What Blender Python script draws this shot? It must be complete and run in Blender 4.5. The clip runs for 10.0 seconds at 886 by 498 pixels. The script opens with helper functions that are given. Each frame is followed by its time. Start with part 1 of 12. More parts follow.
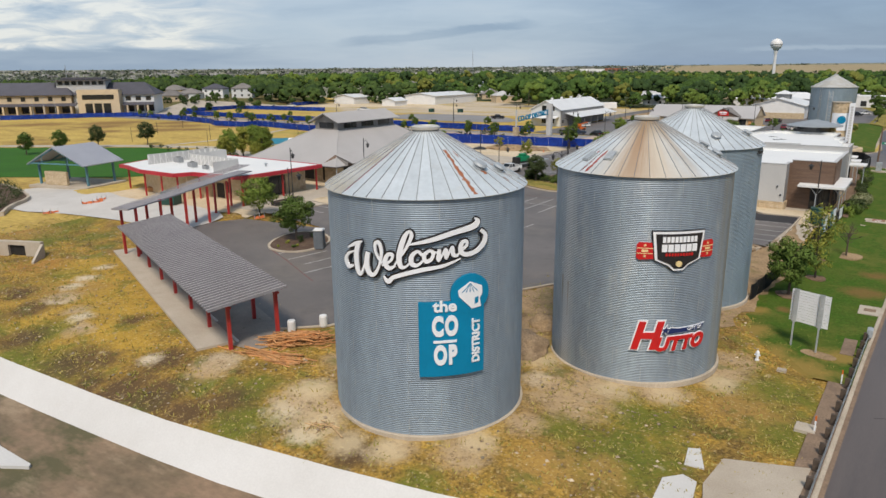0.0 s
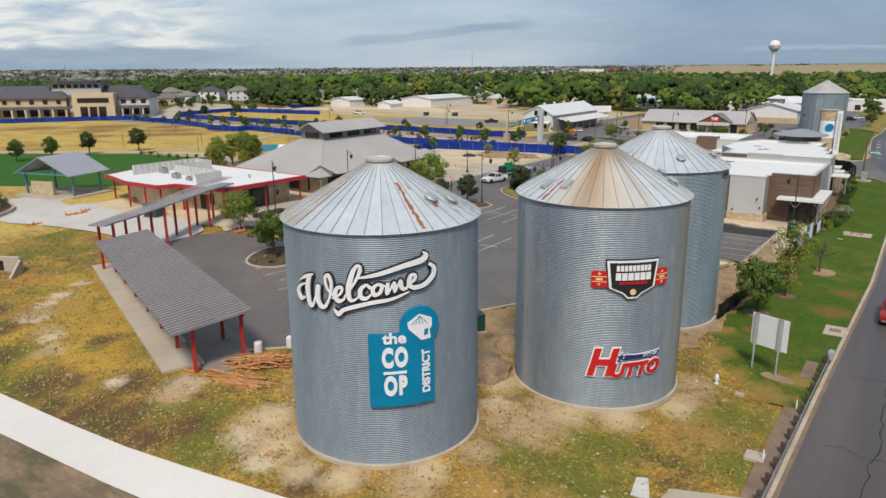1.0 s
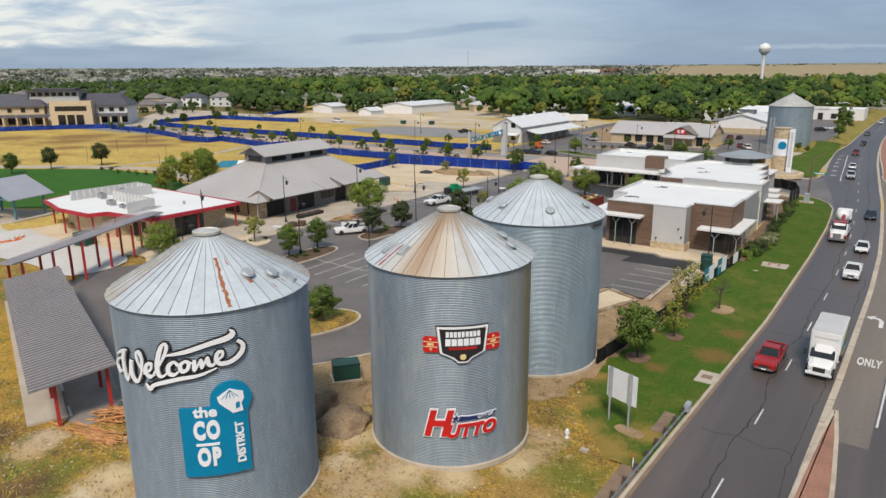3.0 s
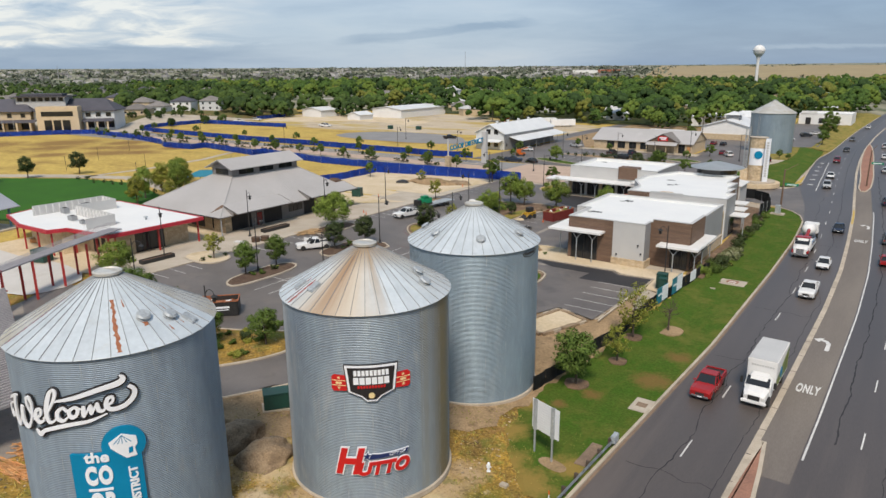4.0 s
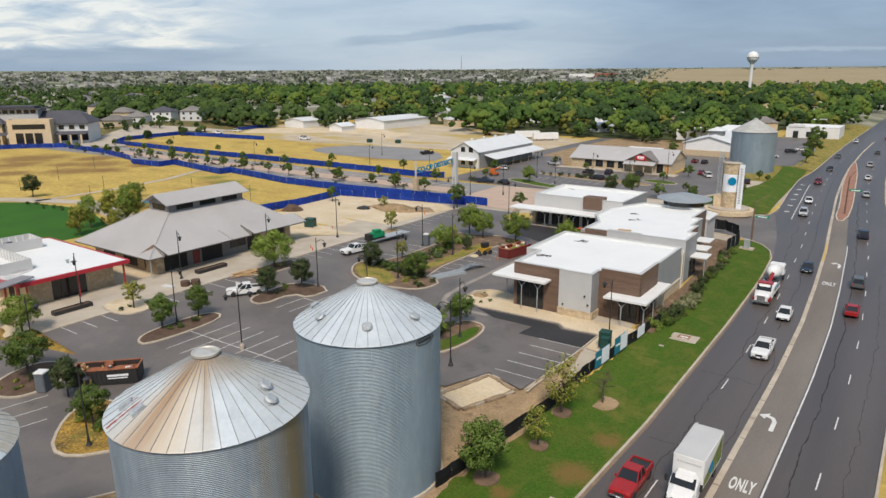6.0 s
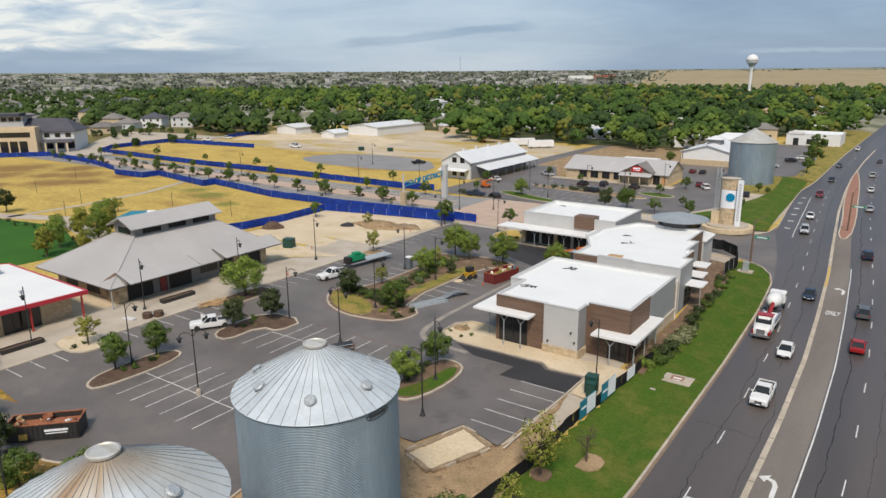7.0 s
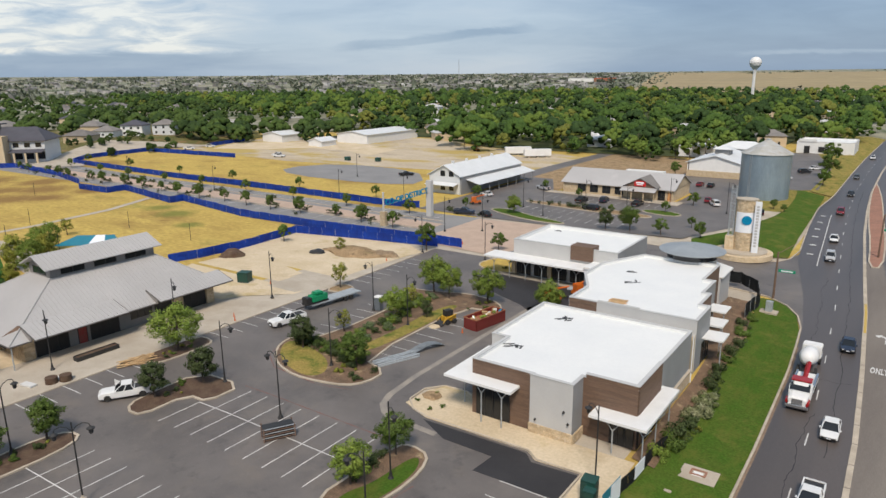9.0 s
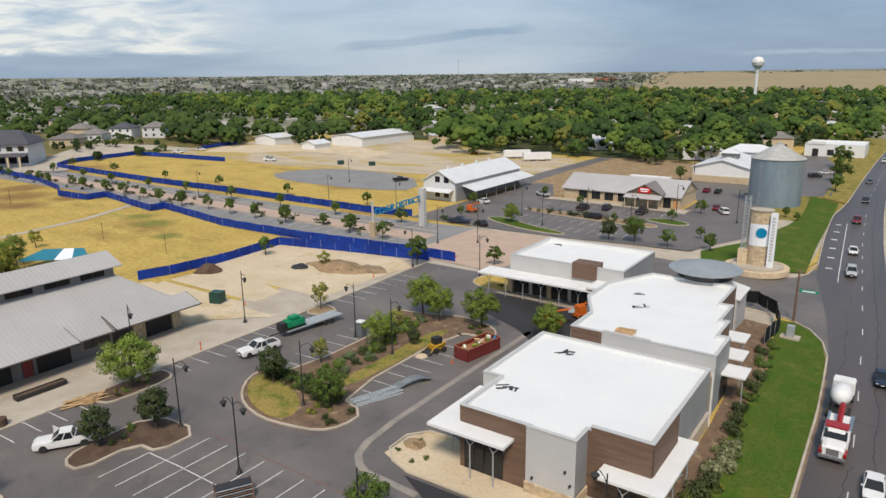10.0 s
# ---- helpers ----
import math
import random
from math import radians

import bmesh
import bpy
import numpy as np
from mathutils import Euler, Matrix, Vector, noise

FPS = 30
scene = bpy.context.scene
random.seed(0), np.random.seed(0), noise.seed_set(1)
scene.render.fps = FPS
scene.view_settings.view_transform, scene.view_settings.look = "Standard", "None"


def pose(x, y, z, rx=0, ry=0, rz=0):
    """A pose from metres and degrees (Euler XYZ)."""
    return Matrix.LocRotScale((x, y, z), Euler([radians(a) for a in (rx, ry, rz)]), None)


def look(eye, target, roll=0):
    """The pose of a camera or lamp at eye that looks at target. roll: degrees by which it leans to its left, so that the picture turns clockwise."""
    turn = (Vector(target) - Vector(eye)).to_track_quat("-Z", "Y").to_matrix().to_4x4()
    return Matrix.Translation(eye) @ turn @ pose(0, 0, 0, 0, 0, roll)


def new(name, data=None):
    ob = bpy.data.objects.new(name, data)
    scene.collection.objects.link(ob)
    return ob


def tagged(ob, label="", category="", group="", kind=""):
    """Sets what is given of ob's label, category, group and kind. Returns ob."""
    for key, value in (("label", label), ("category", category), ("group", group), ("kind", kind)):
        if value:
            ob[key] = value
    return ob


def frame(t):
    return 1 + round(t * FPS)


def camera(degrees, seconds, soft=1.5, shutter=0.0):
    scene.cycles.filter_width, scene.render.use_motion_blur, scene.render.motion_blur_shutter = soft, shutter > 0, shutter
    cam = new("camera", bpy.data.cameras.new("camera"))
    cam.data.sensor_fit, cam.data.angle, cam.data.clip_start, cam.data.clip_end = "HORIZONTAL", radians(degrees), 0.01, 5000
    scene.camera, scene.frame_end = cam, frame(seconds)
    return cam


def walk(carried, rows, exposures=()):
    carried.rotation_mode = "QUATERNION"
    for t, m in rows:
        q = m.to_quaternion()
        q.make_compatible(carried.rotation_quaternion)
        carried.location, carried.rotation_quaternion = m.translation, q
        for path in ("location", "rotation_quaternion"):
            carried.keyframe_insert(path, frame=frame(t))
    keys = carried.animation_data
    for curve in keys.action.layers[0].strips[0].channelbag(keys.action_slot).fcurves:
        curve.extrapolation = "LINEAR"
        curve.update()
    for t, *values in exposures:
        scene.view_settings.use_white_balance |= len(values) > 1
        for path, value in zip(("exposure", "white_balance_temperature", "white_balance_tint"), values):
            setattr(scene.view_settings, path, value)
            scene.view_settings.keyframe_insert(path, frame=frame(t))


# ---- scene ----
cam = camera(66.1, 10.0)
METRES, EYE, TILT, LEAN, TURN = 72.0, 20.0, -14.8, 0.5, 35.0
ROWS = [
    (0.0, 0.0, 0.0, 0.0, 0.0, 0.0, -0.0),
    (0.5, 0.0149, -0.0034, 0.0119, 0.01, -0.02, -0.05),
    (1.0, 0.0387, -0.0069, 0.0255, 0.02, -0.04, -0.06),
    (1.5, 0.0696, -0.0109, 0.0401, 0.0, -0.08, -0.1),
    (2.0, 0.1058, -0.0155, 0.0555, -0.01, -0.11, -0.11),
    (2.5, 0.1459, -0.0202, 0.0713, -0.02, -0.14, -0.13),
    (4.0, 0.2712, -0.0186, 0.1214, -0.07, -0.14, -0.07),
    (4.5, 0.3058, -0.0081, 0.1403, -0.1, -0.12, -0.1),
    (5.0, 0.3365, 0.0071, 0.1597, -0.11, -0.09, -0.1),
    (5.5, 0.3687, 0.0335, 0.1853, -0.15, -0.04, -0.14),
    (7.0, 0.4382, 0.1592, 0.2706, -0.16, 0.12, -0.07),
    (7.5, 0.4543, 0.2108, 0.2952, -0.15, 0.2, -0.06),
    (8.0, 0.4695, 0.2716, 0.3125, -0.14, 0.27, -0.01),
    (8.5, 0.4827, 0.3332, 0.3298, -0.12, 0.31, 0.02),
    (9.0, 0.4956, 0.399, 0.3497, -0.11, 0.33, 0.07),
    (9.5, 0.5075, 0.4652, 0.3687, -0.09, 0.35, 0.11),
    (10.0, 0.5192, 0.5351, 0.3896, -0.08, 0.35, 0.16),
]
walk(cam, [(t, pose(0, 0, EYE, TILT, LEAN, TURN) @ pose(METRES * x, METRES * y, METRES * z, 90 + pitch, roll, yaw)) for t, x, y, z, yaw, pitch, roll in ROWS], [(0.0, 0.38), (1.0, 0.39), (2.5, 0.43), (4.0, 0.47), (8.0, 0.48), (10.0, 0.44)])

# ---- world, sun, exposure ----
SUN_EL, SUN_AZ = 52.0, 150.0   # degrees; azimuth from +Y towards +X
scene.view_settings.exposure = 0.46
world = bpy.data.worlds.new("overcast_sky")
scene.world = world
world.use_nodes = True
wn, wl = world.node_tree.nodes, world.node_tree.links
wn.clear()
sky = wn.new("ShaderNodeTexSky")
sky.sky_type, sky.sun_disc = "NISHITA", False
sky.sun_elevation, sky.sun_rotation = radians(SUN_EL), radians(SUN_AZ)
sky_bg = wn.new("ShaderNodeVectorMath"); sky_bg.operation = "SCALE"; sky_bg.inputs["Scale"].default_value = 0.10
wl.new(sky.outputs[0], sky_bg.inputs[0])
geo = wn.new("ShaderNodeTexCoord")
def sky_noise(scale, stretch, shift, detail=7, rough=0.58, warp=0.5):
    mp = wn.new("ShaderNodeMapping"); mp.inputs["Scale"].default_value, mp.inputs["Location"].default_value = stretch, shift
    wl.new(geo.outputs["Generated"], mp.inputs[0])
    ns = wn.new("ShaderNodeTexNoise"); ns.inputs["Scale"].default_value = scale; ns.inputs["Detail"].default_value = detail; ns.inputs["Roughness"].default_value = rough; ns.inputs["Distortion"].default_value = warp
    wl.new(mp.outputs[0], ns.inputs["Vector"])
    return ns.outputs[0]
puffs = sky_noise(1.7, (1.5, 1.5, 9.0), (0.1, 0.75, 0.3), 6, 0.52)
wisps = sky_noise(3.0, (0.6, 0.6, 16.0), (0.4, 0.1, 0.6), 5, 0.5, 0.2)
west = wn.new("ShaderNodeVectorMath"); west.operation = "DOT_PRODUCT"; west.inputs[1].default_value = (-0.82, -0.57, 0)
wl.new(geo.outputs["Generated"], west.inputs[0])
thick = wn.new("ShaderNodeMapRange"); thick.inputs[1].default_value, thick.inputs[2].default_value, thick.inputs[3].default_value, thick.inputs[4].default_value = -0.5, 0.25, -0.12, -0.005
wl.new(west.outputs["Value"], thick.inputs[0])
def sky_math(op, a, b):
    k = wn.new("ShaderNodeMath"); k.operation = op
    for q, v in ((0, a), (1, b)):
        if isinstance(v, float):
            k.inputs[q].default_value = v
        else:
            wl.new(v, k.inputs[q])
    return k.outputs[0]
cover = sky_math("ADD", sky_math("ADD", sky_math("MULTIPLY", puffs, 0.84), sky_math("MULTIPLY", wisps, 0.16)), thick.outputs[0])
def sky_ramp(src, stops):
    r = wn.new("ShaderNodeValToRGB")
    r.color_ramp.elements[0].position, r.color_ramp.elements[0].color = stops[0][0], (*stops[0][1], 1)
    r.color_ramp.elements[1].position, r.color_ramp.elements[1].color = stops[-1][0], (*stops[-1][1], 1)
    for p, c in stops[1:-1]:
        r.color_ramp.elements.new(p).color = (*c, 1)
    wl.new(src, r.inputs[0])
    return r.outputs[0]
overcast = sky_ramp(cover, ((0.36, (0.152, 0.226, 0.33)), (0.46, (0.228, 0.312, 0.425)), (0.55, (0.375, 0.435, 0.51)), (0.65, (0.68, 0.68, 0.67))))

# the low north-western sky, laid out to fit the camera's view: broken bright cloud, a dark bank under it, darker cloud
# to the north-east
def sky_step(v, lo, hi, a=0.0, b=1.0):
    k = wn.new("ShaderNodeMapRange"); k.interpolation_type = "SMOOTHSTEP"
    k.inputs[1].default_value, k.inputs[2].default_value, k.inputs[3].default_value, k.inputs[4].default_value = (lo, hi, a, b) if lo < hi else (hi, lo, b, a)
    wl.new(v, k.inputs[0])
    return k.outputs[0]
def sky_dot(v):
    k = wn.new("ShaderNodeVectorMath"); k.operation = "DOT_PRODUCT"; k.inputs[1].default_value = v
    wl.new(geo.outputs["Generated"], k.inputs[0])
    return k.outputs["Value"]
ahead = sky_math("MAXIMUM", sky_dot((-0.5736, 0.8192, 0)), 0.2)
side, rise_ = sky_math("DIVIDE", sky_dot((0.8192, 0.5736, 0)), ahead), sky_math("DIVIDE", sky_dot((0, 0, 1.0)), ahead)
flat = wn.new("ShaderNodeCombineXYZ"); wl.new(side, flat.inputs[0]); wl.new(rise_, flat.inputs[1])
def sky_cloud(stretch, shift, detail, rough, warp=0.3):
    mp = wn.new("ShaderNodeMapping"); mp.inputs["Scale"].default_value, mp.inputs["Location"].default_value = stretch, shift
    wl.new(flat.outputs[0], mp.inputs[0])
    ns = wn.new("ShaderNodeTexNoise"); ns.inputs["Scale"].default_value = 1.0; ns.inputs["Detail"].default_value = detail; ns.inputs["Roughness"].default_value = rough; ns.inputs["Distortion"].default_value = warp
    wl.new(mp.outputs[0], ns.inputs["Vector"])
    return sky_math("SUBTRACT", ns.outputs[0], 0.5)
banks, shreds = sky_cloud((3.4, 24.0, 1), (2.7, 0.4, 0), 6, 0.52, 0.5), sky_cloud((9.5, 52.0, 1), (5.1, 1.3, 0), 8, 0.6, 0.6)
low = sky_math("ADD", rise_, sky_math("MULTIPLY", shreds, 0.022))
west_ = sky_step(sky_math("ADD", side, sky_math("MULTIPLY", banks, 0.25)), -0.20, -0.40)
field = sky_math("ADD", 0.50, sky_math("ADD", sky_math("MULTIPLY", banks, 0.34), sky_math("MULTIPLY", shreds, 0.20)))
bright = sky_math("MULTIPLY", sky_math("MULTIPLY", west_, sky_step(low, 0.030, 0.040)), sky_math("ADD", 0.33, sky_math("MULTIPLY", shreds, 1.9)))
field = sky_math("ADD", field, sky_math("MAXIMUM", bright, 0.0))
field = sky_math("SUBTRACT", field, sky_math("MULTIPLY", sky_math("MULTIPLY", west_, sky_step(low, 0.036, 0.027)), 0.17))
field = sky_math("SUBTRACT", field, sky_step(side, 0.06, 0.36, 0.0, 0.27))
streak = sky_math("ABSOLUTE", sky_math("SUBTRACT", sky_math("SUBTRACT", low, 0.0485), sky_math("MULTIPLY", side, 0.092)), 0.0)
field = sky_math("SUBTRACT", field, sky_math("MULTIPLY", sky_math("MULTIPLY", sky_step(streak, 0.009, 0.003), sky_step(side, -0.17, -0.10)), sky_step(side, 0.15, 0.09, 0.0, 0.17)))
glow_ = sky_math("MULTIPLY", sky_step(rise_, 0.034, 0.004), sky_math("MULTIPLY", sky_step(side, -0.24, -0.02), sky_step(side, 0.24, 0.06)))
field = sky_math("ADD", field, sky_math("MULTIPLY", glow_, 0.14))
thin = sky_step(sky_math("ABSOLUTE", sky_math("SUBTRACT", low, 0.0235), 0.0), 0.006, 0.001)
field = sky_math("ADD", field, sky_math("MULTIPLY", thin, sky_step(side, 0.36, 0.50, 0.0, 0.16)))
low_sky = sky_ramp(field, ((0.05, (0.135, 0.198, 0.305)), (0.28, (0.20, 0.278, 0.39)), (0.52, (0.335, 0.41, 0.50)), (0.72, (0.43, 0.48, 0.535)), (0.98, (0.62, 0.63, 0.615))))
here = sky_math("MULTIPLY", sky_step(rise_, 0.19, 0.12), sky_step(sky_dot((-0.5736, 0.8192, 0)), 0.45, 0.75))
both = wn.new("ShaderNodeMix"); both.data_type = "RGBA"
wl.new(here, both.inputs[0]); wl.new(overcast, both.inputs[6]); wl.new(low_sky, both.inputs[7])
mixs = wn.new("ShaderNodeMix"); mixs.data_type = "RGBA"; mixs.inputs[0].default_value = 0.86
wl.new(sky_bg.outputs[0], mixs.inputs[6]); wl.new(both.outputs[2], mixs.inputs[7])
bg = wn.new("ShaderNodeBackground"); bg.inputs["Strength"].default_value = 1.0
wl.new(mixs.outputs[2], bg.inputs[0])
wout = wn.new("ShaderNodeOutputWorld"); wl.new(bg.outputs[0], wout.inputs[0])

sun_data = bpy.data.lights.new("sun", "SUN")
sun_data.energy, sun_data.angle, sun_data.color = 2.6, radians(14), (1.0, 0.885, 0.755)
sun = new("sun", sun_data)
sd = Vector((math.sin(radians(SUN_AZ)) * math.cos(radians(SUN_EL)), math.cos(radians(SUN_AZ)) * math.cos(radians(SUN_EL)), math.sin(radians(SUN_EL))))
sun.matrix_basis = look(sd * 300, (0, 0, 0))

# ---- materials ----
def surf(name, c1, c2=None, rough=0.8, metal=0.0, size=3.0, fine=40.0, grain=0.25, bump=0.0, spread=0.12, rand=0.0, stretch=(1, 1, 1), island=0.0, low=0.35, high=0.65, local=False, spec=0.5):
    """Principled surface: two colours mixed by a large noise, a fine grain, relief, and a change from piece to piece."""
    m = bpy.data.materials.new(name)
    m.use_nodes = True
    n, l = m.node_tree.nodes, m.node_tree.links
    b = n["Principled BSDF"]
    b.inputs["Roughness"].default_value, b.inputs["Metallic"].default_value = rough, metal
    b.inputs["Specular IOR Level"].default_value = spec
    if local:
        pos = n.new("ShaderNodeTexCoord").outputs["Object"]
    else:
        pos = n.new("ShaderNodeNewGeometry").outputs["Position"]
    mp = n.new("ShaderNodeMapping"); mp.inputs["Scale"].default_value = stretch
    l.new(pos, mp.inputs[0])
    big = n.new("ShaderNodeTexNoise"); big.inputs["Scale"].default_value = 1.0 / size; big.inputs["Detail"].default_value = 6; big.inputs["Roughness"].default_value = 0.6
    l.new(mp.outputs[0], big.inputs["Vector"])
    ramp = n.new("ShaderNodeMapRange"); ramp.inputs[1].default_value, ramp.inputs[2].default_value = low, high
    l.new(big.outputs[0], ramp.inputs[0])
    mx = n.new("ShaderNodeMix"); mx.data_type = "RGBA"
    c2 = c2 or tuple(v * (1 - spread) for v in c1)
    mx.inputs[6].default_value, mx.inputs[7].default_value = (*c1, 1), (*c2, 1)
    l.new(ramp.outputs[0], mx.inputs[0])
    fn = n.new("ShaderNodeTexNoise"); fn.inputs["Scale"].default_value = fine; fn.inputs["Detail"].default_value = 4
    l.new(mp.outputs[0], fn.inputs["Vector"])
    val = n.new("ShaderNodeMapRange"); val.inputs[1].default_value, val.inputs[2].default_value = 0.25, 0.75
    val.inputs[3].default_value, val.inputs[4].default_value = 1 - grain, 1 + grain
    l.new(fn.outputs[0], val.inputs[0])
    out = val.outputs[0]
    for amount, node, sock in ((rand, "ShaderNodeObjectInfo", "Random"), (island, "ShaderNodeNewGeometry", "Random Per Island")):
        if amount:
            r = n.new("ShaderNodeMapRange"); r.inputs[3].default_value, r.inputs[4].default_value = 1 - amount, 1 + amount
            l.new(n.new(node).outputs[sock], r.inputs[0])
            mul = n.new("ShaderNodeMath"); mul.operation = "MULTIPLY"
            l.new(out, mul.inputs[0]); l.new(r.outputs[0], mul.inputs[1]); out = mul.outputs[0]
    sc = n.new("ShaderNodeVectorMath"); sc.operation = "SCALE"
    l.new(mx.outputs[2], sc.inputs[0]); l.new(out, sc.inputs["Scale"])
    l.new(sc.outputs[0], b.inputs["Base Color"])
    if bump:
        bp = n.new("ShaderNodeBump"); bp.inputs["Strength"].default_value = bump; bp.inputs["Distance"].default_value = 0.05
        l.new(fn.outputs[0], bp.inputs["Height"]); l.new(bp.outputs[0], b.inputs["Normal"])
    return m


def overlay(m, colour, size, low, high, stretch=(1, 1, 1), amount=1.0, local=False, detail=6):
    """Adds a stain or growth of another colour to a material, where its own noise is high."""
    n, l = m.node_tree.nodes, m.node_tree.links
    b = n["Principled BSDF"]
    src = b.inputs["Base Color"].links[0].from_socket
    pos = n.new("ShaderNodeTexCoord").outputs["Object"] if local else n.new("ShaderNodeNewGeometry").outputs["Position"]
    mp = n.new("ShaderNodeMapping"); mp.inputs["Scale"].default_value = stretch; mp.inputs["Location"].default_value = (size * 7.3, size * 3.1, size * 1.7)
    l.new(pos, mp.inputs[0])
    ns = n.new("ShaderNodeTexNoise"); ns.inputs["Scale"].default_value = 1.0 / size; ns.inputs["Detail"].default_value = detail; ns.inputs["Roughness"].default_value = 0.65
    l.new(mp.outputs[0], ns.inputs["Vector"])
    rg = n.new("ShaderNodeMapRange"); rg.inputs[1].default_value, rg.inputs[2].default_value, rg.inputs[4].default_value = low, high, amount
    l.new(ns.outputs[0], rg.inputs[0])
    mx = n.new("ShaderNodeMix"); mx.data_type = "RGBA"; mx.inputs[7].default_value = (*colour, 1)
    l.new(rg.outputs[0], mx.inputs[0]); l.new(src, mx.inputs[6]); l.new(mx.outputs[2], b.inputs["Base Color"])
    return m


def blotch(m, colour, spots, size=1.6, amount=0.9):
    """Patches of another cover on the land, each round a middle (x, y, radius), with frayed edges."""
    n, l = m.node_tree.nodes, m.node_tree.links
    b = n["Principled BSDF"]
    src = b.inputs["Base Color"].links[0].from_socket
    pos = n.new("ShaderNodeNewGeometry").outputs["Position"]
    mp = n.new("ShaderNodeMapping"); mp.inputs["Scale"].default_value = (1, 1, 0)
    l.new(pos, mp.inputs[0])
    ns = n.new("ShaderNodeTexNoise"); ns.inputs["Scale"].default_value = 1.0 / size; ns.inputs["Detail"].default_value = 9; ns.inputs["Roughness"].default_value = 0.8
    l.new(mp.outputs[0], ns.inputs["Vector"])
    best = None
    for x, y, r in spots:
        d = n.new("ShaderNodeVectorMath"); d.operation = "DISTANCE"; d.inputs[1].default_value = (x, y, 0)
        l.new(mp.outputs[0], d.inputs[0])
        k = n.new("ShaderNodeMapRange"); k.clamp = False
        k.inputs[1].default_value, k.inputs[2].default_value, k.inputs[3].default_value, k.inputs[4].default_value = 0.0, r, 0.55, 0.0
        l.new(d.outputs["Value"], k.inputs[0])
        if best is None:
            best = k.outputs[0]
        else:
            mxm = n.new("ShaderNodeMath"); mxm.operation = "MAXIMUM"
            l.new(best, mxm.inputs[0]); l.new(k.outputs[0], mxm.inputs[1]); best = mxm.outputs[0]
    ad = n.new("ShaderNodeMath"); ad.operation = "ADD"
    l.new(best, ad.inputs[0]); l.new(ns.outputs[0], ad.inputs[1])
    rg = n.new("ShaderNodeMapRange"); rg.inputs[1].default_value, rg.inputs[2].default_value, rg.inputs[4].default_value = 0.52, 0.86, amount
    l.new(ad.outputs[0], rg.inputs[0])
    mx = n.new("ShaderNodeMix"); mx.data_type = "RGBA"; mx.inputs[7].default_value = (*colour, 1)
    l.new(rg.outputs[0], mx.inputs[0]); l.new(src, mx.inputs[6]); l.new(mx.outputs[2], b.inputs["Base Color"])
    return m


M_GROUND = overlay(overlay(surf("dry_grass", (0.41, 0.255, 0.05), (0.16, 0.105, 0.036), rough=0.95, size=2.2, fine=5.0, grain=0.62, bump=1.0, spec=0.1),
    (0.16, 0.18, 0.035), 4.5, 0.56, 0.66, amount=0.85), (0.26, 0.15, 0.06), 3.5, 0.58, 0.7, amount=0.8)
M_GROUND = blotch(M_GROUND, (0.135, 0.15, 0.026), [(-56.4, 24.0, 3.0), (-49.8, 20.8, 4.5), (-54, 19.9, 4), (-34, 26.2, 2.6), (-31.6, 23.4, 3.0), (-96, 45, 7), (-11.0, 33.2, 5.0), (-11.5, 37.6, 4.0), (-19, 24.6, 2.0), (-15, 33.8, 2.4), (-4.3, 41, 3.4), (-6, 46, 4.5), (-62, 21.5, 4), (-44, 31, 1.6), (-70, 33, 3)])
M_GROUND = blotch(M_GROUND, (0.11, 0.135, 0.026), [(-91, 41, 4.5), (-87, 38.5, 4), (-84, 43, 3.5), (-78, 41, 2)], 1.6, 0.8)
M_GROUND = blotch(M_GROUND, (0.40, 0.20, 0.05), [(-97, 39.5, 4), (-76, 32.5, 4), (-86, 33.5, 3.5)], 2.0, 0.7)
M_GROUND = blotch(M_GROUND, (0.46, 0.29, 0.05), [(-58, 30.5, 6), (-52, 27.4, 5), (-66, 33.5, 6), (-48, 25.6, 4), (-71, 36, 5), (-61, 33, 4), (-54, 30.4, 4), (-61, 24.6, 3)], 2.2, 0.75)
M_GROUND = blotch(M_GROUND, (0.095, 0.06, 0.036), [(-39.4, 22.6, 3.4), (-34.4, 24.4, 2.6), (-62.5, 25.4, 3.0), (-47.3, 23.6, 2.0), (-43, 26, 2.6), (-23.8, 24.9, 2.2), (-35.6, 22.6, 2.4), (-52, 29, 2.0), (-45, 21.2, 2.0), (-68, 27, 2.5), (-49, 22.4, 3.4), (-42, 21.6, 4), (-57, 22.6, 2.4)], 1.3, 0.85)
M_GROUND = blotch(M_GROUND, (0.36, 0.22, 0.07), [(-14.3, 29.9, 3.0), (-7.2, 42.9, 3.6), (-11.7, 31.0, 2.0), (-64.6, 30.8, 4), (-92.8, 39.7, 5), (-12.5, 42.0, 2.0)], 1.3, 0.7)
M_GROUND = blotch(M_GROUND, (0.60, 0.51, 0.37), [(-65.7, 30.8, 1.5), (-62.4, 28.1, 1.7), (-56.4, 26.8, 1.4), (-67, 33, 1.6), (-69.6, 36.2, 1.4), (-44.1, 25.4, 1.2), (-39, 27.7, 2.0), (-30, 26.4, 2.4), (-27.6, 25.0, 1.6), (-19, 38.4, 1.6)], 0.7, 0.85)
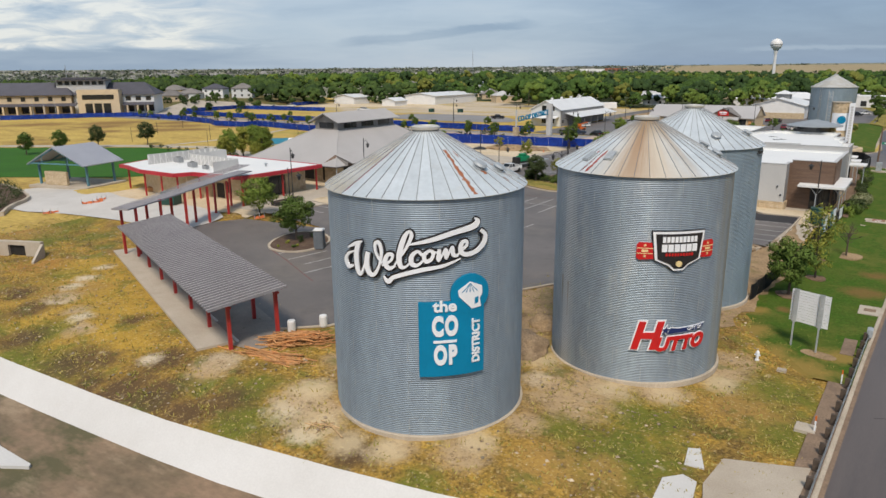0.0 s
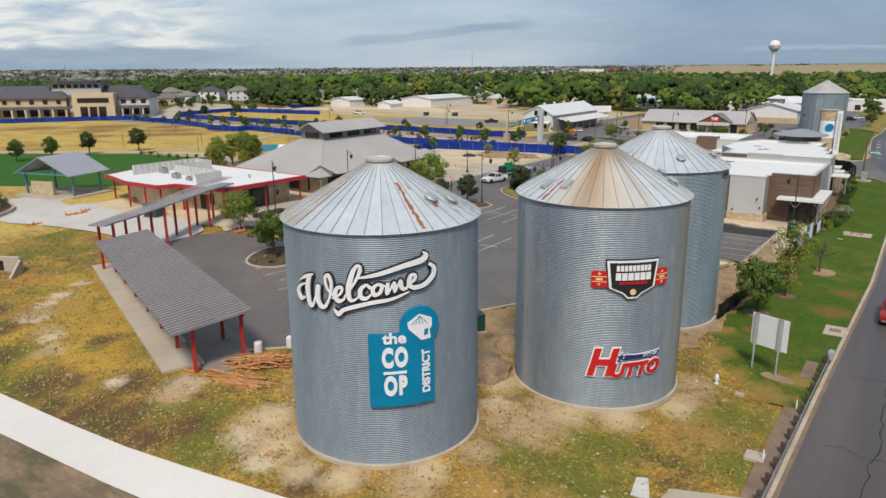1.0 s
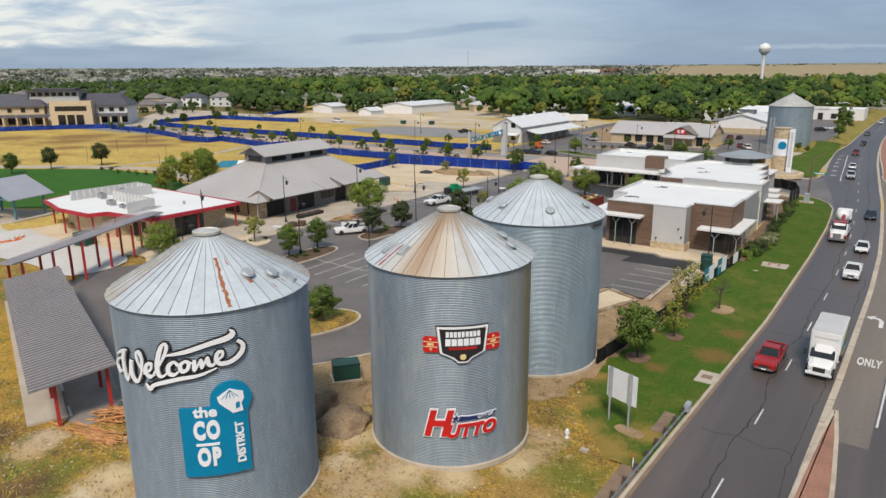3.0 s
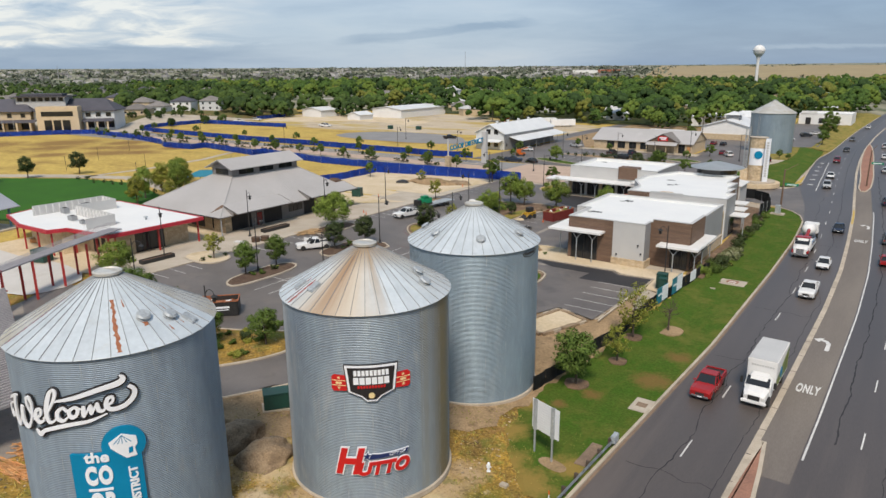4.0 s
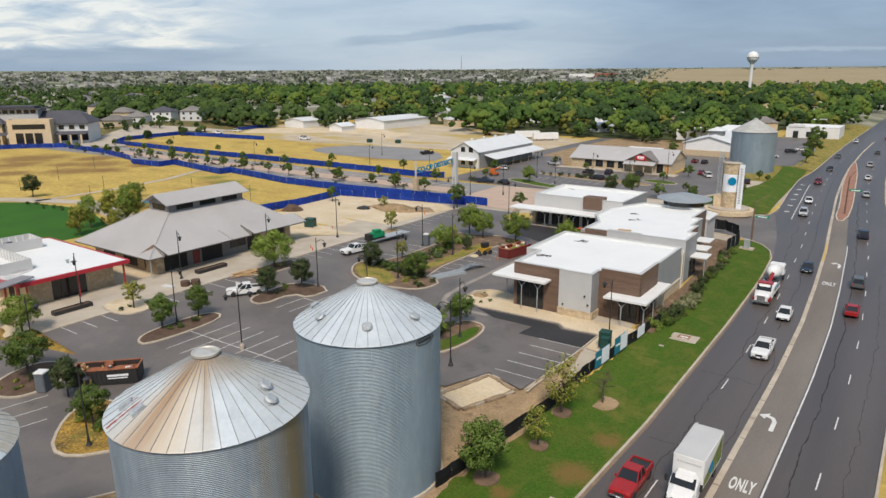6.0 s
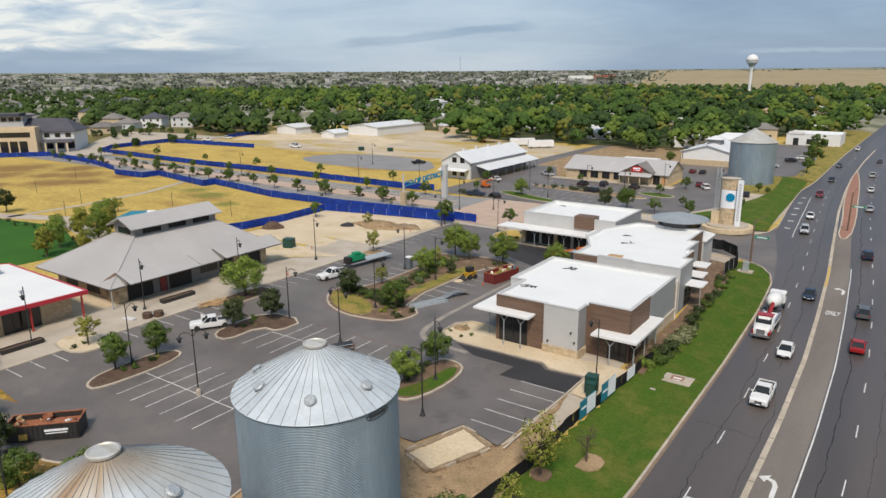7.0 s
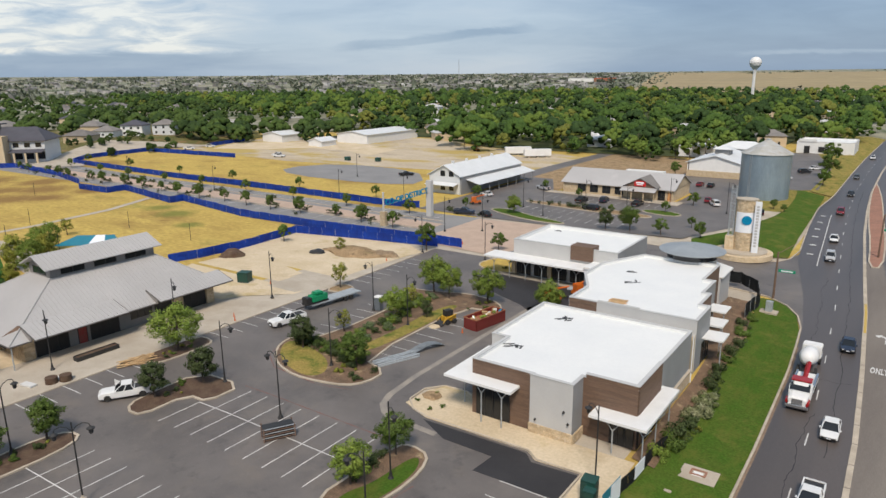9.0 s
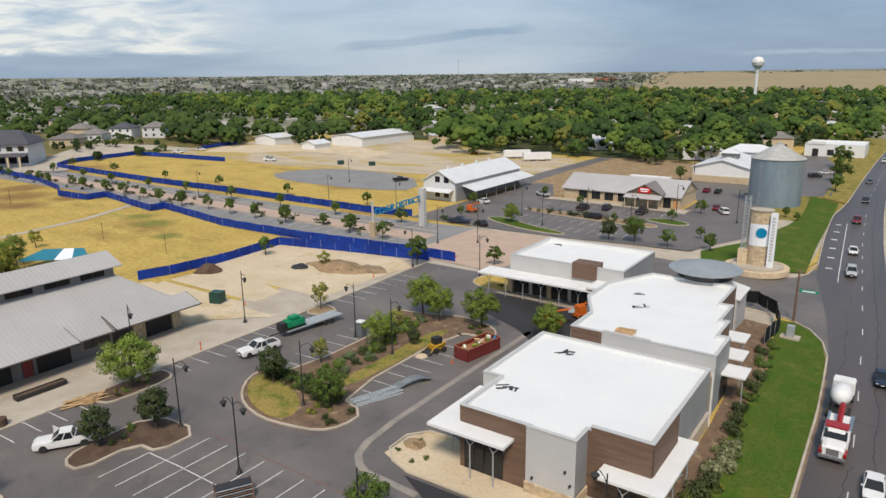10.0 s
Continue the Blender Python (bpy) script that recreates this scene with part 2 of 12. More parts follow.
M_GROUND = blotch(M_GROUND, (0.43, 0.315, 0.185), [(-63.1, 28.7, 2.2), (-39.0, 26.8, 2.2), (-30.3, 27.6, 2.6), (-28.4, 26.6, 2.4), (-54.1, 25.4, 1.6), (-58.5, 27.5, 1.6), (-16.6, 37.4, 4.2), (-15.6, 40.0, 3.4), (-9.4, 47.6, 2.6), (-18.6, 28.2, 2.2), (-22.0, 26.6, 1.6), (-17.2, 32.6, 1.8), (-12, 41.4, 2), (-9.0, 50, 2), (-31, 33, 3.0), (-31, 38, 4.5), (-24, 42, 5)], 1.4, 0.9)
M_GROUND = overlay(overlay(M_GROUND, (0.085, 0.055, 0.032), 0.8, 0.56, 0.68, amount=0.55, detail=9), (0.10, 0.125, 0.024), 2.4, 0.57, 0.66, amount=0.6, detail=9)
M_GROUND = overlay(overlay(M_GROUND, (0.56, 0.47, 0.33), 1.3, 0.62, 0.72, amount=0.6, detail=10), (0.56, 0.47, 0.33), 0.3, 0.61, 0.70, amount=0.7, detail=9)
M_GROUND = overlay(overlay(overlay(M_GROUND, (0.085, 0.055, 0.03), 0.22, 0.55, 0.64, amount=0.6, detail=5), (0.50, 0.37, 0.13), 0.3, 0.56, 0.66, amount=0.45, detail=5), (0.64, 0.56, 0.43), 0.16, 0.65, 0.70, amount=0.75, detail=4)
M_GROUND = blotch(M_GROUND, (0.56, 0.45, 0.28), [(-30.4, 28.4, 1.8), (-27.2, 26.0, 1.8), (-22.4, 26.0, 1.6), (-18.4, 29.6, 1.6), (-11.4, 41.6, 1.8), (-9.2, 45.4, 1.8), (-14.6, 40.0, 1.8), (-20.4, 41.4, 2.2), (-24.8, 25.4, 1.6)], 0.8, 0.7)
M_DRYLAWN = overlay(surf("dry_lawn", (0.20, 0.185, 0.045), (0.30, 0.22, 0.07), rough=0.95, size=3, fine=4, grain=0.3, bump=0.5, spec=0.1), (0.09, 0.12, 0.025), 2.2, 0.52, 0.66)
M_FIELD = overlay(overlay(surf("dry_field", (0.50, 0.365, 0.105), (0.41, 0.29, 0.085), rough=0.95, size=9, fine=1.2, grain=0.22, spec=0.1, stretch=(0.6, 1, 1)), (0.27, 0.175, 0.06), 16, 0.54, 0.68, (0.5, 1, 1), 0.9), (0.22, 0.22, 0.06), 12, 0.6, 0.74, (0.6, 1, 1), 0.7)
M_FIELD = blotch(M_FIELD, (0.215, 0.125, 0.05), [(-221, 142, 12), (-232, 158, 13), (-250, 166, 12), (-214, 150, 9), (-215, 165, 8), (-270, 152, 20), (-288, 132, 16), (-240, 150, 10), (-255, 140, 12), (-232, 128, 9)], 7.0, 0.85)
M_FIELD = blotch(M_FIELD, (0.15, 0.17, 0.04), [(-156, 157, 7), (-168, 160, 6), (-140, 150, 5)], 4.0, 0.8)
# stubble tan with its saturation lowered to carry the distance haze
M_WHEAT = overlay(surf("harvested_field", (0.35, 0.285, 0.17), (0.30, 0.24, 0.145), rough=0.95, size=140, fine=0.05, grain=0.15, spec=0.1), (0.24, 0.21, 0.13), 90, 0.52, 0.66, (0.3, 1, 1), 0.8)
# far land is paled towards grey: distance haze mixed into its base colour
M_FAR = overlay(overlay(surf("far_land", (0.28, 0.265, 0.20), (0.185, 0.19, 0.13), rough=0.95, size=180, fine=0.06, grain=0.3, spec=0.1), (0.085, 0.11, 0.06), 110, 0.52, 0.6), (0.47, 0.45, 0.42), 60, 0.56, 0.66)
M_YARDS = overlay(overlay(surf("house_yards", (0.17, 0.15, 0.06), (0.10, 0.105, 0.04), rough=0.95, size=9, fine=1.5, grain=0.25, spec=0.1), (0.25, 0.15, 0.08), 8, 0.55, 0.65), (0.36, 0.31, 0.24), 10, 0.6, 0.68, amount=0.8)
M_LAWN = overlay(overlay(surf("watered_lawn", (0.051, 0.106, 0.013), (0.073, 0.108, 0.018), rough=0.9, size=3, fine=5, grain=0.32, bump=0.6, spec=0.08), (0.17, 0.15, 0.04), 5, 0.54, 0.74, amount=0.85), (0.10, 0.12, 0.022), 1.4, 0.5, 0.7, (1, 0.4, 1), 0.8)
M_LAWN = blotch(M_LAWN, (0.23, 0.115, 0.05), [(-2.6, 73, 2.6), (-2.2, 80, 1.8), (-6.4, 67, 1.3), (-8.0, 63.5, 1.0)], 1.0, 0.6)
M_LAWN = blotch(M_LAWN, (0.28, 0.19, 0.055), [(-5, 51, 3.2), (-9.4, 57, 2.2), (-3, 55, 2), (-7.5, 53, 2.5), (-10, 62, 1.5)], 1.0, 0.85)
M_BROWNCONC = surf("muddy_concrete", (0.24, 0.17, 0.115), (0.17, 0.12, 0.085), rough=0.95, size=1.5, fine=8, grain=0.25)
M_TURF = surf("turf", (0.042, 0.125, 0.018), (0.036, 0.105, 0.018), rough=0.9, size=9, fine=4, grain=0.12, spec=0.1)
M_DIRT = overlay(surf("bare_dirt", (0.36, 0.255, 0.15), (0.255, 0.18, 0.105), rough=0.95, size=3, fine=5, grain=0.25, bump=0.6, spec=0.1), (0.13, 0.09, 0.055), 1.5, 0.55, 0.7)
M_DIRT = overlay(M_DIRT, (0.13, 0.125, 0.04), 3.0, 0.57, 0.72, amount=0.7)
M_SAND = overlay(overlay(surf("caliche_pad", (0.60, 0.50, 0.36), (0.52, 0.42, 0.28), rough=0.95, size=7, fine=3, grain=0.12, bump=0.3, spec=0.1), (0.40, 0.31, 0.19), 7, 0.58, 0.72, amount=0.7), (0.37, 0.28, 0.10), 9, 0.6, 0.7, amount=0.6)
M_YARD = overlay(overlay(surf("gravel_and_dry_grass", (0.52, 0.44, 0.33), (0.42, 0.345, 0.25), rough=0.95, size=14, fine=1.5, grain=0.15, spec=0.1, stretch=(0.5, 1, 1)), (0.42, 0.315, 0.10), 16, 0.49, 0.58, (0.45, 1, 1), 0.9), (0.27, 0.235, 0.20), 11, 0.58, 0.68, (0.35, 1, 1), 0.8)
M_ASPHALT = overlay(surf("worn_asphalt", (0.155, 0.137, 0.125), (0.108, 0.096, 0.089), rough=0.55, size=9, fine=18, grain=0.12, bump=0.15), (0.185, 0.155, 0.126), 5, 0.56, 0.76, amount=0.6)
M_ASPHALT = overlay(M_ASPHALT, (0.075, 0.068, 0.064), 3.0, 0.6, 0.7, amount=0.6, detail=9)
M_ASPHALT = overlay(overlay(M_ASPHALT, (0.205, 0.185, 0.165), 0.35, 0.6, 0.72, amount=0.5, detail=5), (0.19, 0.165, 0.14), 8.0, 0.56, 0.66, amount=0.5, detail=8)
M_ASPHALT = overlay(M_ASPHALT, (0.065, 0.058, 0.056), 3.2, 0.58, 0.74, amount=0.6)
M_ROAD = overlay(surf("road_asphalt", (0.100, 0.083, 0.074), (0.070, 0.059, 0.054), rough=0.40, size=6, fine=18, grain=0.12, bump=0.15, stretch=(1, 0.08, 1)), (0.135, 0.11, 0.095), 5, 0.55, 0.72, (1, 0.06, 1), 0.7)
M_PALELOT = overlay(surf("bleached_asphalt", (0.245, 0.24, 0.235), (0.205, 0.20, 0.20), rough=0.9, size=9, fine=4, grain=0.1), (0.27, 0.265, 0.255), 7, 0.57, 0.7, amount=0.7)
M_ROADWORN = surf("turn_lane_asphalt", (0.19, 0.165, 0.14), (0.14, 0.12, 0.105), rough=0.9, size=5, fine=14, grain=0.12, stretch=(1, 0.15, 1))
M_BLACK = surf("fresh_asphalt", (0.022, 0.021, 0.023), (0.032, 0.03, 0.032), rough=0.75, size=5, fine=20, grain=0.2, bump=0.2)
M_CONC = overlay(surf("concrete", (0.46, 0.405, 0.33), (0.38, 0.325, 0.255), rough=0.9, size=4, fine=12, grain=0.12, bump=0.1), (0.33, 0.28, 0.22), 3, 0.58, 0.75, amount=0.6)
M_PLAZA = overlay(surf("plaza_concrete", (0.52, 0.50, 0.47), (0.46, 0.44, 0.41), rough=0.9, size=5, fine=10, grain=0.1), (0.38, 0.345, 0.30), 4, 0.58, 0.72, amount=0.6)
M_CONCW = overlay(surf("white_concrete", (0.60, 0.595, 0.58), (0.54, 0.53, 0.51), rough=0.9, size=6, fine=9, grain=0.05), (0.50, 0.48, 0.42), 3, 0.66, 0.8, (1, 1, 0.3), 0.6)
M_KERB = surf("kerb_concrete", (0.50, 0.43, 0.34), (0.37, 0.315, 0.245), rough=0.9, size=2, fine=10, grain=0.15)
M_REDKERB = surf("red_kerb_paint", (0.22, 0.09, 0.075), (0.16, 0.13, 0.12), rough=0.8, size=1.5, fine=10)
M_PAINT = surf("white_road_paint", (0.66, 0.65, 0.62), (0.5, 0.49, 0.47), rough=0.7, size=1.5, fine=14, grain=0.1)
M_YELLOW = surf("yellow_road_paint", (0.55, 0.36, 0.06), (0.45, 0.32, 0.1), rough=0.7, size=1, fine=14)
M_BRICKPAVE = surf("brick_paving", (0.33, 0.165, 0.11), (0.25, 0.13, 0.09), rough=0.9, size=3, fine=8, grain=0.2)
M_TANPAVE = surf("tan_brick_paving", (0.47, 0.35, 0.27), (0.41, 0.305, 0.235), rough=0.9, size=3, fine=8, grain=0.15)
M_MULCH = surf("bark_mulch", (0.075, 0.042, 0.028), (0.12, 0.08, 0.05), rough=0.95, size=1.2, fine=12, grain=0.4, bump=0.8)
M_VGUTTER = surf("worn_valley_gutter", (0.30, 0.265, 0.225), (0.22, 0.2, 0.18), rough=0.9, size=2, fine=9, grain=0.15)
M_BED = overlay(surf("bark_bed", (0.19, 0.12, 0.075), (0.12, 0.08, 0.05), rough=0.95, size=1.5, fine=9, grain=0.4, bump=0.8), (0.36, 0.27, 0.16), 1.5, 0.58, 0.7)
M_WATER = overlay(overlay(surf("muddy_channel", (0.27, 0.185, 0.12), (0.13, 0.105, 0.065), rough=0.7, size=5, fine=3, grain=0.2, stretch=(0.6, 1, 1), spec=0.2), (0.085, 0.085, 0.04), 3.5, 0.5, 0.62, (0.5, 1, 1), 0.8), (0.36, 0.27, 0.18), 2.6, 0.58, 0.7, (0.4, 1, 1), 0.7)
M_GALV = overlay(overlay(surf("galvanised_steel", (0.275, 0.34, 0.40), (0.225, 0.28, 0.335), rough=0.55, metal=0.4, size=2.2, fine=3, grain=0.10, stretch=(1, 1, 0.25)), (0.40, 0.415, 0.42), 1.6, 0.6, 0.74, (1, 1, 0.3), 0.5), (0.23, 0.215, 0.185), 1.1, 0.66, 0.8, (1, 1, 0.12), 0.6)
M_GALVROOF = overlay(surf("galvanised_roof", (0.58, 0.63, 0.66), (0.50, 0.55, 0.58), rough=0.42, metal=0.25, size=1.6, fine=4, grain=0.06, rand=0.06), (0.47, 0.44, 0.38), 1.2, 0.6, 0.78, amount=0.45)
def fan(m, axis, bearing, inner, outer, colour, amount, top=1.0, foot=1.0, reach=6.0):
    """A stain, or a pale painted sheen, that runs down a conical roof in a wedge about a bearing, streaked towards the
    eave.
    """
    n, l = m.node_tree.nodes, m.node_tree.links
    b = n["Principled BSDF"]
    src = b.inputs["Base Color"].links[0].from_socket
    def math_(op, a, c=0.0):
        k = n.new("ShaderNodeMath"); k.operation = op
        for q, v in ((0, a), (1, c)):
            if isinstance(v, (int, float)):
                k.inputs[q].default_value = v
            else:
                l.new(v, k.inputs[q])
        return k.outputs[0]
    sub = n.new("ShaderNodeVectorMath"); sub.operation = "SUBTRACT"; sub.inputs[1].default_value = (*axis, 0)
    l.new(n.new("ShaderNodeNewGeometry").outputs["Position"], sub.inputs[0])
    rot = n.new("ShaderNodeVectorRotate"); rot.rotation_type = "Z_AXIS"; rot.inputs["Angle"].default_value = -radians(bearing)
    l.new(sub.outputs[0], rot.inputs["Vector"])
    sep = n.new("ShaderNodeSeparateXYZ"); l.new(rot.outputs[0], sep.inputs[0])
    ang, rad = math_("ARCTAN2", sep.outputs[1], sep.outputs[0]), math_("SQRT", math_("ADD", math_("MULTIPLY", sep.outputs[0], sep.outputs[0]), math_("MULTIPLY", sep.outputs[1], sep.outputs[1])))
    com = n.new("ShaderNodeCombineXYZ"); l.new(math_("MULTIPLY", ang, 26.0), com.inputs[0]); l.new(math_("MULTIPLY", rad, 0.35), com.inputs[1])
    ns = n.new("ShaderNodeTexNoise"); ns.inputs["Scale"].default_value = 1.0; ns.inputs["Detail"].default_value = 6; ns.inputs["Roughness"].default_value = 0.65
    l.new(com.outputs[0], ns.inputs["Vector"])
    wob = math_("ADD", math_("ABSOLUTE", ang), math_("MULTIPLY", math_("SUBTRACT", ns.outputs[0], 0.5), 0.35))
    mr = n.new("ShaderNodeMapRange"); mr.inputs[1].default_value, mr.inputs[2].default_value, mr.inputs[3].default_value, mr.inputs[4].default_value = radians(inner), radians(outer), amount, 0.0
    l.new(wob, mr.inputs[0])
    rr = n.new("ShaderNodeMapRange"); rr.inputs[1].default_value, rr.inputs[2].default_value, rr.inputs[3].default_value, rr.inputs[4].default_value = 1.0, reach, top, foot
    l.new(rad, rr.inputs[0])
    mx = n.new("ShaderNodeMix"); mx.data_type = "RGBA"; mx.inputs[7].default_value = (*colour, 1)
    l.new(math_("MULTIPLY", mr.outputs[0], rr.outputs[0]), mx.inputs[0]); l.new(src, mx.inputs[6]); l.new(mx.outputs[2], b.inputs["Base Color"])
    return m
M_FANROOF = overlay(surf("rust_stained_roof", (0.58, 0.63, 0.66), (0.50, 0.55, 0.58), rough=0.45, metal=0.2, size=1.6, fine=4, grain=0.06, rand=0.05), (0.47, 0.44, 0.38), 1.2, 0.6, 0.78, amount=0.4)
M_FANROOF = fan(M_FANROOF, (-15.83, 47.02), -72, 12, 42, (0.56, 0.46, 0.33), 0.8)
M_FANROOF = fan(M_FANROOF, (-15.83, 47.02), -79, 2, 17, (0.33, 0.185, 0.085), 0.92, 1.0, 0.62)
M_FANROOF = fan(M_FANROOF, (-15.83, 47.02), 70, 25, 80, (0.42, 0.37, 0.27), 0.75, 1.0, 0.3)
M_FANROOF = fan(M_FANROOF, (-15.83, 47.02), 0, 200, 300, (0.31, 0.22, 0.13), 0.85, 1.0, 0.0, 2.9)
M_FANROOF = fan(M_FANROOF, (-15.83, 47.02), -38, 1, 7, (0.36, 0.25, 0.14), 0.8, 1.0, 0.2)
M_GALVSTAINSHEEN = overlay(overlay(surf("stained_galvanised_steel", (0.285, 0.345, 0.395), (0.235, 0.285, 0.335), rough=0.5, metal=0.4, size=2.2, fine=3, grain=0.10, stretch=(1, 1, 0.25)), (0.41, 0.425, 0.43), 1.4, 0.55, 0.7, (1, 1, 0.3), 0.6), (0.20, 0.225, 0.25), 1.5, 0.6, 0.72, (1, 1, 0.25), 0.6)
M_GALVSTAINSHEEN = fan(M_GALVSTAINSHEEN, (-15.83, 47.02), 14, 4, 19, (0.225, 0.185, 0.105), 0.95)
M_GALVSTAINSHEEN = fan(M_GALVSTAINSHEEN, (-15.83, 47.02), -8, 1, 8, (0.30, 0.285, 0.22), 0.5)
# pale wedge: the wall's bright sheen left of the sign, painted on
M_GALVSTAINSHEEN = fan(M_GALVSTAINSHEEN, (-15.83, 47.02), -122, 2, 9, (0.47, 0.49, 0.50), 0.65)
M_TANROOF = overlay(surf("dust_stained_roof", (0.58, 0.58, 0.56), (0.50, 0.47, 0.40), rough=0.5, metal=0.4, size=1.2, fine=5, grain=0.08, stretch=(0.3, 1, 1), local=True, rand=0.06), (0.40, 0.33, 0.23), 0.8, 0.52, 0.7, (0.2, 1, 1), 0.7, True)
M_RUST = surf("rust", (0.25, 0.075, 0.03), (0.34, 0.15, 0.08), rough=0.9, size=0.3, fine=14, grain=0.3)
M_REDRUST = surf("red_lead_paint", (0.30, 0.03, 0.03), (0.25, 0.08, 0.06), rough=0.8, size=0.4, fine=12)
M_GALVPALE = overlay(surf("clean_galvanised_steel", (0.27, 0.345, 0.405), (0.22, 0.285, 0.335), rough=0.45, metal=0.4, size=2.2, fine=3, grain=0.08, stretch=(1, 1, 0.25)), (0.37, 0.41, 0.44), 1.6, 0.58, 0.74, (1, 1, 0.3), 0.5)
M_STAIN = overlay(surf("rain_stain", (0.31, 0.265, 0.17), (0.25, 0.225, 0.165), rough=0.8, size=0.8, fine=6, stretch=(1, 1, 0.3)), (0.28, 0.30, 0.31), 0.5, 0.5, 0.62, (1, 1, 0.2), 0.9)
M_SEAM = surf("weathered_seam", (0.31, 0.33, 0.35), (0.25, 0.255, 0.26), rough=0.6, metal=0.3, size=0.8, fine=8)
M_STEEL = surf("plain_steel", (0.44, 0.47, 0.49), (0.36, 0.39, 0.41), rough=0.6, metal=0.35, size=0.8, fine=8)
M_CANOPY = surf("grey_metal_roof", (0.56, 0.535, 0.545), (0.50, 0.48, 0.49), rough=0.5, metal=0.05, size=7, fine=6, grain=0.05)
M_HALLROOF = overlay(surf("hall_metal_roof", (0.44, 0.425, 0.415), (0.395, 0.38, 0.37), rough=0.5, metal=0.05, size=8, fine=5, grain=0.05), (0.49, 0.47, 0.455), 4, 0.58, 0.75, amount=0.6)
M_REDSTEEL = surf("red_painted_steel", (0.42, 0.035, 0.03), (0.33, 0.03, 0.03), rough=0.5, size=1, fine=8, grain=0.08)
M_REDTRIM = surf("red_fascia", (0.45, 0.025, 0.04), (0.38, 0.02, 0.035), rough=0.5, size=2, fine=8, grain=0.06)
M_WHITEROOF = overlay(surf("white_membrane_roof", (0.735, 0.74, 0.725), (0.69, 0.70, 0.695), rough=0.6, size=6, fine=3, grain=0.02), (0.66, 0.66, 0.64), 5, 0.6, 0.8, amount=0.5)
M_WHITE = surf("white_paint", (0.74, 0.74, 0.73), (0.68, 0.68, 0.67), rough=0.55, size=2, fine=9, grain=0.04)
M_GREYPANEL = surf("light_grey_panel", (0.50, 0.50, 0.49), (0.46, 0.46, 0.455), rough=0.6, size=3, fine=8, grain=0.03)
M_GREYSIDE = surf("mid_grey_panel", (0.29, 0.30, 0.31), (0.26, 0.27, 0.28), rough=0.55, size=3, fine=8, grain=0.03)
M_BROWN = overlay(surf("brown_plank_cladding", (0.17, 0.105, 0.07), (0.12, 0.075, 0.052), rough=0.7, size=0.9, fine=9, grain=0.2, stretch=(0.35, 0.35, 3.5)), (0.23, 0.16, 0.115), 0.7, 0.55, 0.7, (0.3, 0.3, 4), 0.6)
M_STONE = overlay(surf("limestone", (0.56, 0.45, 0.30), (0.46, 0.35, 0.22), rough=0.9, size=0.7, fine=6, grain=0.2, bump=0.6, rand=0.18), (0.66, 0.58, 0.45), 0.5, 0.55, 0.7, amount=0.7)
M_HALLWALL = surf("grey_board_wall", (0.24, 0.225, 0.215), (0.20, 0.19, 0.18), rough=0.8, size=2, fine=7, grain=0.08)
M_GLASS = surf("dark_glass", (0.015, 0.018, 0.02), (0.02, 0.022, 0.025), rough=0.08, size=2, fine=3, grain=0.05)
M_DARK = surf("dark_door_opening", (0.012, 0.012, 0.013), (0.02, 0.019, 0.018), rough=0.6, size=2, fine=4)
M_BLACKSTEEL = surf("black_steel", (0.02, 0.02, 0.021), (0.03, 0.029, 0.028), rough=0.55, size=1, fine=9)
M_BLUEFENCE = surf("blue_windscreen", (0.014, 0.085, 0.52), (0.012, 0.052, 0.36), rough=0.65, size=3.5, fine=2, grain=0.2, stretch=(1, 1, 0.5))
M_BLACKFENCE = surf("black_windscreen", (0.014, 0.016, 0.018), (0.024, 0.027, 0.03), rough=0.75, size=1.5, fine=3, grain=0.3)
M_TEALSTEEL = surf("teal_painted_steel", (0.10, 0.24, 0.30), (0.085, 0.2, 0.26), rough=0.5, size=1, fine=8, grain=0.06)
M_TEAL = surf("teal_banner", (0.015, 0.19, 0.27), (0.012, 0.16, 0.23), rough=0.45, size=2, fine=6, grain=0.05)
M_SIGNBLUE = surf("teal_sign_face", (0.0, 0.215, 0.40), (0.0, 0.185, 0.345), rough=0.55, size=2.5, fine=5, grain=0.04, spec=0.25)
M_SIGNWHITE = surf("white_sign_face", (0.80, 0.825, 0.86), (0.76, 0.785, 0.82), rough=0.4, size=2, fine=5, grain=0.03)
M_SIGNBLACK = surf("black_sign_face", (0.015, 0.014, 0.016), (0.022, 0.02, 0.022), rough=0.4, size=2, fine=5)
M_SIGNRED = surf("red_sign_face", (0.58, 0.015, 0.015), (0.5, 0.012, 0.014), rough=0.4, size=2, fine=5, grain=0.04)
M_SIGNNAVY = surf("navy_sign_face", (0.012, 0.025, 0.10), (0.015, 0.03, 0.12), rough=0.4, size=2, fine=5, grain=0.04)
M_SIGNCREAM = surf("cream_sign_face", (0.75, 0.6, 0.3), (0.7, 0.55, 0.28), rough=0.5, size=1, fine=5)
M_GREENBOX = surf("green_utility_paint", (0.012, 0.065, 0.05), (0.015, 0.05, 0.04), rough=0.5, size=1, fine=6, grain=0.1)
M_LUMBER = surf("reddish_lumber", (0.52, 0.235, 0.085), (0.60, 0.33, 0.14), rough=0.85, size=0.8, fine=9, grain=0.25, rand=0.3, island=0.3)
M_PALE = surf("pale_lumber", (0.55, 0.38, 0.20), (0.47, 0.31, 0.16), rough=0.85, size=0.6, fine=9, grain=0.2, rand=0.2, island=0.2)
M_BARK = surf("bark", (0.10, 0.075, 0.055), (0.065, 0.05, 0.04), rough=0.95, size=0.3, fine=12, grain=0.3, bump=0.6)
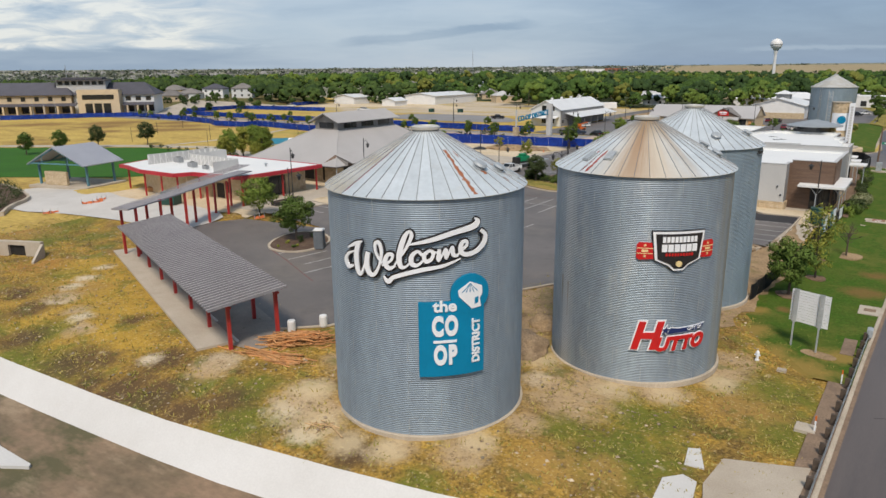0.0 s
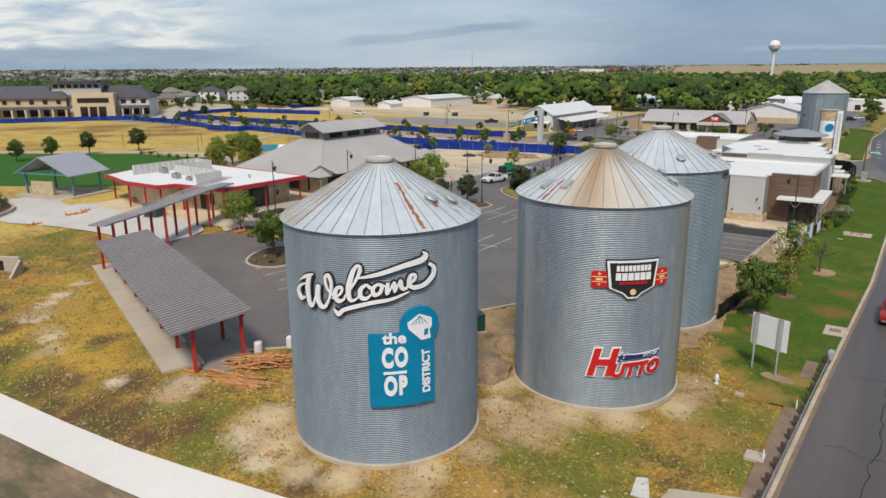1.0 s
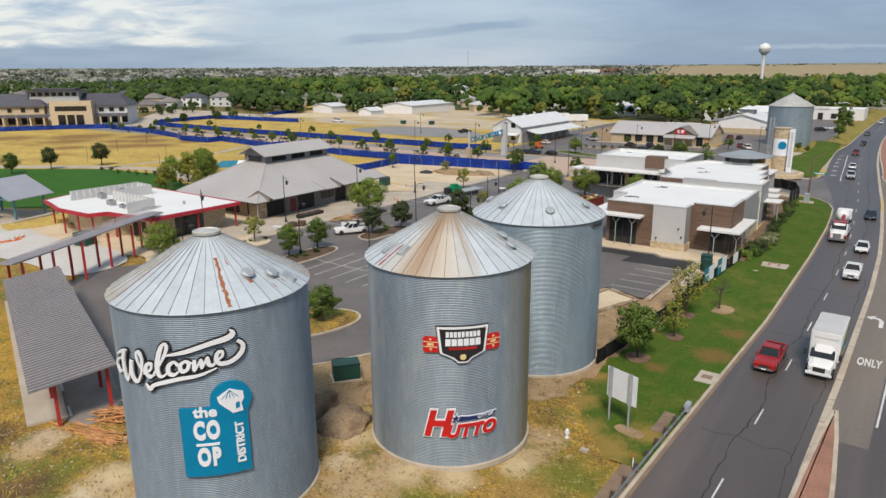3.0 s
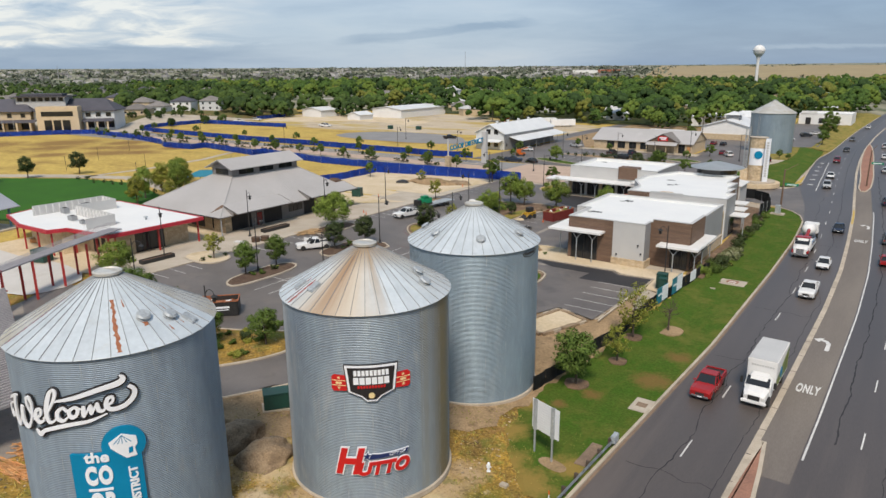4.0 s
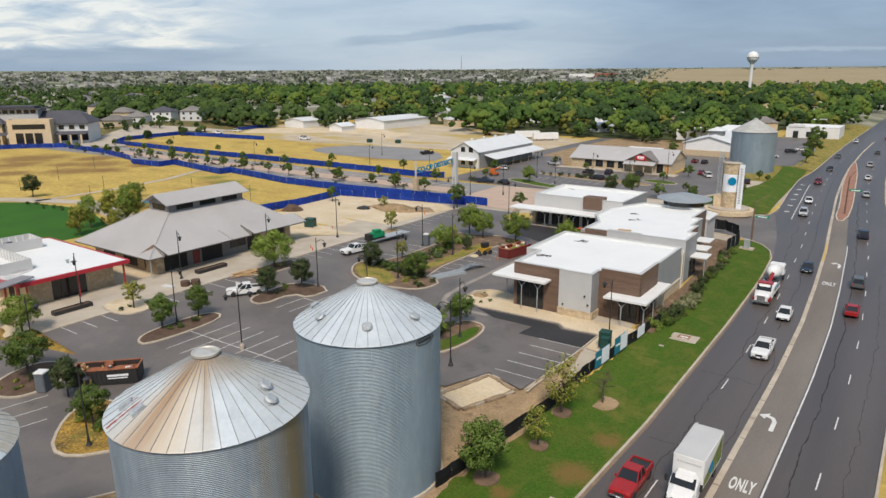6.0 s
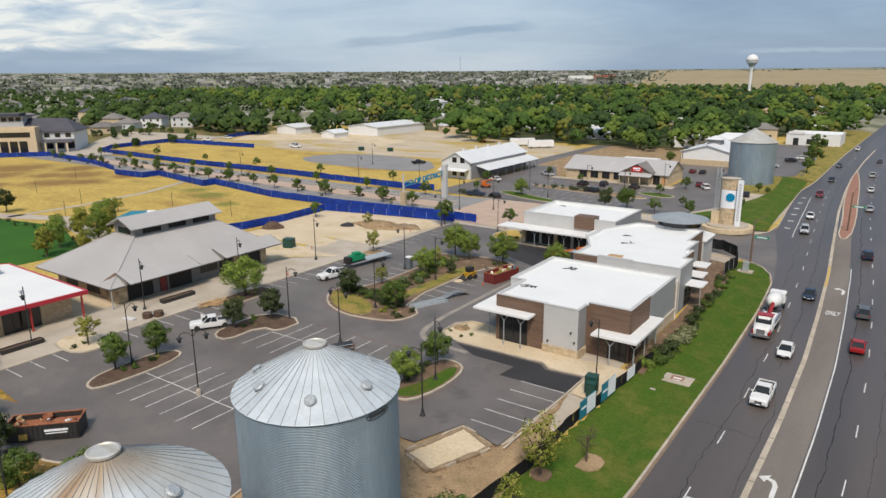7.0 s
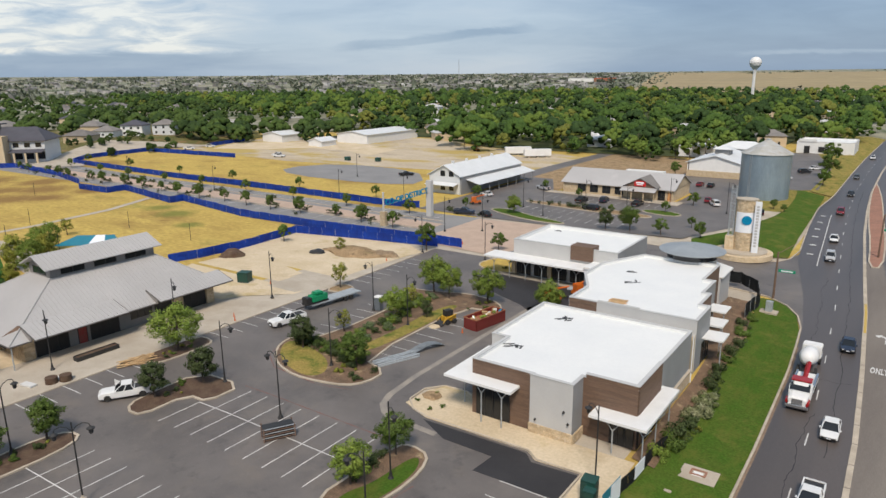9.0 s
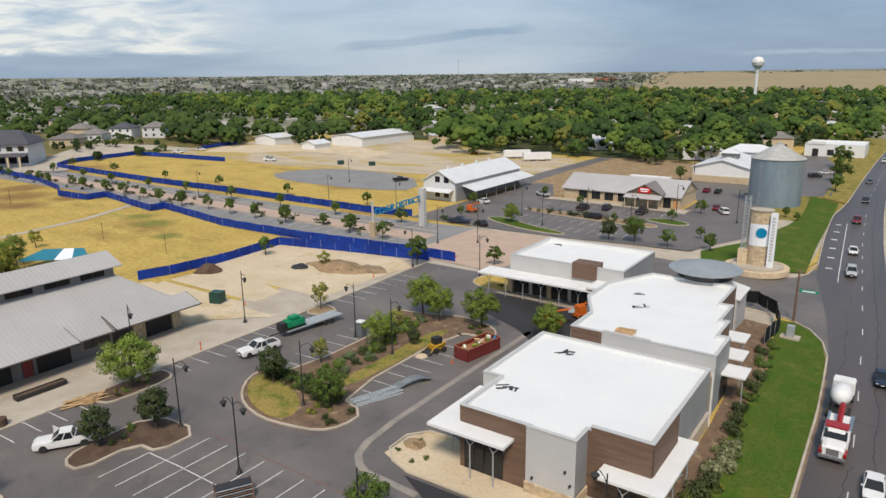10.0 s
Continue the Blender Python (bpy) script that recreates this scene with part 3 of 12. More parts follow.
def leafmat(name, a, b):
    m = surf(name, a, b, rough=0.7, size=1.2, fine=3, grain=0.25, island=0.25, rand=0.14, spec=0.15)
    return m
M_LEAF = leafmat("oak_leaves", (0.085, 0.14, 0.028), (0.115, 0.165, 0.036))
M_LEAF2 = leafmat("bright_leaves", (0.145, 0.215, 0.036), (0.185, 0.24, 0.045))
M_LEAF3 = leafmat("dark_leaves", (0.052, 0.075, 0.028), (0.07, 0.092, 0.034))
M_LEAFY = leafmat("yellowing_leaves", (0.29, 0.28, 0.05), (0.19, 0.22, 0.04))
M_FOREST = overlay(surf("woodland_leaves", (0.075, 0.112, 0.03), (0.048, 0.082, 0.024), rough=0.8, size=6, fine=1.4, grain=0.4, island=0.1, spec=0.06), (0.032, 0.055, 0.021), 20, 0.5, 0.56, amount=0.85)
M_FLOWER = leafmat("flowering_leaves", (0.30, 0.30, 0.18), (0.09, 0.12, 0.03))
M_CONEROOF = surf("grey_cone_roof", (0.36, 0.385, 0.40), (0.30, 0.325, 0.34), rough=0.45, metal=0.3, size=2, fine=5, grain=0.08)
M_TIN = surf("pale_metal_roof", (0.66, 0.675, 0.68), (0.60, 0.615, 0.62), rough=0.5, metal=0.0, size=5, fine=3, grain=0.05)
M_BARNWHITE = surf("white_siding", (0.60, 0.62, 0.63), (0.56, 0.58, 0.59), rough=0.6, size=4, fine=6, grain=0.04)
M_BARNGREY = surf("grey_siding", (0.24, 0.245, 0.25), (0.21, 0.215, 0.22), rough=0.6, size=4, fine=6, grain=0.05)
M_BEIGE = surf("beige_stucco", (0.56, 0.45, 0.30), (0.50, 0.40, 0.27), rough=0.85, size=3, fine=6, grain=0.06, rand=0.1)
M_SLATE = surf("dark_slate_roof", (0.085, 0.083, 0.10), (0.068, 0.066, 0.08), rough=0.7, size=4, fine=6, grain=0.1, rand=0.12)
M_SHINGLE = surf("grey_shingle_roof", (0.19, 0.175, 0.165), (0.15, 0.14, 0.13), rough=0.9, size=4, fine=6, grain=0.12, rand=0.2)
M_TYRE = surf("rubber", (0.018, 0.018, 0.018), (0.025, 0.024, 0.023), rough=0.85, size=0.3, fine=15)
M_CHROME = surf("bright_metal", (0.6, 0.6, 0.6), (0.5, 0.5, 0.5), rough=0.25, metal=0.9, size=0.5, fine=8)
M_LAMPGLASS = surf("lamp_glass", (0.7, 0.7, 0.68), (0.6, 0.6, 0.58), rough=0.2, size=0.5, fine=8)
M_REDLIGHT = surf("tail_light", (0.4, 0.01, 0.01), (0.3, 0.01, 0.01), rough=0.25, size=0.5, fine=8)
CARPAINT = {}
def paint(name, c):
    if name not in CARPAINT:
        CARPAINT[name] = surf(name + "_car_paint", c, tuple(v * 0.9 for v in c), rough=0.22, size=2, fine=6, grain=0.03)
    return CARPAINT[name]

# ---- mesh helpers ----
def B():
    return bmesh.new()

def box(bm, x0, x1, y0, y1, z0, z1):
    v = [bm.verts.new(p) for p in ((x0, y0, z0), (x1, y0, z0), (x1, y1, z0), (x0, y1, z0), (x0, y0, z1), (x1, y0, z1), (x1, y1, z1), (x0, y1, z1))]
    for f in ((3, 2, 1, 0), (4, 5, 6, 7), (0, 1, 5, 4), (1, 2, 6, 5), (2, 3, 7, 6), (3, 0, 4, 7)):
        bm.faces.new([v[i] for i in f])
    return bm

def bbox(x0, x1, y0, y1, z0, z1, w=0.03):
    """A box with worn, rounded edges."""
    bm = box(B(), x0, x1, y0, y1, z0, z1)
    bmesh.ops.bevel(bm, geom=bm.edges[:], offset=w, segments=2, affect="EDGES")
    return bm

def slab(bm, poly, z0, z1):
    """A prism over a plan polygon; z0 and z1 are heights, or functions of x, y."""
    za = z0 if callable(z0) else (lambda x, y: z0)
    zb = z1 if callable(z1) else (lambda x, y: z1)
    area = sum(poly[i - 1][0] * poly[i][1] - poly[i][0] * poly[i - 1][1] for i in range(len(poly)))
    if area < 0:
        poly = poly[::-1]
    lo = [bm.verts.new((x, y, za(x, y))) for x, y in poly]
    hi = [bm.verts.new((x, y, zb(x, y))) for x, y in poly]
    bm.faces.new(hi); bm.faces.new(lo[::-1])
    for i in range(len(poly)):
        bm.faces.new((lo[i - 1], lo[i], hi[i], hi[i - 1]))
    return bm

def plate(bm, pts, thick):
    """A flat polygon in space with a thickness below it."""
    p = [Vector(q) for q in pts]
    nrm = sum(((p[i - 1] - p[0]).cross(p[i] - p[0]) for i in range(len(p))), Vector())
    if nrm.z < 0:
        p.reverse()
    hi = [bm.verts.new(q) for q in p]
    lo = [bm.verts.new(q - Vector((0, 0, thick))) for q in p]
    bm.faces.new(hi); bm.faces.new(lo[::-1])
    for i in range(len(p)):
        bm.faces.new((lo[i - 1], lo[i], hi[i], hi[i - 1]))
    return bm

def rod(bm, a, b, r, n=8, r2=None):
    a, b = Vector(a), Vector(b)
    m = Matrix.Translation((a + b) / 2) @ (b - a).to_track_quat("Z", "Y").to_matrix().to_4x4()
    bmesh.ops.create_cone(bm, cap_ends=True, segments=n, radius1=r, radius2=r if r2 is None else r2, depth=(b - a).length, matrix=m)
    return bm

def cyl(bm, x, y, z0, z1, r, r2=None, n=16):
    return rod(bm, (x, y, z0), (x, y, z1), r, n, r2)

def lathe(bm, prof, n=24, cx=0, cy=0):
    """A turned shape from radius, height pairs."""
    rows = []
    for r, z in prof:
        rows.append([bm.verts.new((cx + r * math.cos(2 * math.pi * k / n), cy + r * math.sin(2 * math.pi * k / n), z)) for k in range(n)])
    for a, b in zip(rows, rows[1:]):
        for k in range(n):
            bm.faces.new((a[k], a[(k + 1) % n], b[(k + 1) % n], b[k]))
    bm.faces.new(rows[0][::-1]); bm.faces.new(rows[-1])
    return bm

def ribs(bm, poly, along, pitch, w=0.05, h=0.05, start=0.5):
    """Raised seams over a flat polygon in space, across the direction along."""
    p = [Vector(q) for q in poly]
    u = Vector(along).normalized()
    nrm = sum(((p[i - 1] - p[0]).cross(p[i] - p[0]) for i in range(len(p))), Vector()).normalized()
    if nrm.z < 0:
        nrm.negate()
    s = nrm.cross(u)
    flat2 = [((q - p[0]).dot(u), (q - p[0]).dot(s)) for q in p]
    lo, hi = min(a for a, b in flat2), max(a for a, b in flat2)
    x = lo + pitch * start
    while x < hi:
        cuts = []
        for i in range(len(flat2)):
            (a, c), (b, d) = flat2[i - 1], flat2[i]
            if (a - x) * (b - x) < 0:
                cuts.append(c + (d - c) * (x - a) / (b - a))
        cuts.sort()
        for c, d in zip(cuts[::2], cuts[1::2]):
            q = [p[0] + u * (x + du) + s * k + nrm * dn for k in (c, d) for du, dn in ((-w / 2, 0.004), (-w / 2, h), (w / 2, h), (w / 2, 0.004))]
            v = [bm.verts.new(k) for k in q]
            for f in ((0, 1, 5, 4), (1, 2, 6, 5), (2, 3, 7, 6), (3, 2, 1, 0), (4, 5, 6, 7)):
                bm.faces.new([v[k] for k in f])
        x += pitch
    return bm

def thing(name, label, category, at=(0, 0, 0), rz=0.0, group="", kind=""):
    e = new(name)
    e.matrix_basis = pose(*at, 0, 0, rz)
    return tagged(e, label, category, group, kind)

def part(name, bm, material, parent=None, label="", smooth=False):
    me = bpy.data.meshes.new(name)
    bmesh.ops.recalc_face_normals(bm, faces=bm.faces[:])
    bm.to_mesh(me); bm.free()
    me.materials.append(material)
    if smooth:
        me.polygons.foreach_set("use_smooth", [True] * len(me.polygons))
    ob = new(name, me)
    ob.parent = parent
    return tagged(ob, label)

def share(name, mesh, m, parent):
    ob = new(name, mesh)
    ob.parent, ob.matrix_basis = parent, m
    return ob

def structure(name, bm, material, label, category):
    return tagged(part(name, bm, material), label, category, "", "structure")

def rounded(poly, times=2):
    """Cuts the corners of a closed plan polygon."""
    for _ in range(times):
        out = []
        for i in range(len(poly)):
            (a, b), (c, d) = poly[i], poly[(i + 1) % len(poly)]
            out += [(a * 0.75 + c * 0.25, b * 0.75 + d * 0.25), (a * 0.25 + c * 0.75, b * 0.25 + d * 0.75)]
        poly = out
    return poly

def inset(poly, w):
    area = sum(poly[i - 1][0] * poly[i][1] - poly[i][0] * poly[i - 1][1] for i in range(len(poly)))
    if area < 0:
        poly = poly[::-1]
    out = []
    for i in range(len(poly)):
        a, b, c = Vector(poly[i - 1]), Vector(poly[i]), Vector(poly[(i + 1) % len(poly)])
        d1, d2 = (b - a).normalized(), (c - b).normalized()
        n1, n2 = Vector((-d1.y, d1.x)), Vector((-d2.y, d2.x))
        m = (n1 + n2)
        m = m / max(0.3, m.length_squared / 2)
        out.append(tuple(b + m * w))
    return poly, out

def ring(bm, poly, w, z0, z1):
    outer, inner = inset(poly, w)
    n = len(outer)
    V = lambda q, z: bm.verts.new((q[0], q[1], z(q[0], q[1]) if callable(z) else z))
    ol, oh = [V(q, z0) for q in outer], [V(q, z1) for q in outer]
    il, ih = [V(q, z0) for q in inner], [V(q, z1) for q in inner]
    for i in range(n):
        j = (i + 1) % n
        bm.faces.new((ol[i], ol[j], oh[j], oh[i])); bm.faces.new((oh[i], oh[j], ih[j], ih[i])); bm.faces.new((ih[i], ih[j], il[j], il[i]))
    return inner

def interp(x, pts):
    for (a, b), (c, d) in zip(pts, pts[1:]):
        if x <= c:
            return b + (d - b) * max(0.0, (x - a) / (c - a))
    return pts[-1][1]

def words(body, size, depth, shear=0.0, bold=0.0, spacing=1.0, align="CENTER"):
    """The built-in font as a bmesh in the plane, x to the right, y up, z out."""
    cu = bpy.data.curves.new("letters", "FONT")
    cu.body, cu.size, cu.extrude, cu.shear, cu.offset, cu.space_character = body, size, depth / 2, shear, bold, spacing
    cu.align_x, cu.align_y, cu.resolution_u = align, "CENTER", 4
    ob = bpy.data.objects.new("letters", cu)
    me = bpy.data.meshes.new_from_object(ob)
    bm = B(); bm.from_mesh(me)
    bpy.data.objects.remove(ob); bpy.data.meshes.remove(me); bpy.data.curves.remove(cu)
    return bm

def move(bm, m):
    bmesh.ops.transform(bm, matrix=m, verts=bm.verts[:])
    return bm

def add(bm, other):
    """Joins another bmesh into bm."""
    me = bpy.data.meshes.new("joined")
    other.to_mesh(me); other.free()
    bm.from_mesh(me); bpy.data.meshes.remove(me)
    return bm

# ---- the lie of the land ----
def kerb_x(y):
    return interp(y, [(-60, -4.5), (35, -2.0), (55, -1.4), (86, -0.2), (118, -0.1), (140, -0.4), (158, -1.3), (175, -3.5), (200, -8.0), (235, -10.4), (262, -11.6), (285, -10.2), (340, -10.0), (390, -9.4), (480, -7.1), (578, -4.6), (900, 6)])

def dash_x(y):
    return interp(y, [(-60, 0.0), (35, 2.7), (50, 3.2), (75, 3.8), (105, 4.2), (125, 4.0), (145, 3.2), (158, 2.5), (170, 1.9), (194, 0.1), (234, -2.7), (267, -4.3), (300, -5.3), (350, -5.3), (480, -2.6), (700, 4), (900, 11)])

def bank_top(x):
    return interp(x, [(-120, 17.5), (-54.7, 19.6), (-37.8, 20.7), (-26.8, 22.4), (-17.7, 24.3), (-6, 27.5), (0, 29)])

def bank_foot(x):
    return interp(x, [(-120, 16.6), (-52.6, 18.3), (-39.6, 19.3), (-32.7, 19.9), (-26.4, 20.8), (-16, 22.9), (-6, 25.8), (0, 27)])

def street_z(x):
    return interp(x, [(-42, -0.005), (-14, -0.90), (-9, -0.965), (60, -0.965)])

def height(x, y):
    if x * x + y * y > 2560000.0:   # far land is raised so that its edge meets the horizon in the camera's view
        return 0.0085 * (math.hypot(x, y) - 1600.0) - (1.0 if x > -30 else 0.0)
    south = interp(x, [(-30, 0.0), (-16, -0.45), (-6, -0.95), (60, -1.0)])
    kx = min(0.0, kerb_x(y))
    north = interp(x - kx, [(-10.8, 0.0), (-4.8, -1.0), (60, -1.0)])
    if y > 168:
        q = min(1.0, (y - 168) / 24)
        north += q * (interp(x - kx, [(-6.5, 0.0), (-0.8, -1.12), (60, -1.12)]) - north)
    k = min(1.0, max(0.0, (y - 70) / 20.0))
    h = south + (north - south) * k
    if 160 < y < 206:
        h += (street_z(x) - 0.07 - h) * min(1.0, (y - 160) / 10, (206 - y) / 8)
    if x < -312 and y > 200:   # a low rise under the western houses
        h += 3.8 * min(1.0, (-312 - x) / 35.0, (y - 200) / 40.0) * max(0.0, min(1.0, (1100 - math.hypot(x, y)) / 400.0))
    if x < 14:
        t = bank_top(x)
        if y < t + 7:
            h = min(h, h + (-1.0 - h) * min(1.0, (t + 7 - y) / 7.0))
        if y < t + 0.36:
            h = -1.75 - 1.4 * min(1.0, max(0.0, (t - y) / max(0.4, t - bank_foot(x))))
    return h

def west_rise(x, y):
    """How far the ground west of the car park has risen to its upper level: 0 to 1."""
    return max(0.0, min(1.0, (-50.0 - x) / 24.0)) * (1.0 - 0.75 * max(0.0, min(1.0, (-110.0 - x) / 12.0))) * max(0.0, min(1.0, (y - 46.0) / 12.0, (155.0 - y) / 30.0))

def axis(lo, hi, step, reach):
    v = [lo + step * i for i in range(int((hi - lo) / step) + 1)]
    d, a, b = step, lo, v[-1]
    while a > -reach or b < reach:
        d *= 1.35
        a, b = a - d, b + d
        v = [a] + v + [b]
    return v

def open_slope(x, y):
    """How freely the bare slope before the car park heaves: 0 where paving lies."""
    lim = 27.2 - (x + 42) * 0.376 if x < -41 else interp(x, [(-41, 26.8), (-38, 28), (-36, 32), (-31, 38), (-20, 42), (-9, 48), (-6, 50)])
    if x > -4.5 or x < -108 or (x > -10 and y < 38):
        return 0.0
    near = min(math.hypot(x + 24.39, y - 32.97), math.hypot(x + 15.83, y - 47.02)) - 6.2
    return max(0.0, min(1.0, (lim - y) / 2.0, near / 1.0, (y - bank_top(x) - 0.6) / 0.8))

xs = sorted(axis(-110, 30, 2.0, 4700) + [-75.0 + 2 * k for k in range(37)] + [-300.0, -312.0, -324.0, -336.0, -347.0, -362.0, -380.0, -410.0, -460.0])
ys = axis(8, 300, 2.0, 4700)
ys = sorted(ys + [9 + 2 * k for k in range(20)] + [17.5 + k for k in range(30)])
verts = []
for y in ys:
    for x in xs:
        w = open_slope(x, y)
        bump = w * (0.16 * noise.noise((x * 0.35, y * 0.35, 0)) + 0.13 * noise.noise((x * 0.8, y * 0.8, 3)) + 0.07 * noise.noise((x * 1.9, y * 1.9, 7))) if w else 0.0
        yy, zz = y, height(x, y) - 0.04 + bump
        d = y - bank_top(x) - 0.42
        if x < 14 and (abs(d) <= 0.26 or (y > 47 and abs(d) <= 0.51)):   # the brink of the channel
            yy, zz = y - d, -0.99
        verts.append((x, yy, zz))
nx = len(xs)
faces = [(j * nx + i, j * nx + i + 1, (j + 1) * nx + i + 1, (j + 1) * nx + i) for j in range(len(ys) - 1) for i in range(nx - 1)]
gm = bpy.data.meshes.new("ground"); gm.from_pydata(verts, [], faces)
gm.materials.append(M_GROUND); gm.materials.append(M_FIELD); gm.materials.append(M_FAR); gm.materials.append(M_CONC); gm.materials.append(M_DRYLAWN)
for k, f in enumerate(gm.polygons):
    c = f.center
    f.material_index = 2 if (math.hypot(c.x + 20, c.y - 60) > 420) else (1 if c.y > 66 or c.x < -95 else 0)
    if -84 < c.x < -9.5 and 66 < c.y < 246:   # worn paving between the lots
        f.material_index = 3
    if -36 < c.x < 2 and 246 <= c.y < 480:
        f.material_index = 4
    f.use_smooth = True
tagged(new("ground", gm), "dry yellow and green grass with bare dirt patches", "ground", "", "structure")

def drape(name, poly, lift, material, label, category, cell=6.0, z=None):
    """A thin sheet laid on the land, with its edge turned down."""
    bm = B()
    f = bm.faces.new([bm.verts.new((x, y, 0)) for x, y in poly])
    f.normal_update()
    bmesh.ops.triangulate(bm, faces=[f], ngon_method="EAR_CLIP")
    if z is None:
        for axis_i in (0, 1):
            lo, hi = min(p[axis_i] for p in poly), max(p[axis_i] for p in poly)
            k = math.floor(lo / cell) * cell + cell
            while k < hi:
                co, no = ((k, 0, 0), (1, 0, 0)) if axis_i == 0 else ((0, k, 0), (0, 1, 0))
                bmesh.ops.bisect_plane(bm, geom=bm.verts[:] + bm.edges[:] + bm.faces[:], plane_co=co, plane_no=no)
                k += cell
        bmesh.ops.triangulate(bm, faces=bm.faces[:])
    for v in bm.verts:
        v.co.z = (height(v.co.x, v.co.y) if z is None else z) + lift
    if bm.faces and sum((g.normal.z if g.normal_update() is None else 0) for g in bm.faces) < 0:
        bmesh.ops.reverse_faces(bm, faces=bm.faces[:])
    me = bpy.data.meshes.new(name); bm.to_mesh(me); bm.free(); me.materials.append(material)
    return tagged(new(name, me), label, category, "", "structure")

def ragged(poly, amp=0.7, step=1.2):
    """Breaks up the edge of a patch so that it frays into the ground round it."""
    out = []
    for i in range(len(poly)):
        a, b = Vector(poly[i]), Vector(poly[(i + 1) % len(poly)])
        n = max(1, int((b - a).length / step))
        d = (b - a); nr = Vector((-d.y, d.x)).normalized()
        for k in range(n):
            c = a + d * k / n
            f = noise.noise((c.x * 0.7, c.y * 0.7, 1)) + 0.6 * noise.noise((c.x * 2.1, c.y * 2.1, 5))
            out.append(tuple(c + nr * f * amp))
    return out

# channel with its white slope paving
bm = B()
cx = [-120 + 6 * i for i in range(21)]
for a, b in zip(cx, cx[1:]):
    for (ta, za), (tb, zb) in (((0, -0.93), (1, -2.5)),):
        q = [(a, bank_top(a) + 0.35, za), (b, bank_top(b) + 0.35, za), (b, bank_foot(b), zb), (a, bank_foot(a), zb)]
        hi = [bm.verts.new(p) for p in q]; lo = [bm.verts.new((p[0], p[1] - 0.1, p[2] - 0.25)) for p in q]
        bm.faces.new(hi[::-1]); bm.faces.new(lo)
        for i in range(4):
            bm.faces.new((lo[i - 1], lo[i], hi[i], hi[i - 1]))
structure("slope_paving", bm, M_CONCW, "white concrete slope paving along the drainage channel", "slope paving")
drape("channel_bed", [(-120, -30), (0, -30), (0, 27.2), (-16, 23), (-26.4, 20.9), (-39.6, 19.4), (-52.6, 18.4), (-120, 16.7)], 0.0, M_WATER, "muddy brown bed of a drainage channel", "channel", z=-2.5)

# ---- main road ----
def along(x_of, y0, y1, step=4.0):
    n = max(1, int((y1 - y0) / step))
    return [(x_of(y0 + (y1 - y0) * i / n), y0 + (y1 - y0) * i / n) for i in range(n + 1)]

def ribbon(bm, left, right, z):
    a = [bm.verts.new((x, y, z)) for x, y in left]; b = [bm.verts.new((x, y, z)) for x, y in right]
    for i in range(len(a) - 1):
        bm.faces.new((a[i], b[i], b[i + 1], a[i + 1]))
    return bm

ROADZ = -0.95
bm = ribbon(B(), along(lambda y: kerb_x(y) + 0.15, -60, 900), along(lambda y: dash_x(y) + 15.4, -60, 900), ROADZ)
structure("road", bm, M_ROAD, "worn grey asphalt of a wide main road", "road")
bm = ribbon(B(), along(lambda y: dash_x(y) + 4.5, 62, 205), along(lambda y: dash_x(y) + 7.6, 62, 205), ROADZ + 0.006)
structure("turn_lane", bm, M_ROADWORN, "brownish worn asphalt of the turning lane", "road")
bm = B()
y = -60.0
while y < 400:
    y2 = y + 4.5
    ribbon(bm, [(dash_x(y) + 4.0, y), (dash_x(y2) + 4.0, y2)], [(dash_x(y) + 4.55, y), (dash_x(y2) + 4.55, y2)], ROADZ + 0.012)
    y = y2 + 0.12
structure("concrete_seam", bm, M_KERB, "pale concrete strip between the traffic lanes", "road strip")

def stripe(bm, x_of, y0, y1, w=0.12, z=ROADZ + 0.02):
    ribbon(bm, along(lambda y: x_of(y) - w / 2, y0, y1), along(lambda y: x_of(y) + w / 2, y0, y1), z)

bm = B()
for k in range(-8, 52):
    y = 62.8 + 12.05 * k
    stripe(bm, dash_x, y - 1.5, y + 1.5)
    stripe(bm, lambda q: dash_x(q) + 11.3, y - 4.5, y - 1.5)
stripe(bm, lambda q: dash_x(q) + 7.8, 66, 176, 0.16)
stripe(bm, lambda q: interp(q, [(190, -3.4), (200, -4.2), (253, -7.4)]), 197, 254, 0.16)
for k in range(6):
    y = 206 + 9 * k
    ribbon(bm, [(kerb_x(y) + 1.4, y), (kerb_x(y) + 1.4, y + 0.9)], [(kerb_x(y) + 2.6, y), (kerb_x(y) + 2.6, y + 0.9)], ROADZ + 0.02)
tagged(part("lane_marking", bm, M_PAINT), "white lane lines painted on the road", "lane marking", "", "structure")
bm = B(); stripe(bm, lambda q: dash_x(q) + 4.3, 161, 176, 0.35); tagged(part("lane_marking", bm, M_YELLOW), "short yellow line at the median nose", "lane marking", "", "structure")
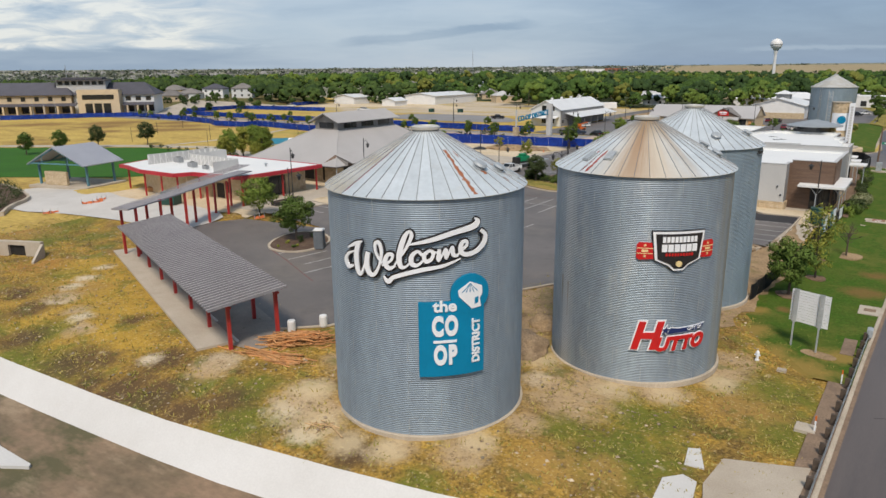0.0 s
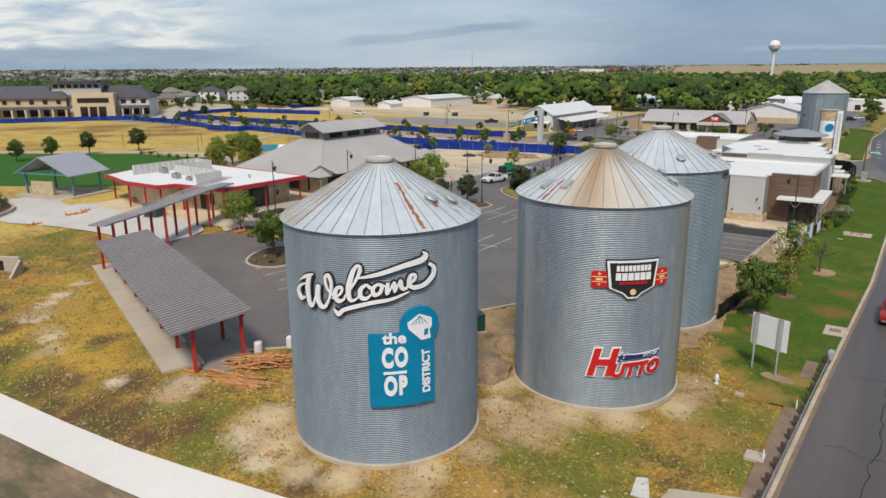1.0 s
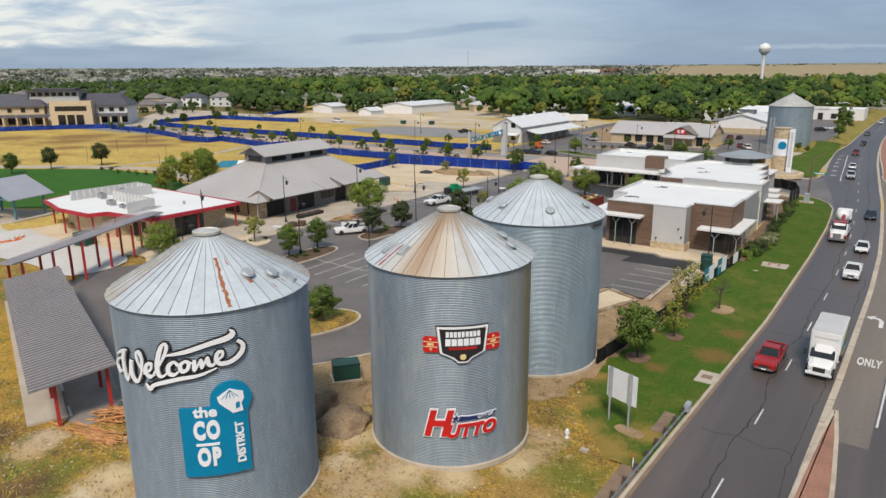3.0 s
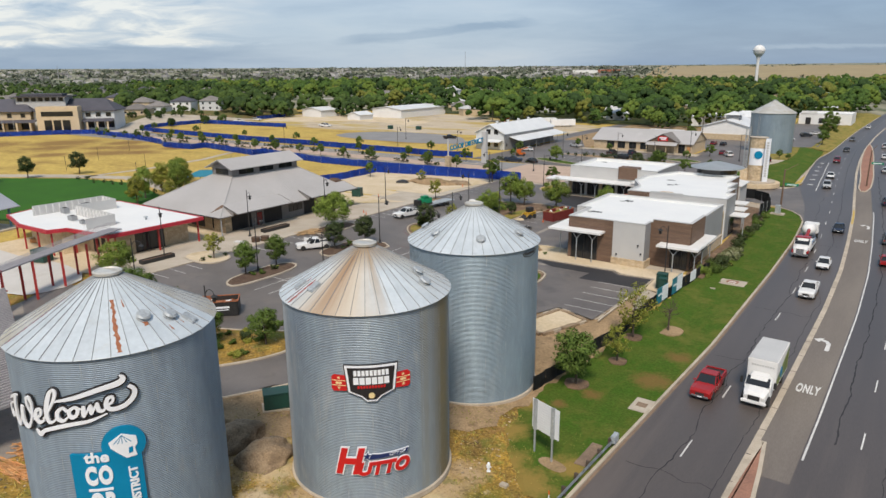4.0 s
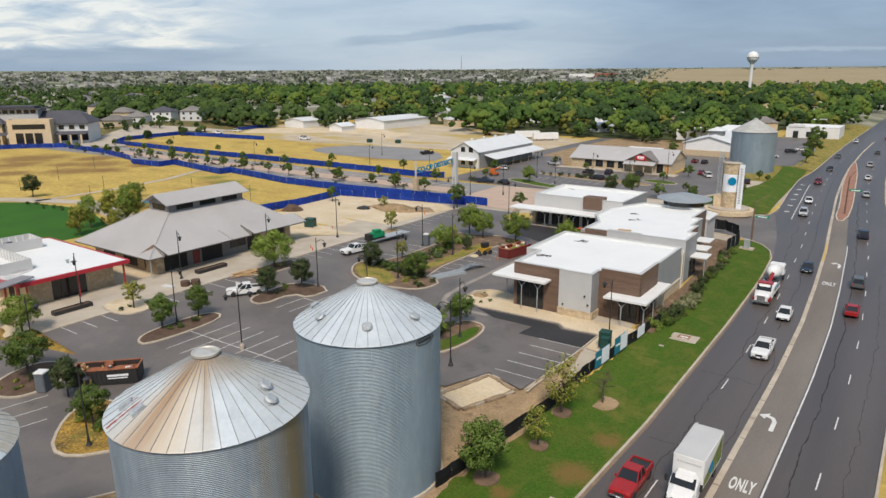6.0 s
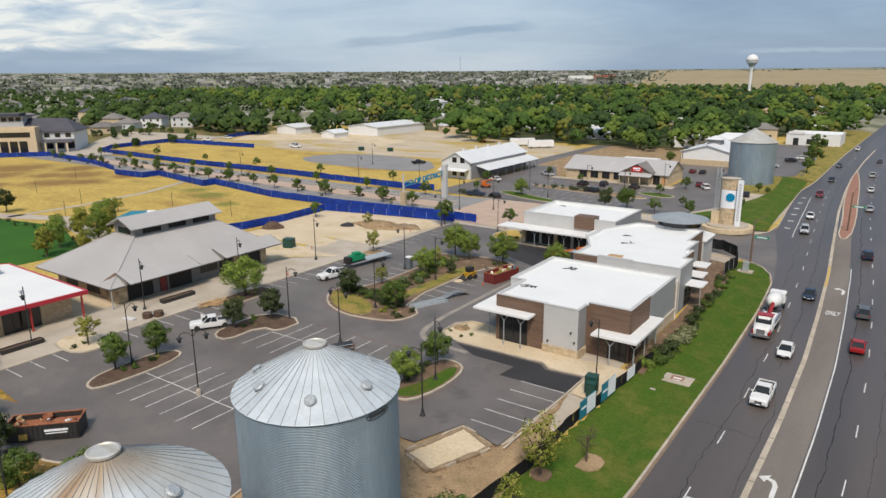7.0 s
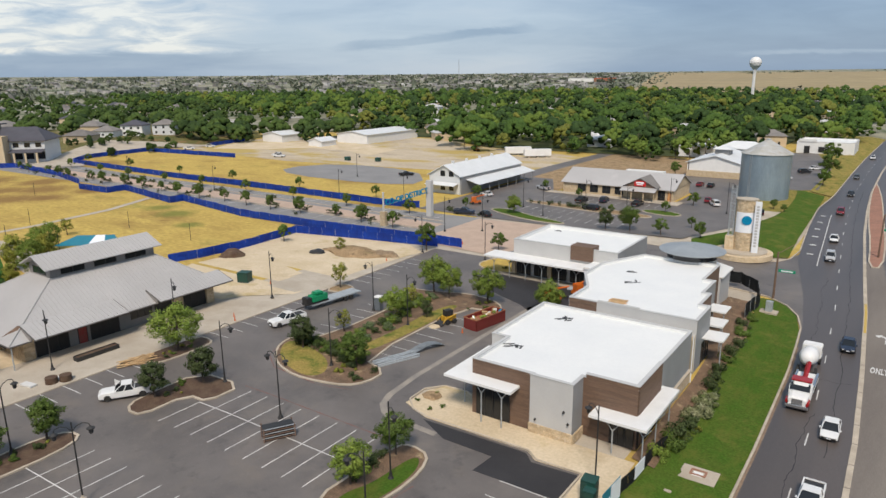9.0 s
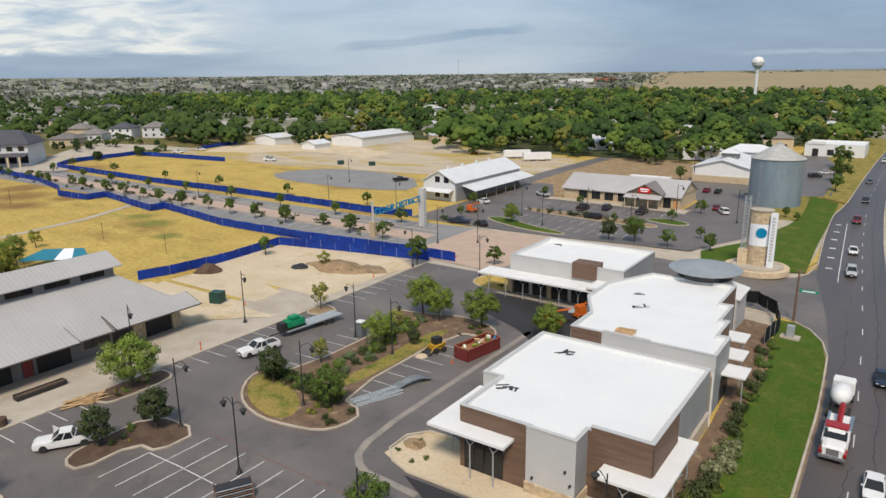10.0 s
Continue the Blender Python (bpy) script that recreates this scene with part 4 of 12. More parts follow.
for y, s in ((79.5, 1.0), (146.5, 1.0)):
    bm = words("ONLY", 1.05, 0.02, bold=0.035, spacing=1.1)
    move(bm, pose(dash_x(y) + 6.1, y, ROADZ + 0.02) @ Matrix.Diagonal((0.66, 2.6, 1, 1)))
    tagged(part("road_word", bm, M_PAINT), "white word ONLY painted in the turning lane", "road marking", "", "structure")
    bm = B()
    prof = [(-0.16, -1.6), (0.16, -1.6), (0.16, 0.1), (-0.1, 0.75), (-0.55, 0.95), (-0.45, 1.35), (-1.2, 0.75), (-0.75, 0.2), (-0.65, 0.6), (-0.3, 0.45), (-0.16, 0.0)]
    slab(bm, [(dash_x(y) + 6.4 + a, y + 13.2 + b) for a, b in [(1.3 * p, 1.3 * q) for p, q in prof]], ROADZ + 0.004, ROADZ + 0.02)
    tagged(part("road_arrow", bm, M_PAINT), "white left-turn arrow painted on asphalt", "road marking", "", "structure")

# cracks sealed with tar
bm = B(); crng = random.Random(31)
def crack(x_of, y0, y1, wob=0.35, w=0.05):
    prev, y = None, y0
    while y < y1:
        x = x_of(y) + wob * (noise.noise((y * 0.22, x_of(0), 4)) + 0.5 * noise.noise((y * 0.9, x_of(0), 9)))
        h = w * crng.uniform(0.4, 1.2) / 2
        row = [bm.verts.new((x - h, y, ROADZ + 0.008)), bm.verts.new((x + h, y, ROADZ + 0.008))]
        if prev:
            bm.faces.new((prev[0], prev[1], row[1], row[0]))
        prev, y = row, y + 0.6
crack(lambda y: dash_x(y) - 0.5, 30, 130, 0.7, 0.09)
crack(lambda y: dash_x(y) + 3.3, 20, 110, 0.4, 0.06)
crack(lambda y: dash_x(y) + 9.4, 70, 230, 0.3, 0.14)
crack(lambda y: dash_x(y) + 13.2, 60, 150, 0.5, 0.06)
crack(lambda y: dash_x(y) + 1.9, 120, 300, 0.4, 0.08)
crack(lambda y: dash_x(y) - 2.0, 140, 190, 0.6, 0.06)
for y in (46, 58.5, 83, 101, 140):
    prev = None
    for k in range(14):
        x = dash_x(y) - 3.2 + 0.5 * k
        q = y + 0.8 * noise.noise((x * 0.7, y, 2))
        row = [bm.verts.new((x, q - 0.03, ROADZ + 0.009)), bm.verts.new((x, q + 0.03, ROADZ + 0.009))]
        if prev:
            bm.faces.new((prev[0], row[0], row[1], prev[1]))
        prev = row
tagged(part("road_cracks", bm, M_BLACK), "dark sealed cracks wandering along the lanes", "road cracks", "", "stuff")

# kerbs of the main road
def kerb_run(name, pts, z0, z1, w=0.2, material=None, label="pale concrete road kerb"):
    bm = B()
    rows = []
    for i, (x, y) in enumerate(pts):
        a, b = Vector(pts[max(0, i - 1)]), Vector(pts[min(len(pts) - 1, i + 1)])
        d = (b - a).normalized(); n = Vector((-d.y, d.x)) * (w / 2)
        zz0, zz1 = (z0(x, y), z1(x, y)) if callable(z0) else (z0, z1)
        rows.append([bm.verts.new((x + n.x * s, y + n.y * s, z)) for s, z in ((1, zz0), (1, zz1 - 0.03), (0.7, zz1), (-0.7, zz1), (-1, zz1 - 0.03), (-1, zz0))])
    for a, b in zip(rows, rows[1:]):
        for k in range(5):
            bm.faces.new((a[k], a[k + 1], b[k + 1], b[k]))
    bm.faces.new(rows[0][::-1]); bm.faces.new(rows[-1])
    return structure(name, bm, material or M_KERB, label, "kerb")

bm_pts = along(kerb_x, -40, 150, 4) + [(-1.4, 158)]
kerb_run("road_kerb", [(-1.4, 158), (-2.6, 163.5), (-4.8, 168), (-8.2, 171.3), (-13, 172.6), (-21, 173.2), (-36, 174.6), (-50, 176)], lambda x, y: street_z(x) - 0.1, lambda x, y: street_z(x) + 0.15, 0.26)
kerb_run("road_kerb", bm_pts, -1.0, -0.78, 0.26)
kerb_run("road_kerb", [(-50, 194.3), (-30, 193.6), (-16, 194), (-11, 196), (-9.2, 200)], lambda x, y: street_z(x) - 0.1, lambda x, y: street_z(x) + 0.15, 0.26)
kerb_run("road_kerb", [(-9.2, 200)] + along(kerb_x, 208, 480, 8), -1.0, -0.8, 0.26)
sx = [-50 + 1.0 * k for k in range(50)]
bm = B(); prev = None
for x in sx:
    a = interp(x, [(-50, 176), (-21, 173.2), (-13, 172.6), (-8.2, 171.3), (-4.8, 168), (-2.6, 163.5), (-1.4, 158), (-0.8, 153)])
    b = interp(x, [(-50, 194.3), (-30, 193.6), (-16, 194), (-11, 196), (-9.2, 200), (-8.4, 206), (-0.8, 215)])
    row = [bm.verts.new((x, a, street_z(x) + 0.01)), bm.verts.new((x, b, street_z(x) + 0.01))]
    if prev:
        bm.faces.new((prev[0], row[0], row[1], prev[1]))
    prev = row
structure("street_mouth", bm, M_ASPHALT, "grey asphalt mouth of the side street", "road")
bm = ribbon(B(), along(lambda y: kerb_x(y) + 0.12, -40, 150), along(lambda y: kerb_x(y) + 0.38, -40, 150), ROADZ + 0.01)
structure("gutter", bm, M_BROWNCONC, "pale concrete gutter strip along the road", "gutter")

kerb_run("road_kerb", along(lambda y: dash_x(y) + 15.5, -40, 480, 6), -1.0, -0.8, 0.26)
# brick medians
def brick_median(poly, label):
    poly = rounded(poly, 1)
    m = thing("brick_median", label, "median", kind="structure")
    bm = B(); inner = ring(bm, poly, 0.3, ROADZ, ROADZ + 0.16); part("kerb", bm, M_KERB, m)
    bm = slab(B(), inner, ROADZ, ROADZ + 0.13); part("brick_top", bm, M_BRICKPAVE, m)
brick_median([(8.4, 69.5), (7.6, 60), (7.0, 45), (6.0, 20), (5, -40), (10, -40), (10.0, 20), (10.2, 45), (9.4, 60)], "red brick median with a tapered pale kerb nose")
brick_median([(4.3, 201), (6.9, 202), (6.4, 225), (4.7, 251), (2.8, 284), (-0.2, 318), (-1.4, 317), (-0.6, 282), (1.2, 249), (3.3, 223)], "red brick median with pale kerb in the intersection")

# lawns and verges
def verge_west(y):
    return interp(y, [(50, -4.2), (53, -7), (57, -9.8), (66, -11), (78, -9.4), (96, -8.6), (110, -8.2), (128, -9.5), (148, -7.8), (160, -8.8), (170, -9.6)]) + 0.5 * noise.noise((y * 0.6, 2, 1)) + 0.4 * noise.noise((y * 1.3, 5, 1))
def verge_east(y):
    return kerb_x(y) - 0.1 if y < 156 else interp(y, [(156, -1.3), (163.5, -2.8), (168, -5.0), (171, -8.4)])
bm = B(); prev = None
for i in range(161):
    y = 50 + 0.75 * i
    row = [bm.verts.new((x, y, height(x, y) + 0.10 - 0.14 * (k == 8))) for k, x in enumerate(verge_east(y) + (verge_west(y) - verge_east(y)) * k / 8 for k in range(9))]
    if prev:
        for k in range(8):
            bm.faces.new((prev[k + 1], prev[k], row[k], row[k + 1]))
    prev = row
structure("lawn", bm, M_LAWN, "mown green grass verge beside the road", "lawn")
drape("lawn", [(-9.6, 200), (-10.6, 222), (-11.5, 260), (-12.2, 283), (-20, 285), (-18.5, 268), (-17.8, 250), (-19, 238), (-24, 215), (-30, 203), (-28, 196), (-17, 196)], 0.2, M_LAWN, "green lawn round the stone entry tower", "lawn", 6.0)
drape("dirt_patch", ragged([(-24, 42), (-22, 50), (-13, 54), (-11, 57), (-10.5, 62), (-9, 73), (-9.2, 82), (-12, 97), (-13, 84), (-21, 82), (-29, 78), (-28, 56), (-33, 46), (-36, 40), (-30, 40.5)], 1.1), 0.012, M_DIRT, "bare tan dirt round the silos", "dirt", 3.0)
drape("planting_bed", [(-9.5, 108), (-7.2, 108), (-7.4, 130), (-7.2, 146), (-8.4, 158), (-9.8, 166), (-24, 167), (-26.2, 158.7), (-13.7, 158.7), (-13.7, 149.7), (-12.1, 149.7), (-12.1, 143.2), (-11.1, 143.2), (-11.1, 137.8), (-9.8, 137.6), (-9.4, 128)], 0.15, M_BED, "brown mulch bed between wall and lawn", "planting bed", 2.0)
drape("restaurant_apron", [(-35, 104.6), (-34.6, 108.5), (-33.6, 110.6), (-31, 111), (-28, 109.6), (-27.5, 107), (-8.8, 107), (-8.6, 97), (-12, 97.5), (-12.2, 102.4), (-17, 102), (-18.4, 103.2), (-31, 103)], 0.05, M_SAND, "sandy unfinished apron in front of the restaurant", "dirt", 50, z=0.0)
drape("caliche_pad", ragged([(-111, 118), (-84, 117.5), (-83, 121), (-75.5, 127), (-75.5, 150), (-74, 160), (-80, 164), (-110, 161.5)], 0.8, 3), 0.034, M_SAND, "pale caliche building pad with tyre tracks", "dirt pad", 50, z=0.0)

# ---- car park ----
LOT = [(-73, 62), (-62, 61), (-75, 58), (-79, 53), (-76, 48.5), (-40, 34.5), (-37.5, 37), (-35, 42.5), (-31, 49.5), (-27, 57), (-29, 70), (-29, 79), (-20.4, 79.2), (-18.3, 84.9), (-13.2, 83.2), (-12.2, 102.3), (-17, 102), (-18.4, 103.1), (-31, 103), (-33, 103.8), (-35, 105.5), (-35.2, 108.5), (-33.5, 110.5), (-29.5, 111), (-29.5, 142), (-29, 154.5), (-52, 155.5), (-56, 162), (-60, 164.5), (-73.5, 164.5), (-73, 150)]
drape("car_park", LOT, 0.012, M_ASPHALT, "worn grey asphalt car park", "car park", 50, z=0.0)
drape("carport_bay", [(-41.0, 29.9), (-73.7, 42.5), (-76, 48.5), (-40, 34.5), (-37.6, 32.6), (-38.4, 30.2)], 0.016, M_VGUTTER, "worn pale paving under the carport", "car park", 50, z=0.0)
drape("asphalt_patch", [(-31, 102.6), (-18.4, 102.8), (-17.2, 101.6), (-12.4, 102.0), (-12.4, 97.4), (-21.2, 97.2), (-20.9, 100.3), (-26.8, 100.4)], 0.02, M_BLACK, "fresh black asphalt patch", "asphalt patch", 50, z=0.0)
drape("asphalt_patch", [(-52, 155.2), (-31, 154), (-30, 141), (-36.5, 139), (-40.5, 142), (-46, 144.5), (-52, 148)], 0.02, M_BLACK, "fresh black asphalt lane", "asphalt patch", 50, z=0.0)
drape("sidewalk", [(-84.6, 62), (-73.2, 62), (-73.2, 148), (-75.5, 148), (-76, 122), (-84.6, 117)], 0.10, M_CONC, "pale concrete sidewalk with construction dust", "sidewalk", 50, z=0.0)
kerb_run("lot_kerb", [(-73.1, 62), (-73.1, 148), (-73.6, 160)], 0.0, 0.15, 0.2, label="pale kerb along the car park")
kerb_run("lot_kerb", [(-12.4, 83), (-12.3, 102.4), (-17, 102.2), (-18.4, 103.3), (-31, 103.2), (-33.4, 103.9), (-35.1, 105.6), (-35.2, 108.6), (-33.6, 110.6), (-30.5, 110.8), (-27.6, 109.2)], 0.0, 0.16, 0.2, label="pale kerb by the restaurant")
kerb_run("lot_kerb", [(-40, 34.2), (-37.3, 36.8), (-35, 42.4), (-31, 49.4), (-27, 57), (-28.4, 66)], 0.0, 0.14, 0.2, label="pale kerb at the edge of the asphalt")
bm = ribbon(B(), [(-38.7, 142), (-38.7, 120), (-38.7, 111), (-38.2, 105), (-37.3, 102.7), (-35.9, 101.3), (-34.5, 100.6), (-28, 100.3)], [(-37.9, 142), (-37.9, 120), (-37.9, 111), (-37.4, 105.4), (-36.7, 103.2), (-35.5, 102.0), (-34.3, 101.4), (-28, 101.1)], 0.02)
structure("gutter", bm, M_VGUTTER, "worn concrete valley gutter across the car park", "gutter")

def island(poly, label, fill=None, times=2):
    poly = rounded(poly, times)
    m = thing("planting_island", label, "traffic island", kind="structure")
    bm = B(); inner = ring(bm, poly, 0.28, 0.0, 0.17); part("kerb", bm, M_KERB, m)
    part("soil", slab(B(), inner, 0.0, 0.14), fill or M_MULCH, m)
    return m
island([(-57.4, 67.4), (-57.4, 79.8), (-62.0, 79.8), (-62.0, 70.4), (-60.2, 67.2)], "mulched parking island with pale kerb")
island([(-57.5, 85.7), (-57.6, 91.8), (-54.1, 91.8), (-54.1, 97.2), (-62.0, 97.0), (-62.0, 88), (-60.4, 85.6)], "L-shaped mulched parking island", times=1)
island([(-61.2, 112), (-60.8, 109), (-58.6, 106), (-55.6, 103.7), (-51, 102.3), (-47.2, 102.8), (-43.6, 103.8), (-42.0, 106), (-42.0, 109.6), (-47.0, 111.2), (-47.2, 135.6), (-41.8, 136.6), (-41.8, 139), (-45.2, 141.5), (-51, 142), (-56, 140), (-61.2, 139.2), (-61, 137), (-57.2, 136), (-57.2, 113.4)], "long planted island with shrubs and dry grass", M_BED, 1)
for poly in ([(-60.2, 110.6), (-60.0, 109), (-58.2, 106.6), (-55, 104.4), (-51, 103.1), (-48.6, 103.5), (-48.4, 105.6), (-51, 108.4), (-55, 110.0), (-58.4, 110.8)], [(-50.4, 113.4), (-47.7, 113.2), (-47.7, 135), (-49.6, 136), (-50.6, 130), (-50.0, 122)]):
    drape("island_lawn", rounded(poly, 2), 0.0, M_DRYLAWN, "dry mown grass on the long island", "lawn", 50, z=0.155)
island([(-30.5, 85.6), (-28.2, 85.0), (-25.8, 85.8), (-24.8, 90), (-24.9, 94.2), (-26, 97), (-28.6, 97.6), (-30.0, 96.8), (-30.2, 91)], "mulched parking island with dry grass and pale kerb", M_BED, 1)
drape("island_lawn", rounded([(-28.6, 85.9), (-26.2, 86.4), (-25.3, 90), (-25.4, 94), (-26.6, 96.2), (-27.4, 95), (-27.6, 90), (-28.6, 88)], 2), 0.0, M_LAWN, "green grass on the mulched island", "lawn", 50, z=0.155)
island([(-60.6, 50.3), (-57.3, 50.3), (-55.4, 52.4), (-56.2, 57), (-61, 59.4), (-64, 57), (-63, 53)], "mulched island with red painted kerb")
island([(-41, 47), (-36.2, 53.5), (-35.4, 59.5), (-39, 61.5), (-46, 57), (-49.5, 56.5), (-48, 52)], "grassed island with shrubs near the silos", M_GROUND)
island([(-77.5, 71.6), (-70, 71.4), (-69.2, 75.5), (-72, 77.4), (-77.5, 77)], "small sandy parking island", M_SAND)
island([(-73.2, 95.2), (-69.6, 95.1), (-68.7, 96.8), (-68.7, 103.6), (-70, 105), (-73.2, 105)], "mulched island with pale kerb beside the hall", M_MULCH, 1)
island([(-73.2, 130.4), (-69, 130.8), (-68.3, 132.4), (-69.3, 134.4), (-73.2, 135.4)], "small island at the end of parking bays", M_DIRT, 1)
island([(-60, 158), (-52.4, 155.6), (-49, 158), (-52, 164), (-58, 166.5)], "planted corner island by the crossing", M_FIELD)

def bays(bm, x0, x1, ys_, w=0.11):
    for y in ys_:
        ribbon(bm, [(x0, y - w / 2), (x0, y + w / 2)], [(x1, y - w / 2), (x1, y + w / 2)], 0.022)
bm = B()
for k in range(9):   # double row between the island and the silo island
    x, y1 = -55.0 + 2.79 * k, 96.7 if k else 91.5
    ribbon(bm, [(x - 0.06, 86.2), (x - 0.06, y1)], [(x + 0.06, 86.2), (x + 0.06, y1)], 0.022)
ribbon(bm, [(-55, 91.44), (-55, 91.56)], [(-32.7, 91.44), (-32.7, 91.56)], 0.022)
for k in range(6):   # double row east of the left island
    x = -54.9 + 2.8 * k
    ribbon(bm, [(x - 0.06, 68.3), (x - 0.06, 79.0)], [(x + 0.06, 68.3), (x + 0.06, 79.0)], 0.022)
ribbon(bm, [(-57.4, 73.5), (-57.4, 73.62)], [(-40, 73.5), (-40, 73.62)], 0.022)
bays(bm, -73.0, -69.0, [64.5, 67.3, 70.1, 79.8, 82.6, 85.35, 88.1, 90.9, 93.6] + [106.8 + 2.73 * k for k in range(9)] + [138, 140.8, 143.6, 146.4, 149.2, 152, 154.8])
bays(bm, -61.6, -57.4, [115.2 + 2.73 * k for k in range(8)])
bays(bm, -47.0, -42.2, [114.0 + 2.83 * k for k in range(7)])
bays(bm, -18.2, -12.6, [86.2, 89.0, 91.8, 94.6, 97.2])
bays(bm, -28.6, -23.6, [103.8])
for x, y in ((-57.8, 49.8), (-55.1, 48.8), (-52.5, 47.5), (-49.9, 46.2)):
    ribbon(bm, [(x - 0.06, y), (x + 0.9, y + 4.9)], [(x + 0.06, y), (x + 1.02, y + 4.9)], 0.026)
tagged(part("parking_lines", bm, M_PAINT), "thin white parking bay lines on asphalt", "parking lines", "", "structure")

bm = B()
for a, b in (((-60.2, 50.6), (-55.2, 48.6)), ((-55.2, 48.6), (-47.2, 44.8)), ((-54, 97.3), (-31, 97.2)), ((-61.6, 111), (-59, 105.6)), ((-59, 105.6), (-55.4, 103.1)), ((-55.4, 103.1), (-47, 102.3)), ((-47, 102.3), (-42.4, 103.6)), ((-30.6, 85.2), (-25.4, 85.3)), ((-25.4, 85.3), (-24.3, 92))):
    a, b = Vector(a), Vector(b); n_ = Vector((a.y - b.y, b.x - a.x)).normalized() * 0.07
    bm.faces.new([bm.verts.new((*q, 0.024)) for q in (a - n_, b - n_, b + n_, a + n_)])
tagged(part("fire_lane_line", bm, M_REDKERB), "faded red fire lane line on asphalt", "lane marking", "", "structure")

# far streets and lots
drape("side_street", [(-320, 172.5), (-230, 173.5), (-112, 170), (-80, 171.5), (-62, 167), (-50, 176), (-50, 194.3), (-60, 194.5), (-80, 197), (-112, 194), (-230, 195), (-320, 198)], 0.015, M_PALELOT, "pale asphalt side street with a planted median", "road", 50, z=-0.02)
drape("street_walk", [(-300, 181), (-86, 179), (-86, 185.5), (-300, 187.5)], 0.05, M_TANPAVE, "tan paved median walk in the side street", "pavement", 50, z=0.0)
drape("brick_crossing", [(-82, 168.5), (-60, 166), (-54, 190), (-62, 198), (-82, 196)], 0.02, M_TANPAVE, "tan brick crossing with herringbone paving", "pavement", 50, z=0.0)
drape("market_lot", [(-104, 199), (-84, 198), (-58, 199), (-32, 202), (-24, 222), (-27, 252), (-31, 300), (-58, 300), (-46, 262), (-46, 243), (-84, 244), (-96, 268), (-104, 268)], 0.015, M_ASPHALT, "grey asphalt market car park", "car park", 50, z=0.0)
drape("roadside_strip", along(lambda y: kerb_x(y) - 0.1, 285, 470, 12) + along(lambda y: kerb_x(y) - 6.5, 285, 470, 12)[::-1], 0.2, M_DRYLAWN, "dry roadside grass beside the kerb", "verge", 12.0)
drape("silo_lot", [(-60, 300), (-58, 272), (-46, 262), (-31, 262), (-31, 286), (-20, 286), (-15, 290), (-17, 345), (-28, 398), (-60, 392), (-64, 345)], 0.018, M_ASPHALT, "grey asphalt lot behind the far silo", "car park", 50, z=0.0)
drape("rear_yard", [(-112, 268), (-84, 246), (-84, 262), (-47, 262), (-58, 300), (-64, 345), (-84, 352), (-112, 350)], 0.008, M_DIRT, "brown dirt yard behind the market", "yard", 50, z=0.0)
drape("rear_street", [(-112, 262), (-104, 262), (-105.5, 300), (-105, 360), (-100, 430), (-107, 430), (-112, 360), (-112.5, 300)], 0.02, M_ASPHALT, "grey asphalt lane into the woods", "road", 50, z=0.0)
drape("site_pad", ragged([(-307, 300), (-292, 272), (-266, 282), (-250, 298), (-226, 300), (-200, 290), (-205, 316), (-236, 326), (-258, 331), (-282, 316)], 1.2, 4), 0.02, M_SAND, "pale dirt pad before the white sheds", "yard", 50, z=0.0)
drape("far_lot", rounded([(-203, 238), (-186, 226), (-142, 226), (-128, 235), (-150, 260), (-192, 261)], 1), 0.03, M_PALELOT, "empty grey asphalt lot in the dry field", "car park", 50, z=0.0)
drape("house_yards", [(-313, 205), (-450, 205), (-450, 330), (-316, 330), (-311, 290), (-314, 262)], 0.22, M_YARDS, "olive and brown yards round the houses", "yard", 8.0)
drape("town_street", [(-296, 178), (-280, 198), (-303, 209), (-315, 229), (-318, 258), (-302, 274), (-307, 282), (-329, 266), (-346, 246), (-333, 222), (-318, 203)], 0.34, M_CONC, "pale concrete street before the houses", "road", 6.0)
drape("gravel_yard", [(-330, 262), (-220, 255), (-110, 270), (-108, 330), (-220, 380), (-320, 340)], 0.01, M_YARD, "pale gravel yard round the white sheds", "yard", 50, z=0.0)
drape("turf_lawn", [(-190, 62), (-150, 58), (-127, 72), (-117, 88), (-121, 100), (-150, 110), (-172, 106), (-215, 80)], 0.02, M_TURF, "bright green turf lawn behind the pavilion", "lawn", 50, z=0.0)
drape("building_yard", ragged([(-79, 60), (-75, 58.5), (-84.6, 90), (-106, 89), (-116, 82), (-116, 56), (-100, 52)], 0.5), 0.045, M_SAND, "sandy building yard with dust and tracks", "yard", 50, z=0.0)
drape("pad_apron", ragged([(-108, 129), (-107, 121), (-86, 120.5), (-84, 124), (-84, 136), (-106, 142)], 0.8, 2), 0.06, M_SAND, "pale sandy apron beside the hall", "yard", 50, z=0.0)
drape("plaza", rounded([(-130, 52), (-118, 46.5), (-110, 45), (-103, 47.4), (-95, 48.8), (-87, 49.6), (-79, 48.6), (-76.5, 53), (-79, 58.5), (-90, 60), (-103, 57.5), (-114, 60), (-126, 64)], 1), 0.075, M_PLAZA, "pale concrete plaza by the pavilion", "plaza", 50, z=0.0)
bm = ribbon(B(), [(-235, 60), (-212, 84), (-178, 104), (-160, 112), (-130, 106), (-117, 110), (-111, 122)], [(-237, 63), (-214, 88), (-180, 109), (-160, 117), (-130, 112), (-121, 114), (-116, 126)], 0.03)
structure("field_path", bm, M_CONC, "pale concrete footpath along the turf", "path")
bm = ribbon(B(), [(-172, 108), (-172, 128), (-176, 150), (-184, 168)], [(-174, 108), (-174, 128), (-178.4, 150), (-186.4, 168)], 0.03)
structure("field_path", bm, M_CONC, "pale footpath across the dry field", "path")
bm = B()
